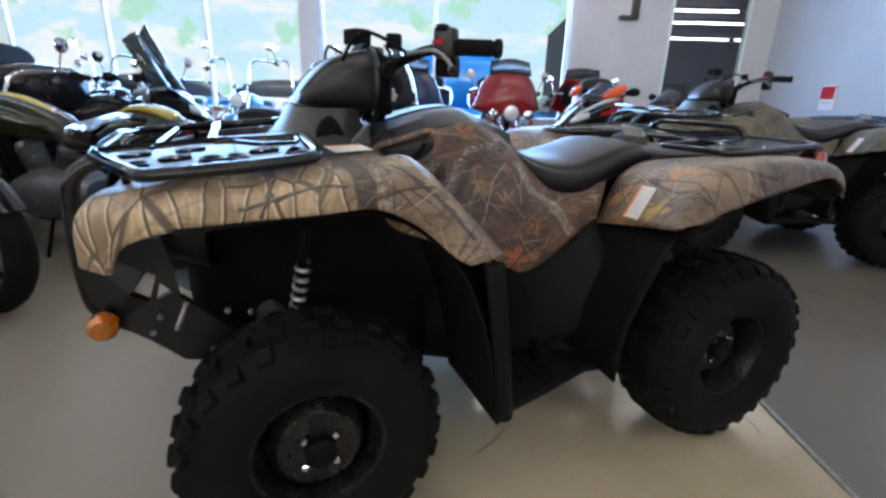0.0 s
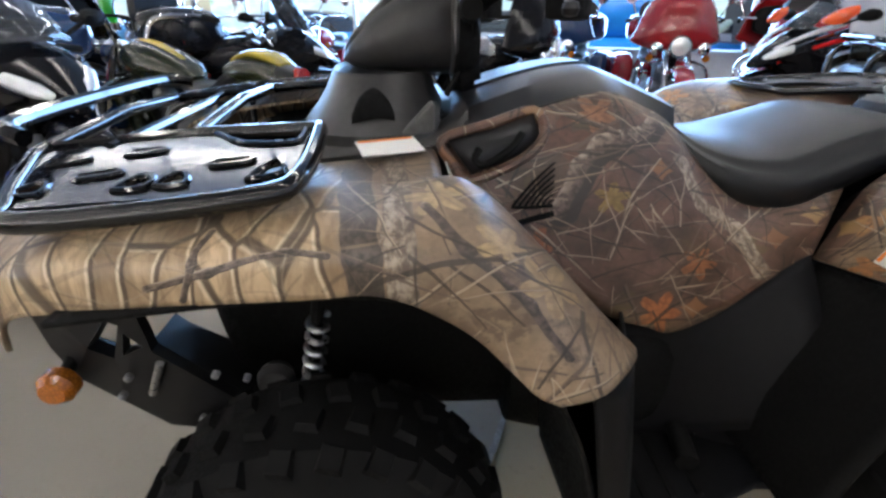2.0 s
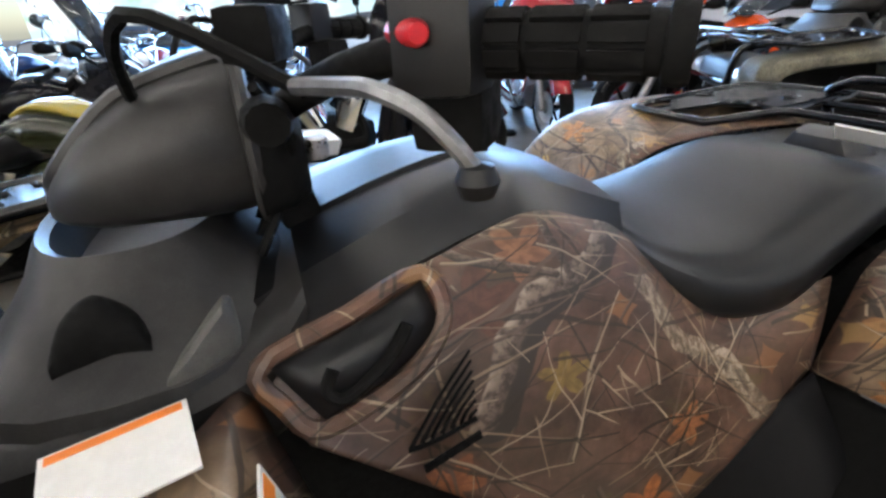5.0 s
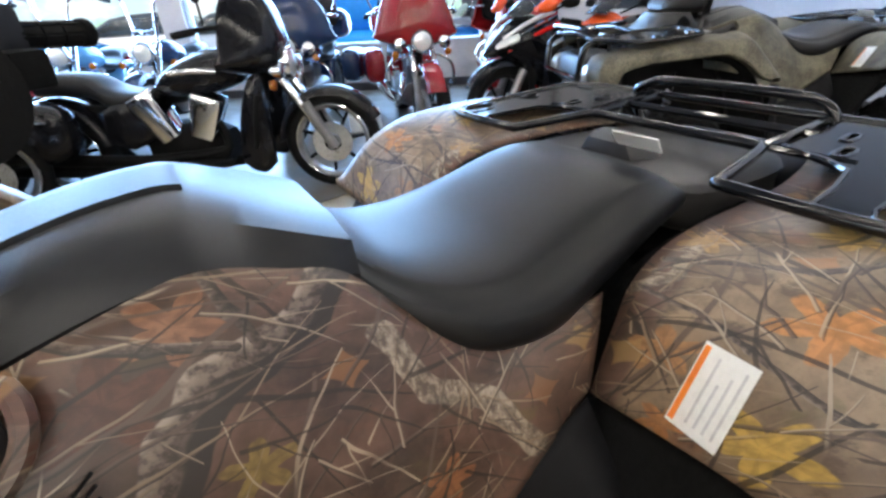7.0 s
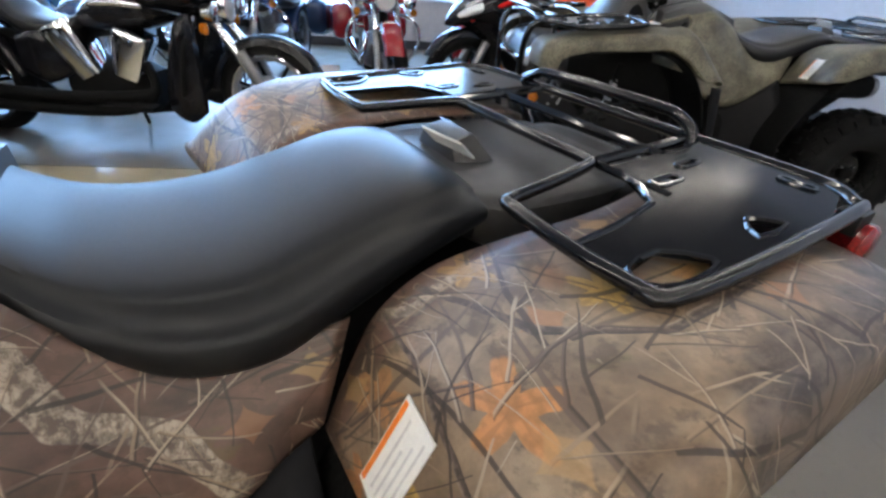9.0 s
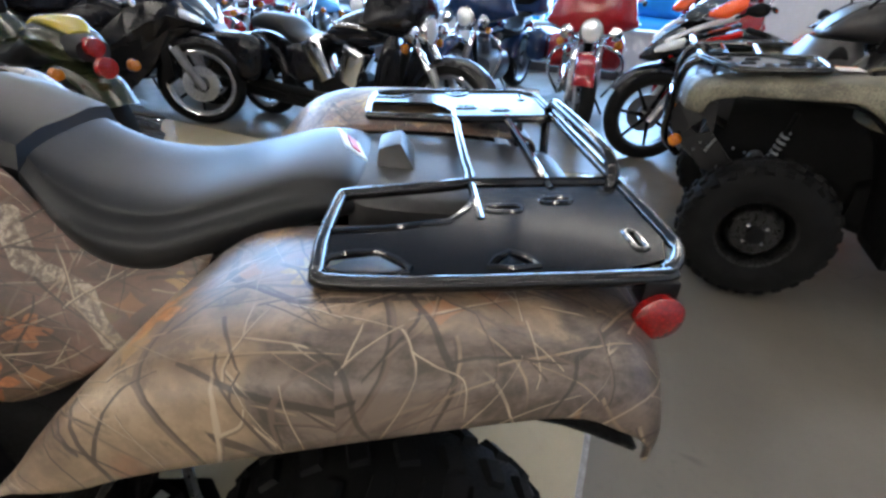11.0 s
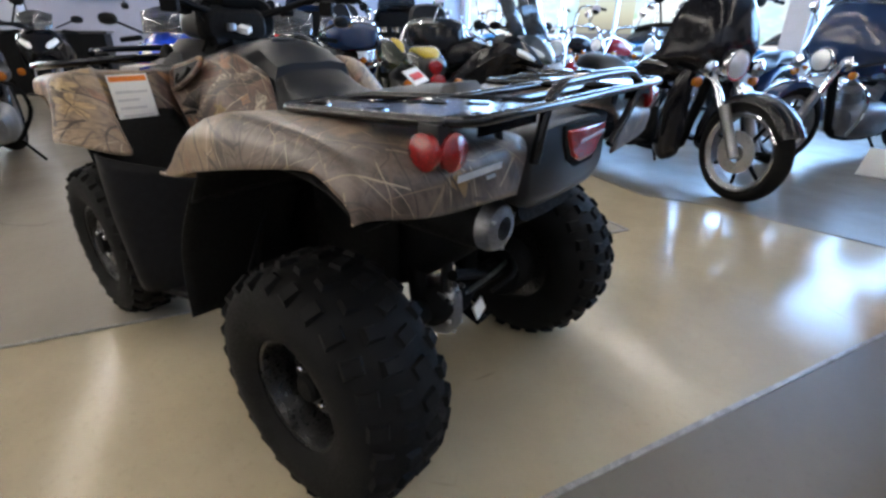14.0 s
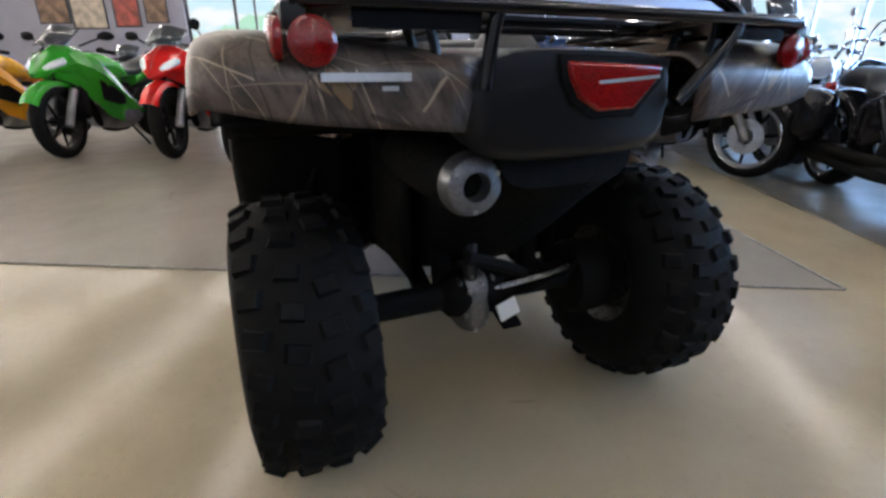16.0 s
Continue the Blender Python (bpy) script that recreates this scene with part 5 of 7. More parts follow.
    for y, z, w in ((-0.10, 0.975, 0.05), (-0.03, 0.95, 0.06), (0.06, 0.97, 0.05)):
        part("fuse_box", box((0.04, w, 0.05), (-0.335, y, z), (10, -14, 12), bevel=0.006), LINER, atv)
    for y, z in ((-0.125, 1.03), (-0.105, 0.955), (-0.06, 1.045)):
        part("bolt", lathe([(0.008, -0.358), (0.008, -0.348), (0.005, -0.345), (0, -0.345)], (0, y, z), "x", 10), STEEL, atv)
    for k in range(4):
        part("cable", tube([(-0.37, -0.14 + 0.05 * k, 0.93), (-0.335, -0.13 + 0.055 * k, 0.99), (-0.325, -0.15 + 0.06 * k, 1.04), (-0.345, -0.19 + 0.07 * k, 1.085)], 0.0048, 6, 5), LINER, atv)
    # key switch and small things in the shadow of the bars
    part("key_switch", lathe([(0.016, 0.0), (0.016, 0.02), (0.010, 0.023), (0, 0.023)], (-0.30, -0.06, 0.995), "z", 14), STEEL, atv, "steel key switch")
    part("valve_cap", box((0.04, 0.03, 0.02), (-0.29, -0.02, 1.0), (20, 10, 30), bevel=0.004), PAPER, atv)
    # front and rear racks
    rack(atv, "front_rack", -0.562, -0.955, 0.522, 0.275, 0.908, (0.12, 0.22), None, "gloss black steel cargo rack", (-0.055, 0.085))
    rack(atv, "rear_rack", 0.56, 0.985, 0.458, 0.215, 0.876, (0.05, 0.05), [(0.965, -0.205, 0.79), (0.975, -0.195, 0.89), (0.978, -0.165, 0.922), (0.978, -0.10, 0.930), (0.978, 0.14, 0.930), (0.978, 0.205, 0.922), (0.98, 0.252, 0.880), (0.965, 0.16, 0.765)], "gloss black steel cargo rack", (0.0, 0.045))
    # front bumper hoops
    for s in (-1, 1):
        part("bumper_bar", tube([(-0.93, s * 0.27, 0.868), (-0.985, s * 0.272, 0.842), (-1.005, s * 0.268, 0.78), (-1.012, s * 0.255, 0.62), (-1.0, s * 0.235, 0.53), (-0.93, s * 0.18, 0.45)], 0.016, 10, 4), GLOSS, atv, "black steel front guard bar")
    part("bumper_bar", tube([(-1.013, -0.235, 0.70), (-1.02, 0, 0.70), (-1.013, 0.235, 0.70)], 0.013, 8, 3), GLOSS, atv)
    part("bumper_bar", tube([(-0.94, -0.30, 0.905), (-0.985, -0.25, 0.915), (-0.99, 0, 0.918), (-0.985, 0.25, 0.915), (-0.94, 0.30, 0.905)], 0.012, 8, 4), GLOSS, atv)
    part("nose", body([(-0.995, 0, 0.67, 0.72, 0.14), (-0.96, 0, 0.65, 0.79, 0.22), (-0.86, 0, 0.62, 0.80, 0.26), (-0.78, 0, 0.58, 0.80, 0.25)], 20, 3, 3.4), BLACK, atv, "black plastic nose")
    for s in (-1, 1):
        part("headlamp", body([(-0.985, s * 0.24, 0.68, 0.73, 0.05), (-0.955, s * 0.26, 0.665, 0.765, 0.085), (-0.90, s * 0.27, 0.67, 0.775, 0.09)], 16, 3, 2.6), CLEAR, atv, "clear headlamp")
    # pocket with hook in the side cover
    g = [[(-0.378, -0.240, 0.876), (-0.344, -0.264, 0.828)], [(-0.30, -0.232, 0.893), (-0.275, -0.256, 0.852)], [(-0.240, -0.217, 0.910), (-0.232, -0.240, 0.878)]]
    pocket = part("pocket", sheet(g, 3), BLACK, atv, "black recessed pocket with hook")
    thick(pocket, 0.004, 1)
    part("hook", tube([(-0.330, -0.252, 0.866), (-0.338, -0.258, 0.850), (-0.322, -0.262, 0.842), (-0.28, -0.254, 0.866), (-0.262, -0.246, 0.888)], 0.006, 8, 3), LINER, pocket)
    part("pocket_rim", tube([(-0.386, -0.240, 0.878), (-0.374, -0.256, 0.846), (-0.346, -0.267, 0.820), (-0.262, -0.260, 0.85), (-0.226, -0.240, 0.884), (-0.238, -0.214, 0.916), (-0.31, -0.226, 0.898)], 0.0085, 8, 4, True), CAMO, pocket)
    # wing badge: dark slanting feathers and a bar for its lettering
    for i in range(7):
        f = i / 6.6
        a, b = Vector((-0.278 + 0.070 * f, -0.279 + 0.016 * f, 0.779 - 0.006 * f)), Vector((-0.204 - 0.002 * f, -0.243 - 0.020 * f, 0.838 - 0.064 * f))
        part("badge_bar", tube([a, (a + b) / 2 + Vector((-0.003, -0.002, 0.003)), b], (0.0022, 0.0014), 6, 3), LINER, atv, "black badge stroke")
    part("badge_bar", tube([(-0.280, -0.280, 0.778), (-0.25, -0.275, 0.774), (-0.208, -0.264, 0.772)], 0.0026, 6, 3), LINER, atv)
    part("badge_bar", box((0.062, 0.003, 0.009), (-0.238, -0.279, 0.757), (0, -10, 8)), LINER, atv, smooth=False)
    # rear: lamp housing, panel badge, silencer, axle
    part("lamp_housing", body([(0.80, -0.03, 0.70, 0.845, 0.18), (0.90, -0.03, 0.685, 0.845, 0.195), (0.940, -0.03, 0.68, 0.848, 0.19), (0.955, -0.03, 0.70, 0.845, 0.175)], 24, 3, 4.0), BLACK, atv, "charcoal plastic lamp housing")
    lamp = part("tail_lamp", slab([(-0.068, 0.830), (0.123, 0.825), (0.113, 0.800), (0.070, 0.756), (0.0, 0.754), (-0.040, 0.775), (-0.060, 0.805)], 0.94, 0.966), RED_LENS, atv, "trapezoid red tail lamp")
    soft(lamp, 0.006, 2)
    bezel = part("bezel", slab([(-0.082, 0.840), (0.138, 0.836), (0.127, 0.797), (0.078, 0.744), (-0.006, 0.742), (-0.052, 0.766), (-0.074, 0.803)], 0.93, 0.960), LINER, lamp, "black lamp surround")
    soft(bezel, 0.005, 2)
    part("lens_rib", box((0.003, 0.12, 0.005), (0.967, 0.052, 0.803), (4, 0, 0)), CLEAR, lamp, smooth=False)
    part("badge_bar", box((0.003, 0.118, 0.011), (0.962, -0.372, 0.808), bevel=0.001), CLEAR, atv, "pale model badge", smooth=False)
    part("badge_bar", box((0.003, 0.022, 0.006), (0.962, -0.342, 0.794)), CLEAR, atv, smooth=False)
    muffler = part("silencer", lathe([(0.04, 0.46), (0.052, 0.50), (0.060, 0.57), (0.060, 0.83), (0.055, 0.865), (0.0, 0.865)], (0, -0.178, 0.632), "x", 28), LINER, atv, "black exhaust silencer")
    part("end_cap", lathe([(0.056, 0.850), (0.057, 0.870), (0.050, 0.888), (0.036, 0.896), (0.026, 0.896), (0.024, 0.86), (0, 0.86)], (0, -0.178, 0.632), "x", 28), CASTING, muffler, "grey alloy end cap")
    for q in range(3):
        part("bolt", lathe([(0.005, 0.885), (0.005, 0.895), (0, 0.896)], (0, -0.178 + 0.044 * math.cos(q * 2.094 + 0.5), 0.632 + 0.044 * math.sin(q * 2.094 + 0.5)), "x", 6), STEEL, muffler)
    part("axle", tube([(0.63, -0.42, 0.29), (0.63, 0.42, 0.29)], 0.026, 12, 1), LINER, atv)
    part("axle_housing", lathe([(0.03, -0.30), (0.034, -0.12), (0.055, -0.10), (0.062, -0.06), (0.062, 0.02), (0.05, 0.05), (0.034, 0.08), (0.034, 0.30)], (0.63, -0.02, 0.30), "y", 24), LINER, atv, "black axle housing")
    final = part("final_drive", body([(0.54, -0.06, 0.215, 0.350, 0.035), (0.60, -0.06, 0.200, 0.365, 0.045), (0.66, -0.06, 0.205, 0.360, 0.042), (0.685, -0.06, 0.225, 0.34, 0.030), (0.692, -0.06, 0.25, 0.315, 0.02)], 18, 3, 3.2), CASTING, atv, "grey alloy final drive case")
    for q in range(6):
        part("bolt", lathe([(0.006, 0.665), (0.006, 0.690), (0, 0.691)], (0, -0.06 + 0.032 * math.cos(q * 1.047 + 0.3), 0.283 + 0.062 * math.sin(q * 1.047 + 0.3)), "x", 6), STEEL, final)
    for k in range(4):
        part("rib", box((0.10, 0.006, 0.012), (0.63, -0.103 + 0.0285 * k, 0.365 - 0.012 * abs(k - 1.5)), bevel=0.002), CASTING, final)
    part("brake_cable", tube([(0.74, 0.03, 0.33), (0.76, 0.12, 0.36), (0.70, 0.20, 0.36), (0.66, 0.24, 0.34)], 0.007, 8, 4), LINER, atv)
    part("brake_arm", tube([(0.68, -0.02, 0.322), (0.69, 0.12, 0.338), (0.68, 0.20, 0.345)], 0.007, 8, 2), STEEL, atv)
    part("link_arm", tube([(0.70, -0.10, 0.42), (0.68, 0.02, 0.37), (0.66, 0.16, 0.30)], 0.016, 8, 2), LINER, atv)
    part("link_arm", tube([(0.66, -0.07, 0.34), (0.66, -0.075, 0.46)], 0.018, 8, 1), GREY, atv)
    part("drum", lathe([(0, 0.22), (0.09, 0.22), (0.10, 0.24), (0.10, 0.30), (0, 0.30)], (0.63, 0, 0.29), "y", 24), LINER, atv)
    part("tow_plate", box((0.10, 0.05, 0.010), (0.685, 0.01, 0.255), (0, 20, 0), bevel=0.003), LINER, atv)
    part("tag", box((0.006, 0.058, 0.042), (0.722, 0.0, 0.283), (12, -18, 8), bevel=0.002), PAPER, atv, "white paper tag", smooth=False)
    for s in (-1, 1):
        part("swing_arm", tube([(0.30, s * 0.12, 0.38), (0.45, s * 0.15, 0.33), (0.62, s * 0.17, 0.30)], 0.025, 10, 3), LINER, atv)
        part("rear_shock", tube([(0.60, s * 0.12, 0.32), (0.56, s * 0.13, 0.72)], 0.026, 10, 1), LINER, atv)
    part("gear_lever", tube([(0.20, -0.20, 0.30), (0.26, -0.30, 0.27), (0.30, -0.33, 0.22)], 0.010, 8, 3), STEEL, atv, "steel pedal")
    # paper tag lying on the back of the seat
    hang = part("hang_tag", box((0.045, 0.075, 0.003), (0.562, -0.085, 0.908), (6, 40, 20), bevel=0.001), PAPER, seat, "white and red paper tag", smooth=False)
    part("tag_print", box((0.018, 0.05, 0.0036), (0.5645, -0.085, 0.9085), (6, 40, 20)), RED_PLASTIC, seat, "red print", smooth=False)
    # labels
    label_plate(atv, "warning_label", (-0.503, -0.352, 0.883), (0.081, 0.018, 0.002), (-0.005, 0.075, 0.006), 0.086, 0.064, True, 0)
    label_plate(atv, "warning_label", (0.297, -0.426, 0.698), (0.052, 0.0, 0.087), (0.007, 0.062, -0.005), 0.100, 0.062)
    label_plate(atv, "warning_label", (-0.357, -0.444, 0.726), (0.0, 0.118, 0.0), (-0.036, 0.0, 0.150), 0.116, 0.146)
    for ob in (bars, *bars.children, *[q for p in bars.children for q in p.children]):
        for v in ob.data.vertices:
            v.co = (v.co.x + 0.014, v.co.y * 0.94, v.co.z + 0.005)
    for ob in atv.children:
        if not ob.name.startswith("wheel"):
            for p in (ob, *ob.children, *[q for c in ob.children for q in c.children]):
                for v in p.data.vertices:
                    v.co.z += 0.010
    return atv


quad = four_wheeler(pose(0, 0.045, 0))
quad["label"] = "camouflage four-wheeler with black seat, parked on the walkway"

quad_b = copy_thing(quad, pose(2.89, 1.07, 0, 0, 0, -26.5) @ Matrix.Scale(1.05, 4))
OLIVE_PRINT = plain("olive_woodland_print", (0.115, 0.105, 0.072), 0.5, vary=0.6, scale=11)
for ob in quad_b.children_recursive:
    for slot_of in ob.material_slots:
        if slot_of.material is CAMO:
            slot_of.link = "OBJECT"
            slot_of.material = OLIVE_PRINT
quad_b["label"] = "olive camouflage four-wheeler parked beside the white wall"

# ---- motorcycles ----
GAUGE = plain("gauge_face", (0.75, 0.74, 0.70), 0.3, vary=0.1)
SCREEN, _t, _b = nodes_of("smoked_screen")
_b.inputs["Base Color"].default_value, _b.inputs["Transmission Weight"].default_value, _b.inputs["Roughness"].default_value = (0.10, 0.11, 0.12, 1), 0.65, 0.05


def arch(r, w, a0, a1, centre, n=9):
    """A fender: a curved strip round a wheel; angles in degrees from ahead, over the top."""
    grid = []
    for i in range(n):
        q = radians(a0 + (a1 - a0) * i / (n - 1))
        c, s = math.cos(q), math.sin(q)
        grid.append([(centre[0] + (r - 0.045) * c, -w, centre[1] + (r - 0.045) * s), (centre[0] + (r - 0.004) * c, -w * 0.8, centre[1] + (r - 0.004) * s), (centre[0] + (r + 0.012) * c, 0, centre[1] + (r + 0.012) * s),
                     (centre[0] + (r - 0.004) * c, w * 0.8, centre[1] + (r - 0.004) * s), (centre[0] + (r - 0.045) * c, w, centre[1] + (r - 0.045) * s)])
    return sheet(grid, 2)


def road_wheel(bike, x, r, w, rim_mat, turn=0.0, spokes=7):
    rim = r * 0.74
    wheel = part("wheel", lathe([(rim, -w * 0.4), (rim - 0.022, -w * 0.28), (rim - 0.022, w * 0.28), (rim, w * 0.4), (rim + 0.012, w * 0.4), (rim + 0.012, -w * 0.4)], (0, 0, 0), "y", 32, closed=True), rim_mat, bike, "cast wheel with black tyre")
    part("tyre", lathe([(rim + 0.004, -w * 0.42), (rim + 0.03, -w * 0.5), (r - 0.03, -w * 0.46), (r - 0.008, -w * 0.25), (r, 0), (r - 0.008, w * 0.25), (r - 0.03, w * 0.46), (rim + 0.03, w * 0.5), (rim + 0.004, w * 0.42)], (0, 0, 0), "y", 36, closed=True), RUBBER, wheel)
    spoke_mat = rim_mat if rim_mat is CHROME else LINER
    part("rim_edge", tube([((rim + 0.006) * math.cos(q), -w * 0.42, (rim + 0.006) * math.sin(q)) for q in np.arange(24) * math.tau / 24], 0.006, 6, 1, True), CHROME if rim_mat is not RIM else RIM, wheel)
    for i in range(spokes):
        q = math.tau * i / spokes
        part("spoke", tube([(0.03 * math.cos(q), 0, 0.03 * math.sin(q)), ((rim - 0.01) * math.cos(q + 0.12), 0, (rim - 0.01) * math.sin(q + 0.12))], (0.016, 0.010), 6, 1), spoke_mat, wheel)
    part("hub", lathe([(0.045, -0.06), (0.05, 0), (0.045, 0.06)], (0, 0, 0), "y", 16), rim_mat, wheel)
    part("brake_disc", lathe([(0.06, -0.062), (0.135, -0.062), (0.135, -0.068), (0.06, -0.068)], (0, 0, 0), "y", 24, closed=True), STEEL, wheel, "steel brake disc")
    wheel.matrix_basis = pose(x, 0, r, 0, 0, turn)
    return wheel


def cylinder(bike, x, z, lean, mat):
    bm = bmesh.new()
    prof = []
    for i in range(8):
        prof += [(0.055, i * 0.022), (0.072, i * 0.022 + 0.003), (0.072, i * 0.022 + 0.009), (0.055, i * 0.022 + 0.012)]
    prof += [(0.068, 0.18), (0.075, 0.20), (0.062, 0.235), (0.0, 0.24)]
    lathe(prof, (0, 0, 0), "z", 16, bm)
    bmesh.ops.transform(bm, matrix=pose(x, 0, z, 0, lean, 0), verts=bm.verts)
    return part("cylinder", bm, mat, bike, "finned engine cylinder")


def motorcycle(m, label, style, colour, trim=None, wb=1.62, steer=0.0, bags=False, trunk=False, fairing=False, tall=False, group="motorcycles on the floor", screen=False, engine=None, bars=CHROME, front_r=0.325):
    bike = thing("motorcycle", label, "motorcycle", group, m)
    trim, engine = trim or colour, engine or CASTING
    rim = CHROME if style == "cruiser" and not fairing else CASTING if style != "sport" else RIM
    fx, rx, fr, rr = wb / 2, -wb / 2, front_r, 0.315
    sport, scoot = style == "sport", style == "scooter"
    road_wheel(bike, fx, fr, 0.12, rim, steer)
    road_wheel(bike, rx, rr, 0.17, rim)
    hx, hz = fx - (0.36 if not sport else 0.30), (0.90 if not sport else 0.86)
    fork_mat = BLUE if label.startswith("black naked") else CHROME if not sport else LINER
    for s in (-1, 1):
        fk = part("fork_leg", tube([(fx, s * 0.095, fr), (hx, s * 0.095, hz)], (0.028, 0.024), 10, 1), fork_mat, bike, "bright fork leg")
        part("slider", tube([(fx + 0.02, s * 0.095, fr - 0.03), (fx - 0.14, s * 0.095, fr + 0.27)], 0.034, 10, 1), CASTING, fk)
    part("frame", tube([(hx, 0, hz - 0.05), (hx - 0.12, 0, 0.45), (hx - 0.25, 0, 0.22), (rx + 0.45, 0, 0.22), (rx + 0.30, 0, 0.48), (rx, 0, rr)], 0.035, 8, 3), LINER, bike)
    part("frame", tube([(hx, 0, hz - 0.03), (0.0, 0, 0.66), (rx + 0.3, 0, 0.60), (rx - 0.05, 0, 0.66)], 0.03, 8, 3), LINER, bike)
    part("crankcase", body([(-0.30, 0, 0.26, 0.44, 0.12), (-0.16, 0, 0.20, 0.50, 0.17), (0.05, 0, 0.19, 0.50, 0.18), (0.22, 0, 0.22, 0.44, 0.13)], 14, 3, 3), engine, bike, "alloy engine case")
    if not sport and not scoot:
        if not label.startswith("black bagger"):
            cylinder(bike, -0.06, 0.43, -24, engine)
            cylinder(bike, 0.08, 0.43, 22, engine)
        for s, z in ((-1, 0.0), (-1, 0.075)):
            part("exhaust", tube([(0.20, -0.12, 0.52), (0.26, -0.17, 0.36), (0.10, -0.19, 0.24 + z), (-0.30, -0.20, 0.22 + z), (rx + 0.02, -0.21, 0.25 + z), (rx - 0.32, -0.215, 0.27 + z)], (0.026, 0.045), 10, 3), LINER if colour == paint("black", (0.008, 0.008, 0.01)) else CHROME, bike, "long exhaust pipe")
        if not label.startswith("black bagger"):
            part("air_cleaner", lathe([(0.085, -0.14), (0.09, -0.19), (0.07, -0.21), (0, -0.21)], (0.0, 0, 0.56), "y", 20), bars, bike, "round air cleaner cover")
        part("engine_guard", tube([(hx - 0.06, 0, 0.72), (hx - 0.02, -0.26, 0.66), (hx - 0.04, -0.32, 0.48), (hx - 0.12, -0.20, 0.26)], 0.014, 8, 4), bars, bike)
        part("engine_guard", tube([(hx - 0.06, 0, 0.72), (hx - 0.02, 0.26, 0.66), (hx - 0.04, 0.32, 0.48), (hx - 0.12, 0.20, 0.26)], 0.014, 8, 4), bars, bike)
        part("tank", body([(-0.18, 0, 0.68, 0.74, 0.06), (-0.10, 0, 0.66, 0.82, 0.13), (0.08, 0, 0.66, 0.90, 0.17), (0.24, 0, 0.68, 0.93, 0.165), (0.36, 0, 0.72, 0.90, 0.11), (0.41, 0, 0.76, 0.85, 0.05)], 20, 4, 2.4), colour, bike, "glossy fuel tank")
        part("tank_stripe", body([(-0.08, 0, 0.80, 0.832, 0.03), (0.08, 0, 0.86, 0.908, 0.045), (0.24, 0, 0.89, 0.938, 0.05), (0.36, 0, 0.87, 0.908, 0.03)], 14, 3, 2.4), trim, bike)
        part("seat", body([(-0.14, 0, 0.66, 0.72, 0.10), (-0.28, 0, 0.62, 0.71, 0.16), (-0.45, 0, 0.62, 0.74, 0.175), (-0.58, 0, 0.68, 0.82, 0.14), (-0.80, 0, 0.70, 0.84, 0.12), (-0.95, 0, 0.70, 0.80, 0.08)], 18, 4, 2.8), VINYL, bike, "black stepped saddle")
        part("rear_fender", arch(rr + 0.05, 0.115, 150, 10, (rx, rr)), colour, bike)
        part("front_fender", arch(fr + 0.03, 0.085, 175, 25, (fx, fr)), colour, bike)
        hb = hz + (0.16 if not tall else 0.42)
        part("handlebar", tube([(hx - 0.34, -0.42, hb - 0.03), (hx - 0.16, -0.38, hb), (hx - 0.06, -0.16, hb - 0.02), (hx - 0.02, -0.08, hz), (hx - 0.02, 0.08, hz), (hx - 0.06, 0.16, hb - 0.02), (hx - 0.16, 0.38, hb), (hx - 0.34, 0.42, hb - 0.03)], 0.014, 8, 4), bars, bike, "wide handlebar")
        hl = part("headlamp", lathe([(0.0, -0.13), (0.06, -0.11), (0.095, -0.02), (0.10, 0.03), (0.092, 0.045)], (hx + 0.12, 0, hz - 0.07), "x", 24), bars if not fairing else CHROME, bike, "round headlamp")
        part("glass", lathe([(0.092, 0.04), (0.06, 0.052), (0.0, 0.056)], (hx + 0.12, 0, hz - 0.07), "x", 24), CLEAR, hl)
        for s in (-1, 1):
            part("grip", tube([(hx - 0.34, s * 0.42, hb - 0.03), (hx - 0.22, s * 0.405, hb - 0.012)], 0.02, 8, 1), RUBBER, bike)
            if fairing:
                part("spot_lamp", lathe([(0.0, -0.06), (0.04, -0.04), (0.055, 0.02), (0.04, 0.03), (0, 0.034)], (hx + 0.13, s * 0.20, hz - 0.09), "x", 18), CHROME, bike, "chrome spot lamp")
            part("turn_signal", lathe([(0.0, -0.03), (0.028, -0.02), (0.032, 0.01), (0, 0.02)], (hx + 0.10, s * 0.24, hz - 0.17), "x", 14), AMBER_LENS, bike)
            part("turn_signal", lathe([(0.0, -0.03), (0.028, -0.02), (0.032, 0.01), (0, 0.02)], (rx - 0.18, s * 0.19, 0.66), "x", 14), AMBER_LENS, bike)
        part("tail_lamp", lathe([(0.0, -0.04), (0.05, -0.03), (0.055, 0.0), (0.03, 0.02)], (rx - 0.26, 0, 0.68), "x", 18), RED_LENS, bike, "red tail lamp")
    if fairing:
        half = (((0.02, 0.13), (0.10, 0.08), (0.16, 0.0), (0.17, -0.04)), ((0.17, 0.12), (0.33, 0.02), (0.44, -0.10), (0.46, -0.16)), ((0.16, 0.13), (0.30, 0.05), (0.42, -0.08), (0.44, -0.14)), ((0.14, 0.09), (0.24, 0.02), (0.33, -0.07), (0.35, -0.12)), ((0.10, 0.04), (0.17, 0.0), (0.22, -0.05), (0.24, -0.08)))
        grid = []
        for (row, dz) in zip(half, (-0.10, 0.02, 0.10, 0.25, 0.35)):
            side = [(hx + x, y * 0.84, hz + dz - 0.15 * abs(y) * (dz < 0.2)) for y, x in row]
            grid.append([(x, -y, z) for x, y, z in side[::-1]] + side)
        shell = part("fairing", sheet(grid, 3), colour, bike, "wide glossy fork-mounted fairing")
        thick(shell, 0.015)
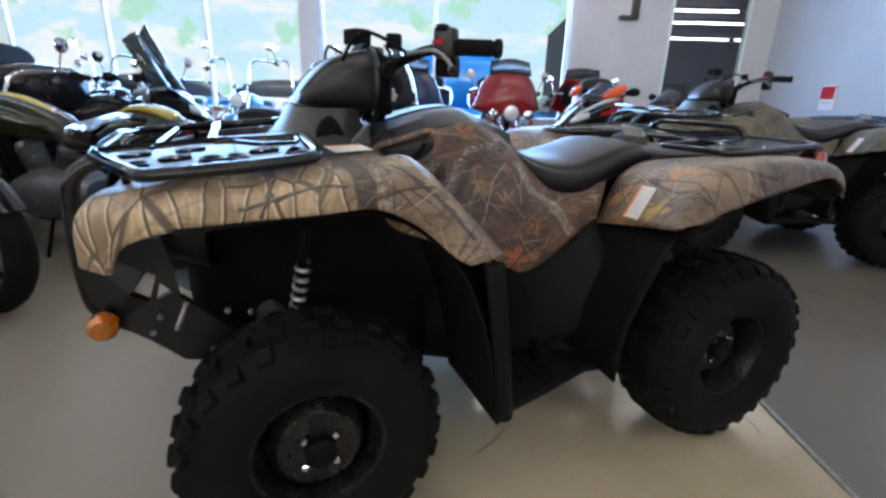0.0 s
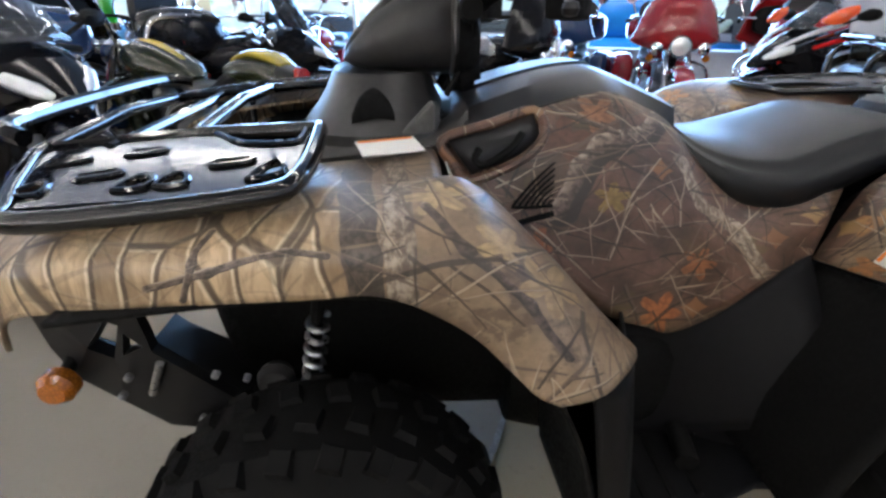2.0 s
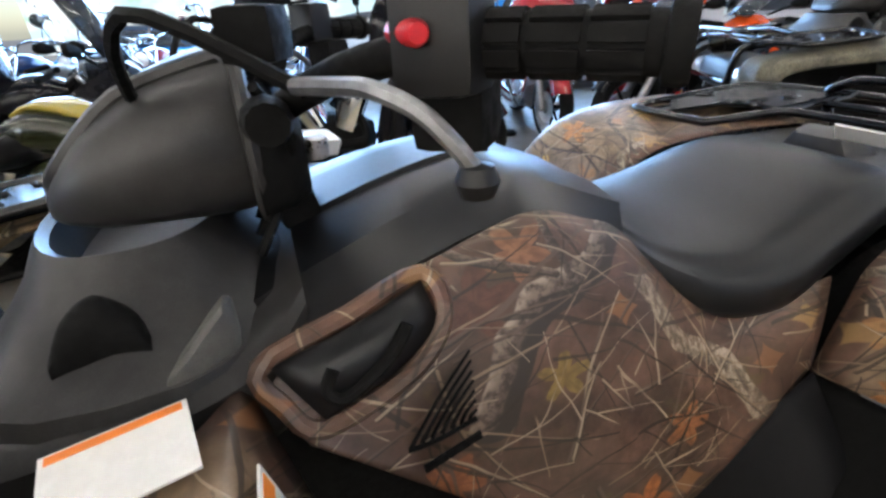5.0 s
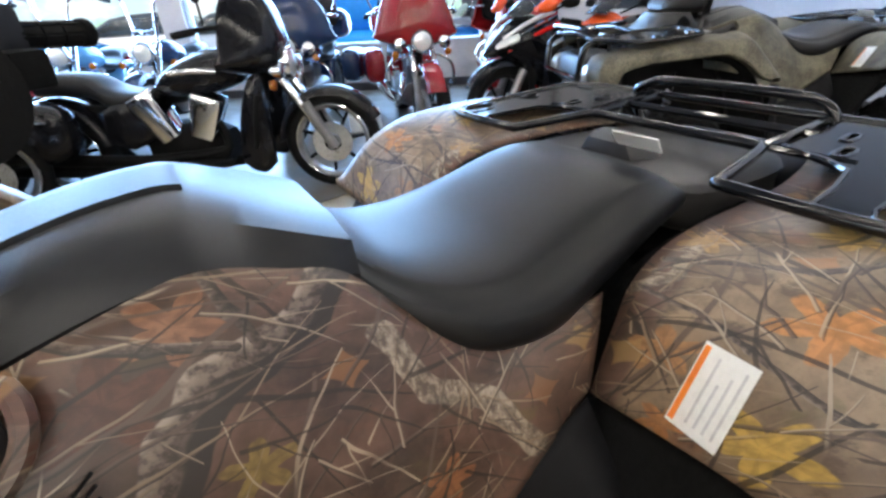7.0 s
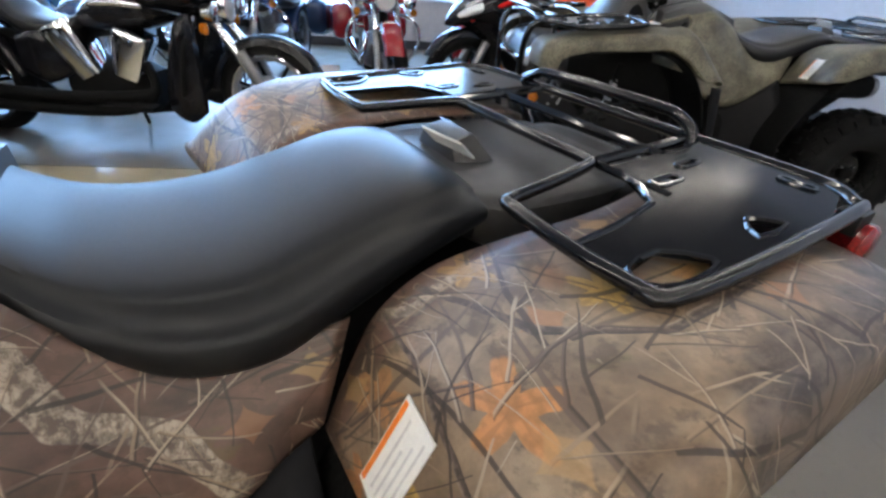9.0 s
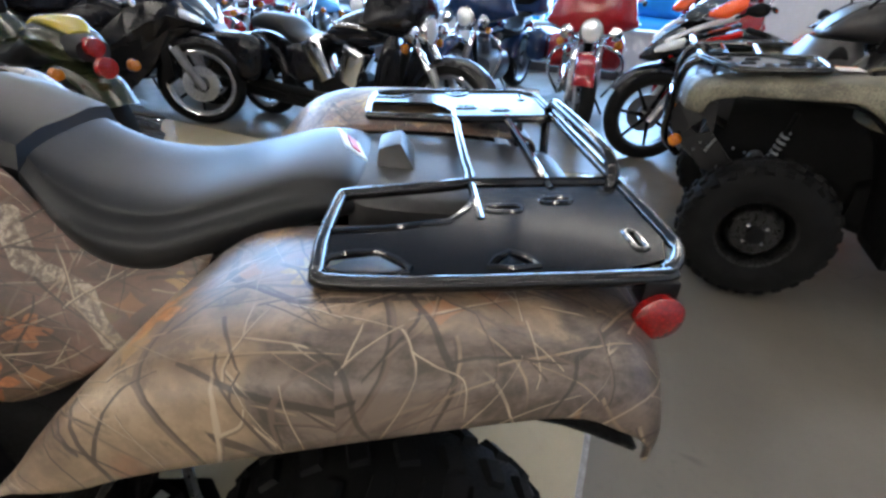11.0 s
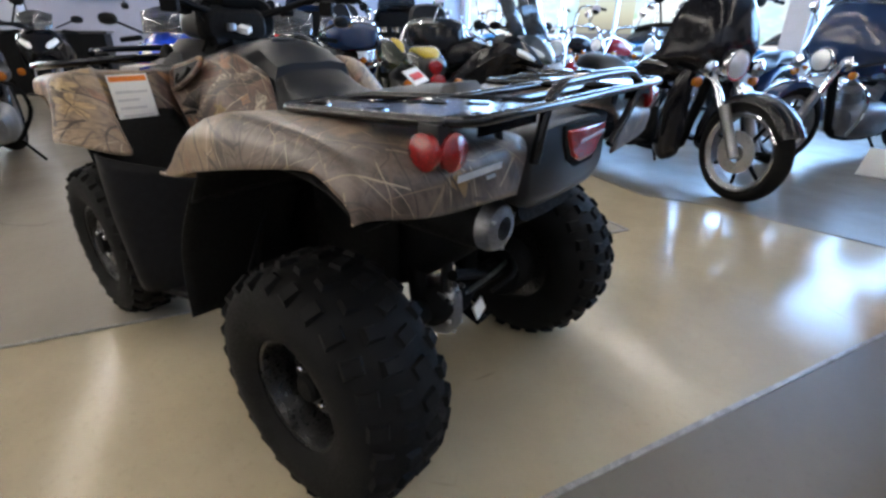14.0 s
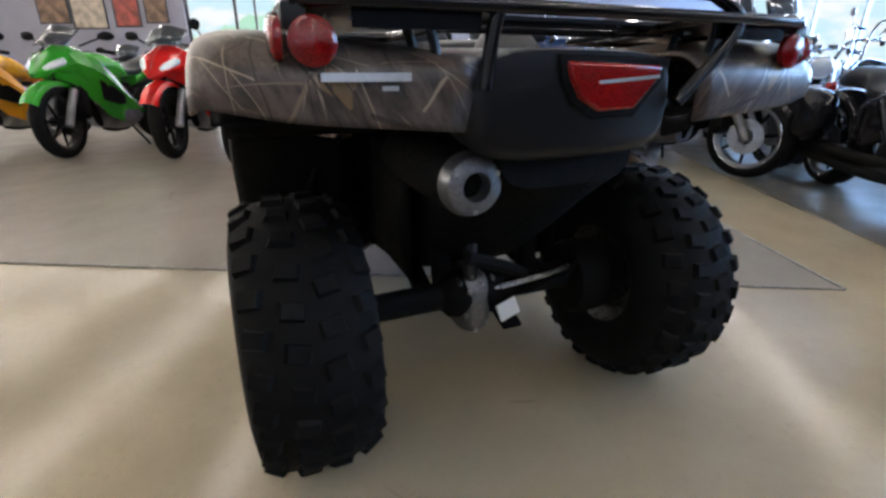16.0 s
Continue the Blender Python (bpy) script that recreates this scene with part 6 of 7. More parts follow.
        part("dash", body([(hx - 0.10, 0, hz + 0.02, hz + 0.28, 0.24), (hx - 0.05, 0, hz, hz + 0.28, 0.26), (hx + 0.0, 0, hz, hz + 0.26, 0.22)], 18, 2, 4), LINER, bike)
        thick(part("windscreen", sheet([[(hx + 0.00, -0.24, hz + 0.32), (hx + 0.06, 0, hz + 0.34), (hx + 0.00, 0.24, hz + 0.32)], [(hx - 0.08, -0.22, hz + 0.47), (hx - 0.02, 0, hz + 0.50), (hx - 0.08, 0.22, hz + 0.47)]], 4), SCREEN, bike, "smoked windscreen"), 0.004)
    if label.startswith("black bagger"):
        for x, lean, h in ((-0.10, -26, 0.30), (0.10, 20, 0.26)):
            bm = body([(0.0, 0, -0.075, 0.075, 0.07), (h * 0.7, 0, -0.095, 0.095, 0.09), (h, 0, -0.10, 0.10, 0.095), (h + 0.012, 0, -0.085, 0.085, 0.08)], 14, 2, 5)
            bmesh.ops.transform(bm, matrix=pose(x, -0.125, 0.42, 0, -90 + lean, 0), verts=bm.verts)
            part("cylinder", bm, CHROME, bike, "bright engine cylinder")
        for q in (-1, 1):
            part("lower_fairing", body([(hx - 0.20, q * 0.19, 0.24, 0.40, 0.03), (hx - 0.13, q * 0.21, 0.20, 0.62, 0.05), (hx - 0.05, q * 0.22, 0.19, 0.78, 0.055), (hx + 0.01, q * 0.20, 0.24, 0.80, 0.03)], 14, 3, 4), BLK, bike, "gloss black lower fairing")
            part("floorboard", box((0.34, 0.10, 0.03), (0.12, q * 0.26, 0.27), bevel=0.008), LINER, bike)
            part("side_cover", body([(-0.50, q * 0.14, 0.40, 0.62, 0.03), (-0.36, q * 0.16, 0.36, 0.66, 0.04), (-0.22, q * 0.14, 0.42, 0.64, 0.03)], 14, 3, 3), BLK, bike)
            part("tank_flash", body([(-0.02, q * 0.155, 0.80, 0.83, 0.012), (0.14, q * 0.172, 0.81, 0.84, 0.010), (0.28, q * 0.158, 0.80, 0.83, 0.010)], 10, 2, 2.4), CHROME, bike, "chrome tank strip")
    if label.startswith("black and white"):
        for q in (-1, 1):
            for z, x, mt in ((0.0, 0.0, WHITE), (-0.045, 0.03, CHROME), (-0.09, 0.05, RED)):
                part("stripe", tube([(fx + 0.06 - x, q * 0.10, 0.83 + z), (fx - 0.10 - x, q * 0.192, 0.93 + z), (fx - 0.30 - x, q * 0.232, 1.00 + z)], (0.010, 0.018), 8, 4), mt, bike, "slanting fairing stripe")
            part("belly_panel", body([(fx - 0.30, q * 0.20, 0.26, 0.46, 0.05), (0.05, q * 0.23, 0.22, 0.42, 0.05), (-0.20, q * 0.19, 0.22, 0.34, 0.04)], 12, 3, 3), RED, bike, "red belly panel")
            part("wing_mirror", body([(fx - 0.10, q * 0.27, 1.00, 1.03, 0.02), (fx - 0.18, q * 0.31, 0.99, 1.09, 0.045), (fx - 0.26, q * 0.33, 1.05, 1.11, 0.03)], 12, 3, 2.4), paint("orange", (0.75, 0.09, 0.015)), bike, "orange mirror")
    if bags:
        for s in (-1, 1):
            bag = part("saddlebag", body([(rx - 0.34, s * 0.27, 0.40, 0.62, 0.07), (rx - 0.28, s * 0.28, 0.34, 0.68, 0.11), (rx + 0.10, s * 0.29, 0.33, 0.70, 0.115), (rx + 0.24, s * 0.28, 0.38, 0.66, 0.09), (rx + 0.28, s * 0.27, 0.46, 0.58, 0.05)], 18, 3, 3.4), colour, bike, "hard glossy saddlebag")
            part("lid_line", tube([(rx - 0.30, s * 0.395, 0.60), (rx + 0.22, s * 0.395, 0.60)], 0.006, 6, 1), CHROME, bag)
    if trunk:
        part("trunk", body([(rx - 0.36, 0, 0.84, 1.02, 0.16), (rx - 0.28, 0, 0.80, 1.10, 0.25), (rx - 0.06, 0, 0.80, 1.12, 0.27), (rx + 0.04, 0, 0.84, 1.08, 0.22)], 20, 3, 3.4), colour, bike, "hard top case")
        part("backrest", body([(rx + 0.04, 0, 0.94, 1.22, 0.18), (rx + 0.09, 0, 0.92, 1.24, 0.20), (rx + 0.12, 0, 0.96, 1.18, 0.17)], 16, 3, 3), VINYL, bike)
        for s in (-1, 1):
            part("trunk_lamp", box((0.02, 0.14, 0.07), (rx - 0.345, s * 0.10, 0.92), bevel=0.008), RED_LENS, bike, "red lamp")
    if style == "retro":
        part("tail_cowl", body([(rx - 0.16, 0, 0.70, 0.76, 0.07), (rx - 0.10, 0, 0.68, 0.84, 0.12), (rx + 0.08, 0, 0.68, 0.88, 0.14), (rx + 0.22, 0, 0.70, 0.84, 0.13)], 18, 3, 2.6), colour, bike)
        part("stripe", body([(rx - 0.12, 0, 0.80, 0.835, 0.05), (rx - 0.05, 0, 0.84, 0.878, 0.085), (rx + 0.08, 0, 0.86, 0.90, 0.10), (rx + 0.20, 0, 0.83, 0.858, 0.08)], 16, 3, 2.6), trim, bike)
        part("tail_lamp", lathe([(0, -0.05), (0.045, -0.04), (0.05, 0), (0, 0.01)], (rx - 0.19, 0, 0.77), "x", 18), RED_LENS, bike, "red tail lamp")
    if style in ("retro", "cruiser") and not fairing:
        for s in (-1, 1):
            c = (hx + 0.01, s * 0.06, hz + 0.10)
            g = part("gauge", lathe([(0, -0.03), (0.04, -0.02), (0.045, 0.02)], c, "z", 18), CHROME, bike, "chrome dial")
            part("dial", lathe([(0.041, 0.016), (0, 0.018)], c, "z", 18), GAUGE, g)
    if sport or scoot:
        part("nose", body([(fx + 0.16, 0, 0.70, 0.735, 0.025), (fx + 0.08, 0, 0.69, 0.82, 0.10), (fx - 0.04, 0, 0.72, 0.92, 0.165), (fx - 0.18, 0, 0.76, 0.985, 0.185), (fx - 0.30, 0, 0.82, 0.97, 0.15)], 12, 2, 1.7), colour, bike, "pointed front fairing", crease=18)
        part("radiator", body([(fx - 0.16, 0, 0.36, 0.68, 0.15), (fx - 0.22, 0, 0.32, 0.70, 0.16)], 12, 1, 5), LINER, bike)
        for s in (-1, 1):
            part("headlamp", body([(fx + 0.115, s * 0.035, 0.735, 0.765, 0.022), (fx + 0.05, s * 0.085, 0.755, 0.822, 0.042), (fx - 0.04, s * 0.145, 0.80, 0.865, 0.030)], 10, 2, 1.8), CLEAR, bike, "slanting headlamp")
            lines = ((0.03, 0.80, 0.70, 0.10), (-0.10, 0.90, 0.64, 0.17), (-0.24, 0.90, 0.48, 0.205), (-0.38, 0.84, 0.34, 0.22), (-0.56, 0.70, 0.27, 0.21), (-0.74, 0.54, 0.25, 0.185), (-0.92, 0.40, 0.26, 0.15))
            g = [[(fx + x, s * y * 0.94, hi), (fx + x - 0.01, s * (y + 0.035), hi - 0.30 * (hi - lo)), (fx + x - 0.02, s * (y - 0.02), hi - 0.62 * (hi - lo)), (fx + x - 0.04, s * (y - 0.05), lo)] for x, hi, lo, y in lines]
            thick(part("side_fairing", sheet(g, 1), colour, bike, "glossy creased side fairing", smooth=False), 0.012, 0)
            part("vent", sheet([[(fx - 0.30, s * 0.236, 0.68), (fx - 0.33, s * 0.212, 0.50)], [(fx - 0.48, s * 0.246, 0.60), (fx - 0.52, s * 0.215, 0.44)], [(fx - 0.60, s * 0.240, 0.52), (fx - 0.62, s * 0.222, 0.44)]], 1), LINER, bike, "dark side vent")
            part("mirror", body([(fx - 0.28, s * 0.34, 1.02, 1.06, 0.02), (fx - 0.33, s * 0.37, 1.01, 1.09, 0.06), (fx - 0.36, s * 0.38, 1.02, 1.08, 0.05)], 12, 2, 2.4), LINER, bike, "black mirror")
            part("mirror_stalk", tube([(fx - 0.24, s * 0.16, 0.96), (fx - 0.32, s * 0.34, 1.04)], 0.009, 6, 1), LINER, bike)
            part("grip", tube([(hx - 0.10, s * 0.20, 0.93), (hx - 0.16, s * 0.34, 0.91)], 0.018, 8, 1), RUBBER, bike)
        thick(part("windscreen", sheet([[(fx - 0.10, -0.15, 0.96), (fx - 0.04, 0, 0.97), (fx - 0.10, 0.15, 0.96)], [(fx - 0.30, -0.16, 1.10 + 0.25 * scoot), (fx - 0.25, 0, 1.14 + 0.3 * scoot), (fx - 0.30, 0.16, 1.10 + 0.25 * scoot)]], 4), SCREEN, bike, "smoked windscreen"), 0.004)
        part("tank", body([(hx - 0.06, 0, 0.74, 0.88, 0.12), (hx - 0.20, 0, 0.68, 0.93, 0.17), (-0.02, 0, 0.66, 0.88, 0.17), (-0.18, 0, 0.66, 0.78, 0.12)], 18, 3, 2.5), colour, bike, "glossy fuel tank")
        part("seat", body([(-0.14, 0, 0.70, 0.78, 0.11), (-0.30, 0, 0.70, 0.78, 0.14), (-0.48, 0, 0.74, 0.84, 0.13), (-0.70, 0, 0.82, 0.91, 0.10)], 16, 3, 2.8), VINYL, bike, "black saddle")
        part("tail", body([(-0.30, 0, 0.60, 0.72, 0.12), (-0.50, 0, 0.66, 0.80, 0.13), (rx - 0.05, 0, 0.76, 0.88, 0.10), (rx - 0.22, 0, 0.82, 0.88, 0.04)], 16, 3, 2.4), colour, bike, "upswept tail")
        part("tail_lamp", box((0.03, 0.10, 0.03), (rx - 0.215, 0, 0.845), bevel=0.008), RED_LENS, bike, "red tail lamp")
        part("front_fender", arch(fr + 0.025, 0.075, 150, 30, (fx, fr)), colour, bike)
        part("exhaust", tube([(0.0, -0.10, 0.26), (-0.3, -0.16, 0.28), (rx - 0.05, -0.20, 0.44)], (0.03, 0.055), 10, 3), CASTING, bike, "alloy silencer")
    if style != "sport" and not scoot:
        for s in (-1, 1):
            st = part("mirror_stalk", tube([(hx - 0.18, s * 0.36, hb), (hx - 0.16, s * 0.42, hb + 0.14)], 0.007, 6, 1), bars, bike)
            part("mirror", lathe([(0, -0.012), (0.045, -0.008), (0.05, 0.006), (0, 0.008)], (hx - 0.16, s * 0.43, hb + 0.17), "x", 16), LINER if bars is LINER else CHROME, st, "round mirror")
    part("side_stand", tube([(-0.05, 0.12, 0.24), (-0.10, 0.26, 0.01)], 0.012, 6, 1), LINER, bike)
    return bike


BLK = paint("black", (0.008, 0.008, 0.010))
NAVY = paint("navy", (0.012, 0.03, 0.085))
MAROON = paint("maroon", (0.26, 0.012, 0.016))
OLIVE = paint("olive", (0.020, 0.023, 0.009))
YELLOW = paint("yellow", (0.36, 0.27, 0.03))
RED = paint("red", (0.62, 0.012, 0.010))
GREEN = paint("green", (0.03, 0.30, 0.02))
AMBER = paint("amber", (0.70, 0.28, 0.01))
BLUE = paint("blue", (0.015, 0.06, 0.55))
SILVER = paint("silver", (0.42, 0.45, 0.50), 0.3)
TEAL = paint("pale_blue", (0.10, 0.28, 0.46))
WHITE = paint("white", (0.75, 0.75, 0.76))

motorcycle(at(-1.36, 3.0, 0, -4), "black bagger motorcycle with hard saddlebags and fairing", "cruiser", BLK, BLK, 1.82, 0, True, False, True, engine=LINER, bars=LINER)
motorcycle(at(0.20, 4.85, 0, -80), "maroon touring motorcycle with chrome front lamps", "cruiser", MAROON, CHROME, 1.62, 12, True, True, True)
motorcycle(at(-0.90, 5.05, 0, -96), "dark blue touring motorcycle with top case", "cruiser", NAVY, CHROME, 1.62, -8, True, True, True)
motorcycle(at(1.35, 5.4, 0, 88), "red and black touring motorcycle with red lamps", "cruiser", MAROON, BLK, 1.62, 0, True, True, True)
motorcycle(at(1.66, 4.02, 0, 205) @ Matrix.Scale(1.03, 4), "black and white sport touring motorcycle with orange trim", "sport", BLK, WHITE, 1.45, 0)
motorcycle(at(2.55, 4.55, 0, 200), "orange sport motorcycle beside the wall", "sport", paint("orange", (0.75, 0.09, 0.015)), BLK, 1.42, 0)
motorcycle(at(-2.75, 1.30, 0, 176), "olive retro motorcycle with yellow striped tail", "retro", OLIVE, YELLOW, 1.5, 0, bars=CHROME)
motorcycle(pose(-1.75, 3.05, 0, 0, 0, 12), "black maxi scooter with a tall dark screen", "scooter", BLK, SILVER, 1.5, 0)
motorcycle(pose(-2.75, 3.45, 0, 0, 0, 150), "black touring motorcycle with top case", "cruiser", BLK, CHROME, 1.62, 0, True, True, True, bars=LINER)
motorcycle(pose(-3.45, 2.75, 0, 0, 0, 160), "dark blue touring motorcycle with hard cases", "cruiser", NAVY, CHROME, 1.62, 0, True, True, True, bars=LINER)
motorcycle(at(-3.05, 0.40, 0, -8), "black sport motorcycle with grey panels", "sport", BLK, SILVER, 1.45, 0)
motorcycle(at(-3.2, -0.55, 0, 0), "bright blue sport motorcycle with smoked screen", "sport", BLUE, BLK, 1.42, 0)
motorcycle(pose(-3.50, -0.28, 0, 0, 0, -18) @ Matrix.Scale(0.95, 4), "black naked motorcycle with blue fork", "retro", BLK, BLUE, 1.45, 0, bars=LINER)
motorcycle(pose(-4.31, -0.81, 0, 0, 0, -22) @ Matrix.Scale(1.04, 4), "red sport motorcycle with black seat", "sport", RED, BLK, 1.42, 8)
motorcycle(pose(-4.69, -1.72, 0, 0, 0, -25) @ Matrix.Scale(1.04, 4), "green sport motorcycle with black seat", "sport", GREEN, BLK, 1.42, 8)
motorcycle(pose(-5.2, -2.72, 0, 0, 0, -25) @ Matrix.Scale(1.04, 4), "amber yellow sport motorcycle", "sport", AMBER, BLK, 1.42, 8)
motorcycle(at(-3.75, 2.85, 0, 10), "grey maxi scooter with tall windscreen", "scooter", paint("graphite", (0.06, 0.07, 0.08), 0.3), SILVER, 1.5, 0)
motorcycle(at(-3.9, 3.75, 0, -30), "silver touring motorcycle with pale blue panniers", "cruiser", SILVER, TEAL, 1.6, 0, True, False, False)
for i, (u, col, tr, tl) in enumerate(((-2.45, NAVY, CHROME, True), (-3.4, TEAL, CHROME, True), (-4.4, MAROON, CHROME, False), (-5.3, BLK, CHROME, True), (-6.2, NAVY, SILVER, False), (-7.2, BLK, CHROME, False), (-8.2, TEAL, CHROME, True), (-9.2, MAROON, SILVER, False), (-10.3, SILVER, BLK, False))):
    motorcycle(at(u, 5.35 + 0.1 * (i % 2), 0, -88 + 7 * (i % 3)), ("blue cruiser" if col in (NAVY, TEAL) else "maroon cruiser" if col is MAROON else "black cruiser" if col is BLK else "silver cruiser") + " motorcycle by the shop window", "cruiser", col, tr, 1.62, -10 + 9 * (i % 3), tall=tl, group="cruisers along the window")
for i, (u, v, col, tr) in enumerate(((-5.3, 1.0, SILVER, BLK), (-5.4, 2.2, BLK, YELLOW), (-5.6, 3.5, NAVY, BLK), (-6.6, 0.0, GREEN, BLK), (-6.9, 1.4, BLK, SILVER), (-7.2, 2.8, TEAL, WHITE), (-8.6, 0.8, BLK, RED), (-8.8, 2.4, SILVER, BLK))):
    motorcycle(at(u, v, 0, 178 - 9 * (i % 3)), ("dark" if col in (BLK, NAVY) else "bright") + " retro motorcycle in the far rows", "retro", col, tr, 1.5, 0, group="far rows of motorcycles")
for i, (u, v, col) in enumerate(((-6.2, -2.2, BLK), (-6.1, -3.3, WHITE), (-6.3, -4.5, RED), (-6.5, -5.6, BLK))):
    motorcycle(at(u, v, 0, 8 + 5 * i), ("black" if col is BLK else "white" if col is WHITE else "red") + " sport motorcycle in the far row", "sport", col, BLK, 1.42, 0, group="far rows of motorcycles")

# ---- small things ----
sign = thing("floor_sign", "white paper sign propped up on the floor", "sign", m=at(-0.33, 4.62, 0.004, 12))
part("sheet", box((0.32, 0.25, 0.010), (0, 0.02, 0.10), (50, 0, 0), bevel=0.003), PAPER, sign, smooth=False)
part("prop", box((0.20, 0.16, 0.008), (0, 0.13, 0.075), (-62, 0, 0), bevel=0.002), PAPER, sign, smooth=False)
puck = thing("rubber_puck", "small black rubber floor stop", "floor stop", m=at(-0.05, 4.35, 0.004))
part("disc", lathe([(0.0, 0.0), (0.075, 0.0), (0.08, 0.02), (0.06, 0.045), (0, 0.05)], (0, 0, 0), "z", 20), LINER, puck)
notice = thing("wall_notice", "red and white notice box on the white wall", "notice", m=at(RIGHT_U - 0.02, 5.55, 1.12))
part("panel", box((0.03, 0.26, 0.30), (0, 0, 0), bevel=0.006), PAPER, notice, smooth=False)
part("band", box((0.006, 0.24, 0.15), (-0.018, 0, 0.06)), RED_PLASTIC, notice, "red printed band", smooth=False)
part("print_line", box((0.006, 0.18, 0.025), (-0.018, 0, -0.06)), PRINT, notice, smooth=False)
bracket = thing("wall_bracket", "grey metal bracket high on the wall", "bracket", m=at(2.35, WALL_V - 0.07, 2.45))
part("arm", box((0.10, 0.12, 0.45), (0, 0, 0), bevel=0.01), GREY, bracket)
part("foot", box((0.28, 0.14, 0.05), (-0.09, 0, -0.23), bevel=0.01), GREY, bracket)
bottle = thing("plastic_tube", "green plastic tube with pale blue cap", "tube", m=at(-5.0, 2.6, 0.0))
part("stand", tube([(0, 0, 0), (0, 0, 1.0)], 0.03, 10, 1), LINER, bottle)
part("body", lathe([(0.06, 1.0), (0.065, 1.05), (0.065, 1.36), (0.05, 1.38)], (0, 0, 0), "z", 20), GREEN, bottle, "green plastic")
part("cap", lathe([(0.068, 1.36), (0.068, 1.43), (0.05, 1.45), (0, 1.45)], (0, 0, 0), "z", 20), TEAL, bottle, "pale blue cap")

# ---- along the far wall ----
counter = thing("counter", "long dark counter near the far windows", "counter", m=at(-8.6, -3.2, 0.004))
part("body", box((0.6, 2.4, 0.86), (0, 0, 0.43), bevel=0.01), LINER, counter, "dark counter body", smooth=False)
part("top", box((0.66, 2.5, 0.04), (0, 0, 0.88), bevel=0.008), GREY, counter, smooth=False)
carton = thing("display_box", "pale blue display box on the wall", "box", m=at(LEFT_U + 0.09, -2.9, 1.8))
part("panel", box((0.14, 1.0, 0.55), (0, 0, 0), bevel=0.01), TEAL, carton, smooth=False)
part("print_line", box((0.006, 0.7, 0.06), (0.073, 0, 0.1)), PAPER, carton, smooth=False)
wall_sign = thing("wall_sign", "thin dark outline sign on the lavender wall", "sign", m=at(LEFT_U + 0.02, 1.85, 1.95))
for k, (dz, w) in enumerate(((0.28, 0.9), (0.14, 1.3), (0.0, 1.1), (-0.14, 1.35), (-0.26, 0.8))):
    part("print_line", tube([(0, -w / 2, dz), (0, -w / 6, dz + 0.035), (0, w / 6, dz - 0.02), (0, w / 2, dz + 0.03)], 0.012, 6, 4), GREY, wall_sign)
POSTER = [plain("poster_brown", (0.22, 0.13, 0.08), 0.5, vary=0.6, scale=4), plain("poster_cream", (0.50, 0.42, 0.32), 0.5, vary=0.4, scale=5), plain("poster_red", (0.35, 0.06, 0.04), 0.5, vary=0.6, scale=4)]
for k, (v, w, h) in enumerate(((-13.7, 1.0, 0.8), (-12.5, 1.1, 1.1), (-11.2, 0.8, 1.0), (-10.2, 0.7, 0.8))):
    poster = thing("poster", ("brown", "cream", "red", "brown")[k] + " framed poster hung on the wall", "poster", "posters on the wall", at(LEFT_U + 0.02, v, 2.45))
    part("print", box((0.01, w, h), (0.012, 0, 0)), POSTER[k % 3], poster, smooth=False)
    for dy, dz, a, b in ((0, h / 2, w + 0.06, 0.04), (0, -h / 2, w + 0.06, 0.04), (w / 2, 0, 0.04, h), (-w / 2, 0, 0.04, h)):
        part("frame_bar", box((0.03, a, b), (0.015, dy, dz)), DARK_FRAME, poster, smooth=False)
column = link("column", box((0.34, 0.34, CEIL), (0, 0, CEIL / 2), bevel=0.01), WALL, smooth=False)
column.matrix_world = at(-9.2, -3.35)
fixed(column, "white painted column")

# ---- outside: pale cars and a backdrop made to glow like daylight ----
BACKDROP, _t, _b = nodes_of("daylight_glow")
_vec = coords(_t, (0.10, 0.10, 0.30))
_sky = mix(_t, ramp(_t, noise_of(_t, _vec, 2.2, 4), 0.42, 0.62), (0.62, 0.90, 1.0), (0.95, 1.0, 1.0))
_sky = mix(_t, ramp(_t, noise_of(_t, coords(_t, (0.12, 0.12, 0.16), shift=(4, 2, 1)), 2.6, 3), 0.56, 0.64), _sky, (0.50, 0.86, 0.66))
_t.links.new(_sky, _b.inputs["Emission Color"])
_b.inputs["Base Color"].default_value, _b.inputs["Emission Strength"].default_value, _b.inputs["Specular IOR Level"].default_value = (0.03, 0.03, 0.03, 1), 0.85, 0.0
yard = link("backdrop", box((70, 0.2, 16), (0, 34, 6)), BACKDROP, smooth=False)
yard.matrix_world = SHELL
tagged(yard, "glowing backdrop for the burnt-out daylight beyond the street", kind="structure")
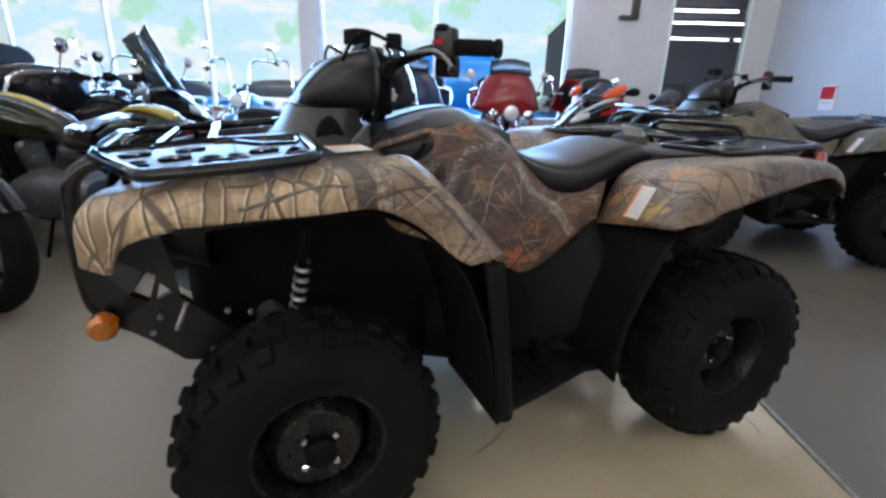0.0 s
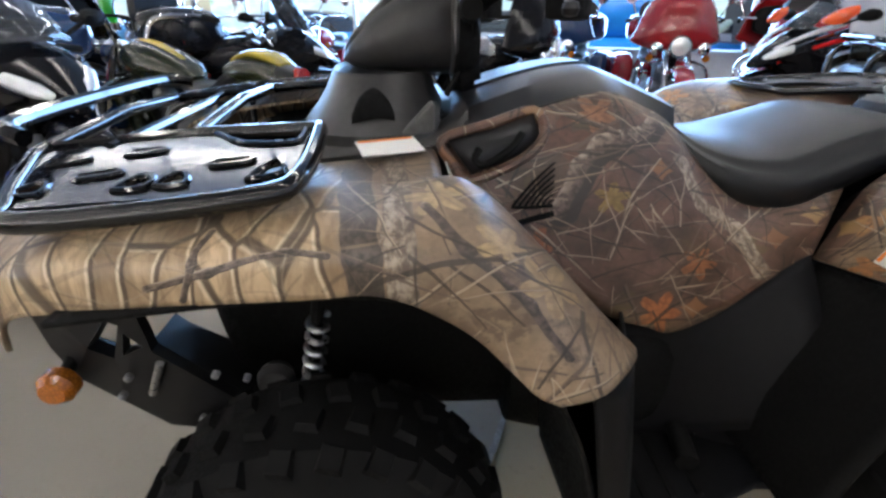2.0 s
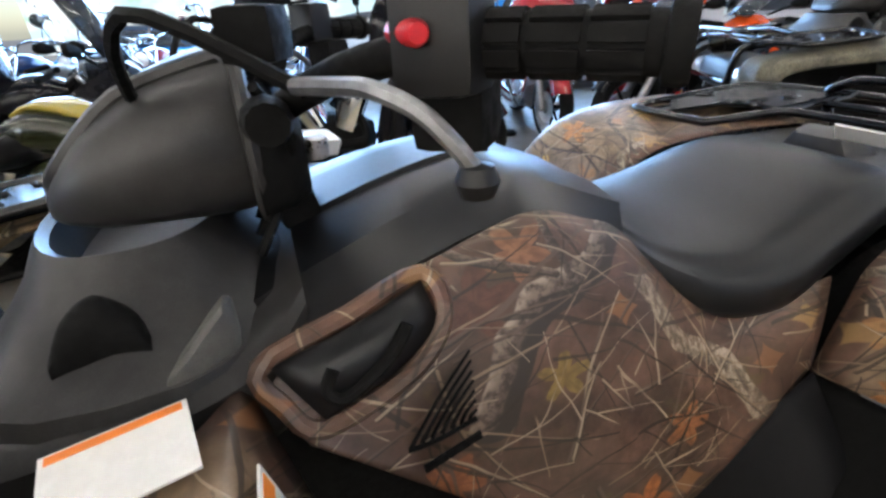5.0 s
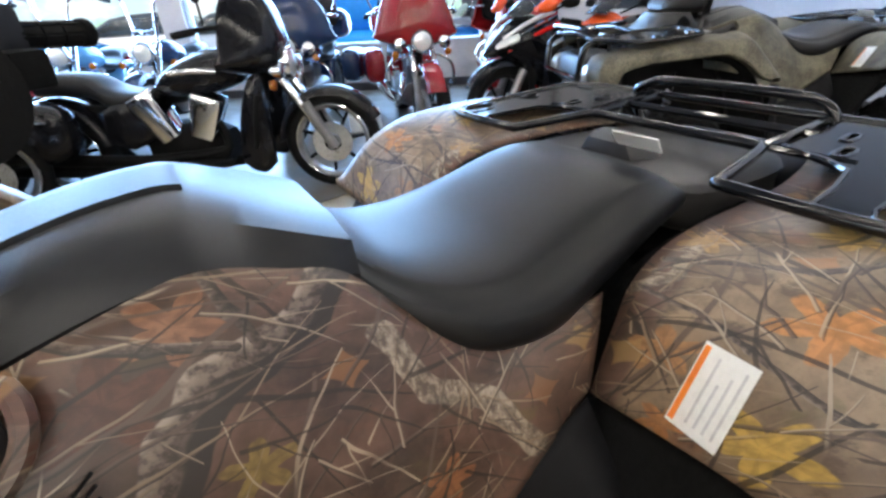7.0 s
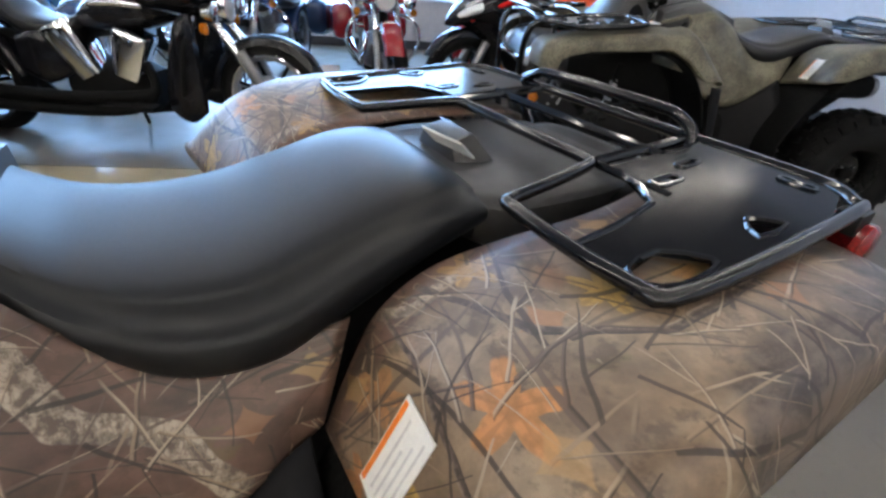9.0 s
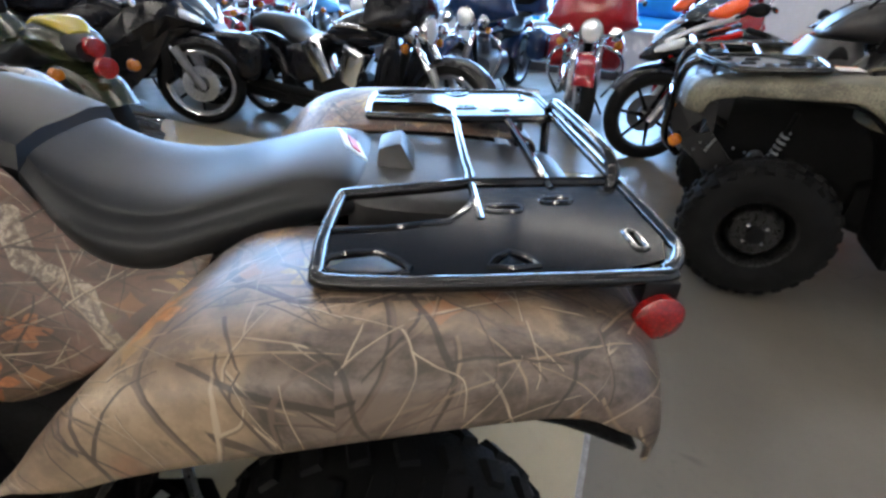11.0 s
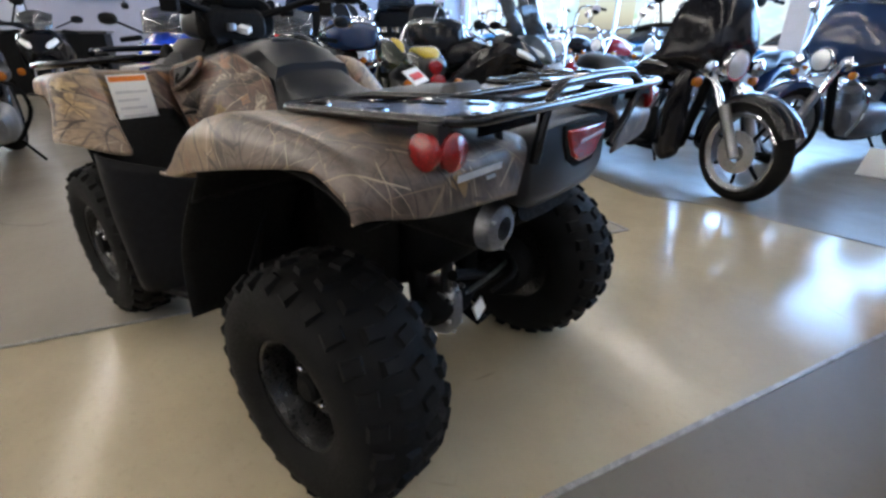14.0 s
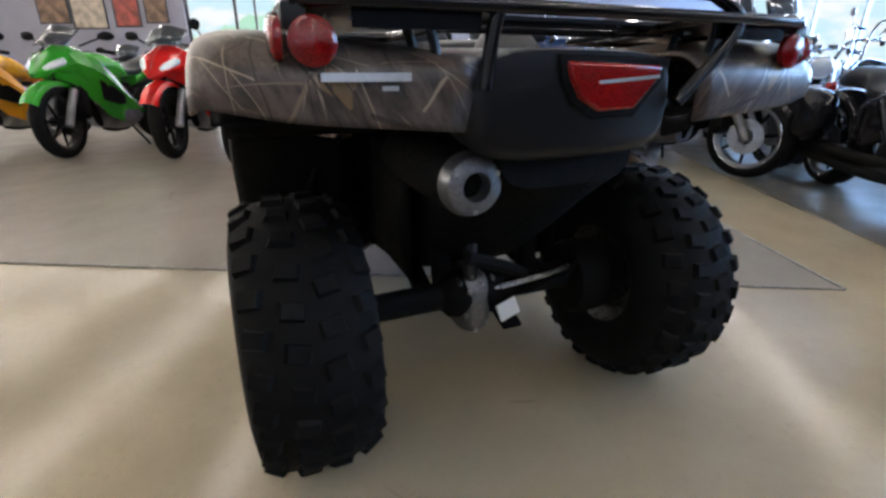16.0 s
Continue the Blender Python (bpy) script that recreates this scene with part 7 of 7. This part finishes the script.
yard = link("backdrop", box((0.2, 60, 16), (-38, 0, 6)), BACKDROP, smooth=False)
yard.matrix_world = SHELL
tagged(yard, "glowing backdrop for the burnt-out daylight beyond the street", kind="structure")
CARS = [paint("car_blue", (0.02, 0.22, 0.62)), paint("car_white", (0.8, 0.82, 0.84)), paint("car_grey", (0.35, 0.42, 0.5))]


def car(m, label, mat, van=False):
    ob = thing("car", label, "car", "cars outside the windows", m)
    h = 2.05 if van else 1.45
    part("body", body([(-2.2, 0, 0.35, 0.75, 0.72), (-2.05, 0, 0.28, 0.95, 0.86), (0.0, 0, 0.26, 0.98, 0.9), (1.9, 0, 0.28, 0.9, 0.86), (2.15, 0, 0.35, 0.7, 0.72)], 20, 3, 4.5), mat, ob, "glossy car body")
    part("cabin", body([(-1.9 if van else -1.6, 0, 0.9, 0.95, 0.70), (-1.8 if van else -1.0, 0, 0.9, h - 0.06, 0.72), (0.5, 0, 0.9, h, 0.72), (1.3, 0, 0.9, 1.0, 0.74)], 18, 3, 4), mat if van else SCREEN, ob)
    for x in (-1.35, 1.35):
        for y in (-0.8, 0.8):
            wh = part("wheel", lathe([(0.0, -0.1), (0.30, -0.1), (0.33, -0.05), (0.33, 0.05), (0.30, 0.1), (0, 0.1)], (x, y, 0.33), "y", 24), RUBBER, ob)
            part("rim", lathe([(0, -0.108), (0.19, -0.108), (0.21, -0.1)] if y < 0 else [(0, 0.108), (0.19, 0.108), (0.21, 0.1)], (x, y, 0.33), "y", 20), CASTING, wh)
    return ob


car(at(-0.3, 10.6, -0.25, 0), "bright blue van parked outside the window", CARS[0], True)
car(at(-6.5, 14.5, -0.25, 4), "white car parked outside the window", CARS[1])
car(at(-11.5, 15.0, -0.25, -3), "grey-blue car parked outside the window", CARS[2])
car(at(-3.4, 13.0, -0.25, 2), "silver-grey car parked outside the window", CARS[2])
car(at(-9.2, 11.6, -0.25, 176), "bright blue car parked outside the window", CARS[0])
car(at(3.4, 16.0, -0.25, 8), "white car parked outside the window", CARS[1])
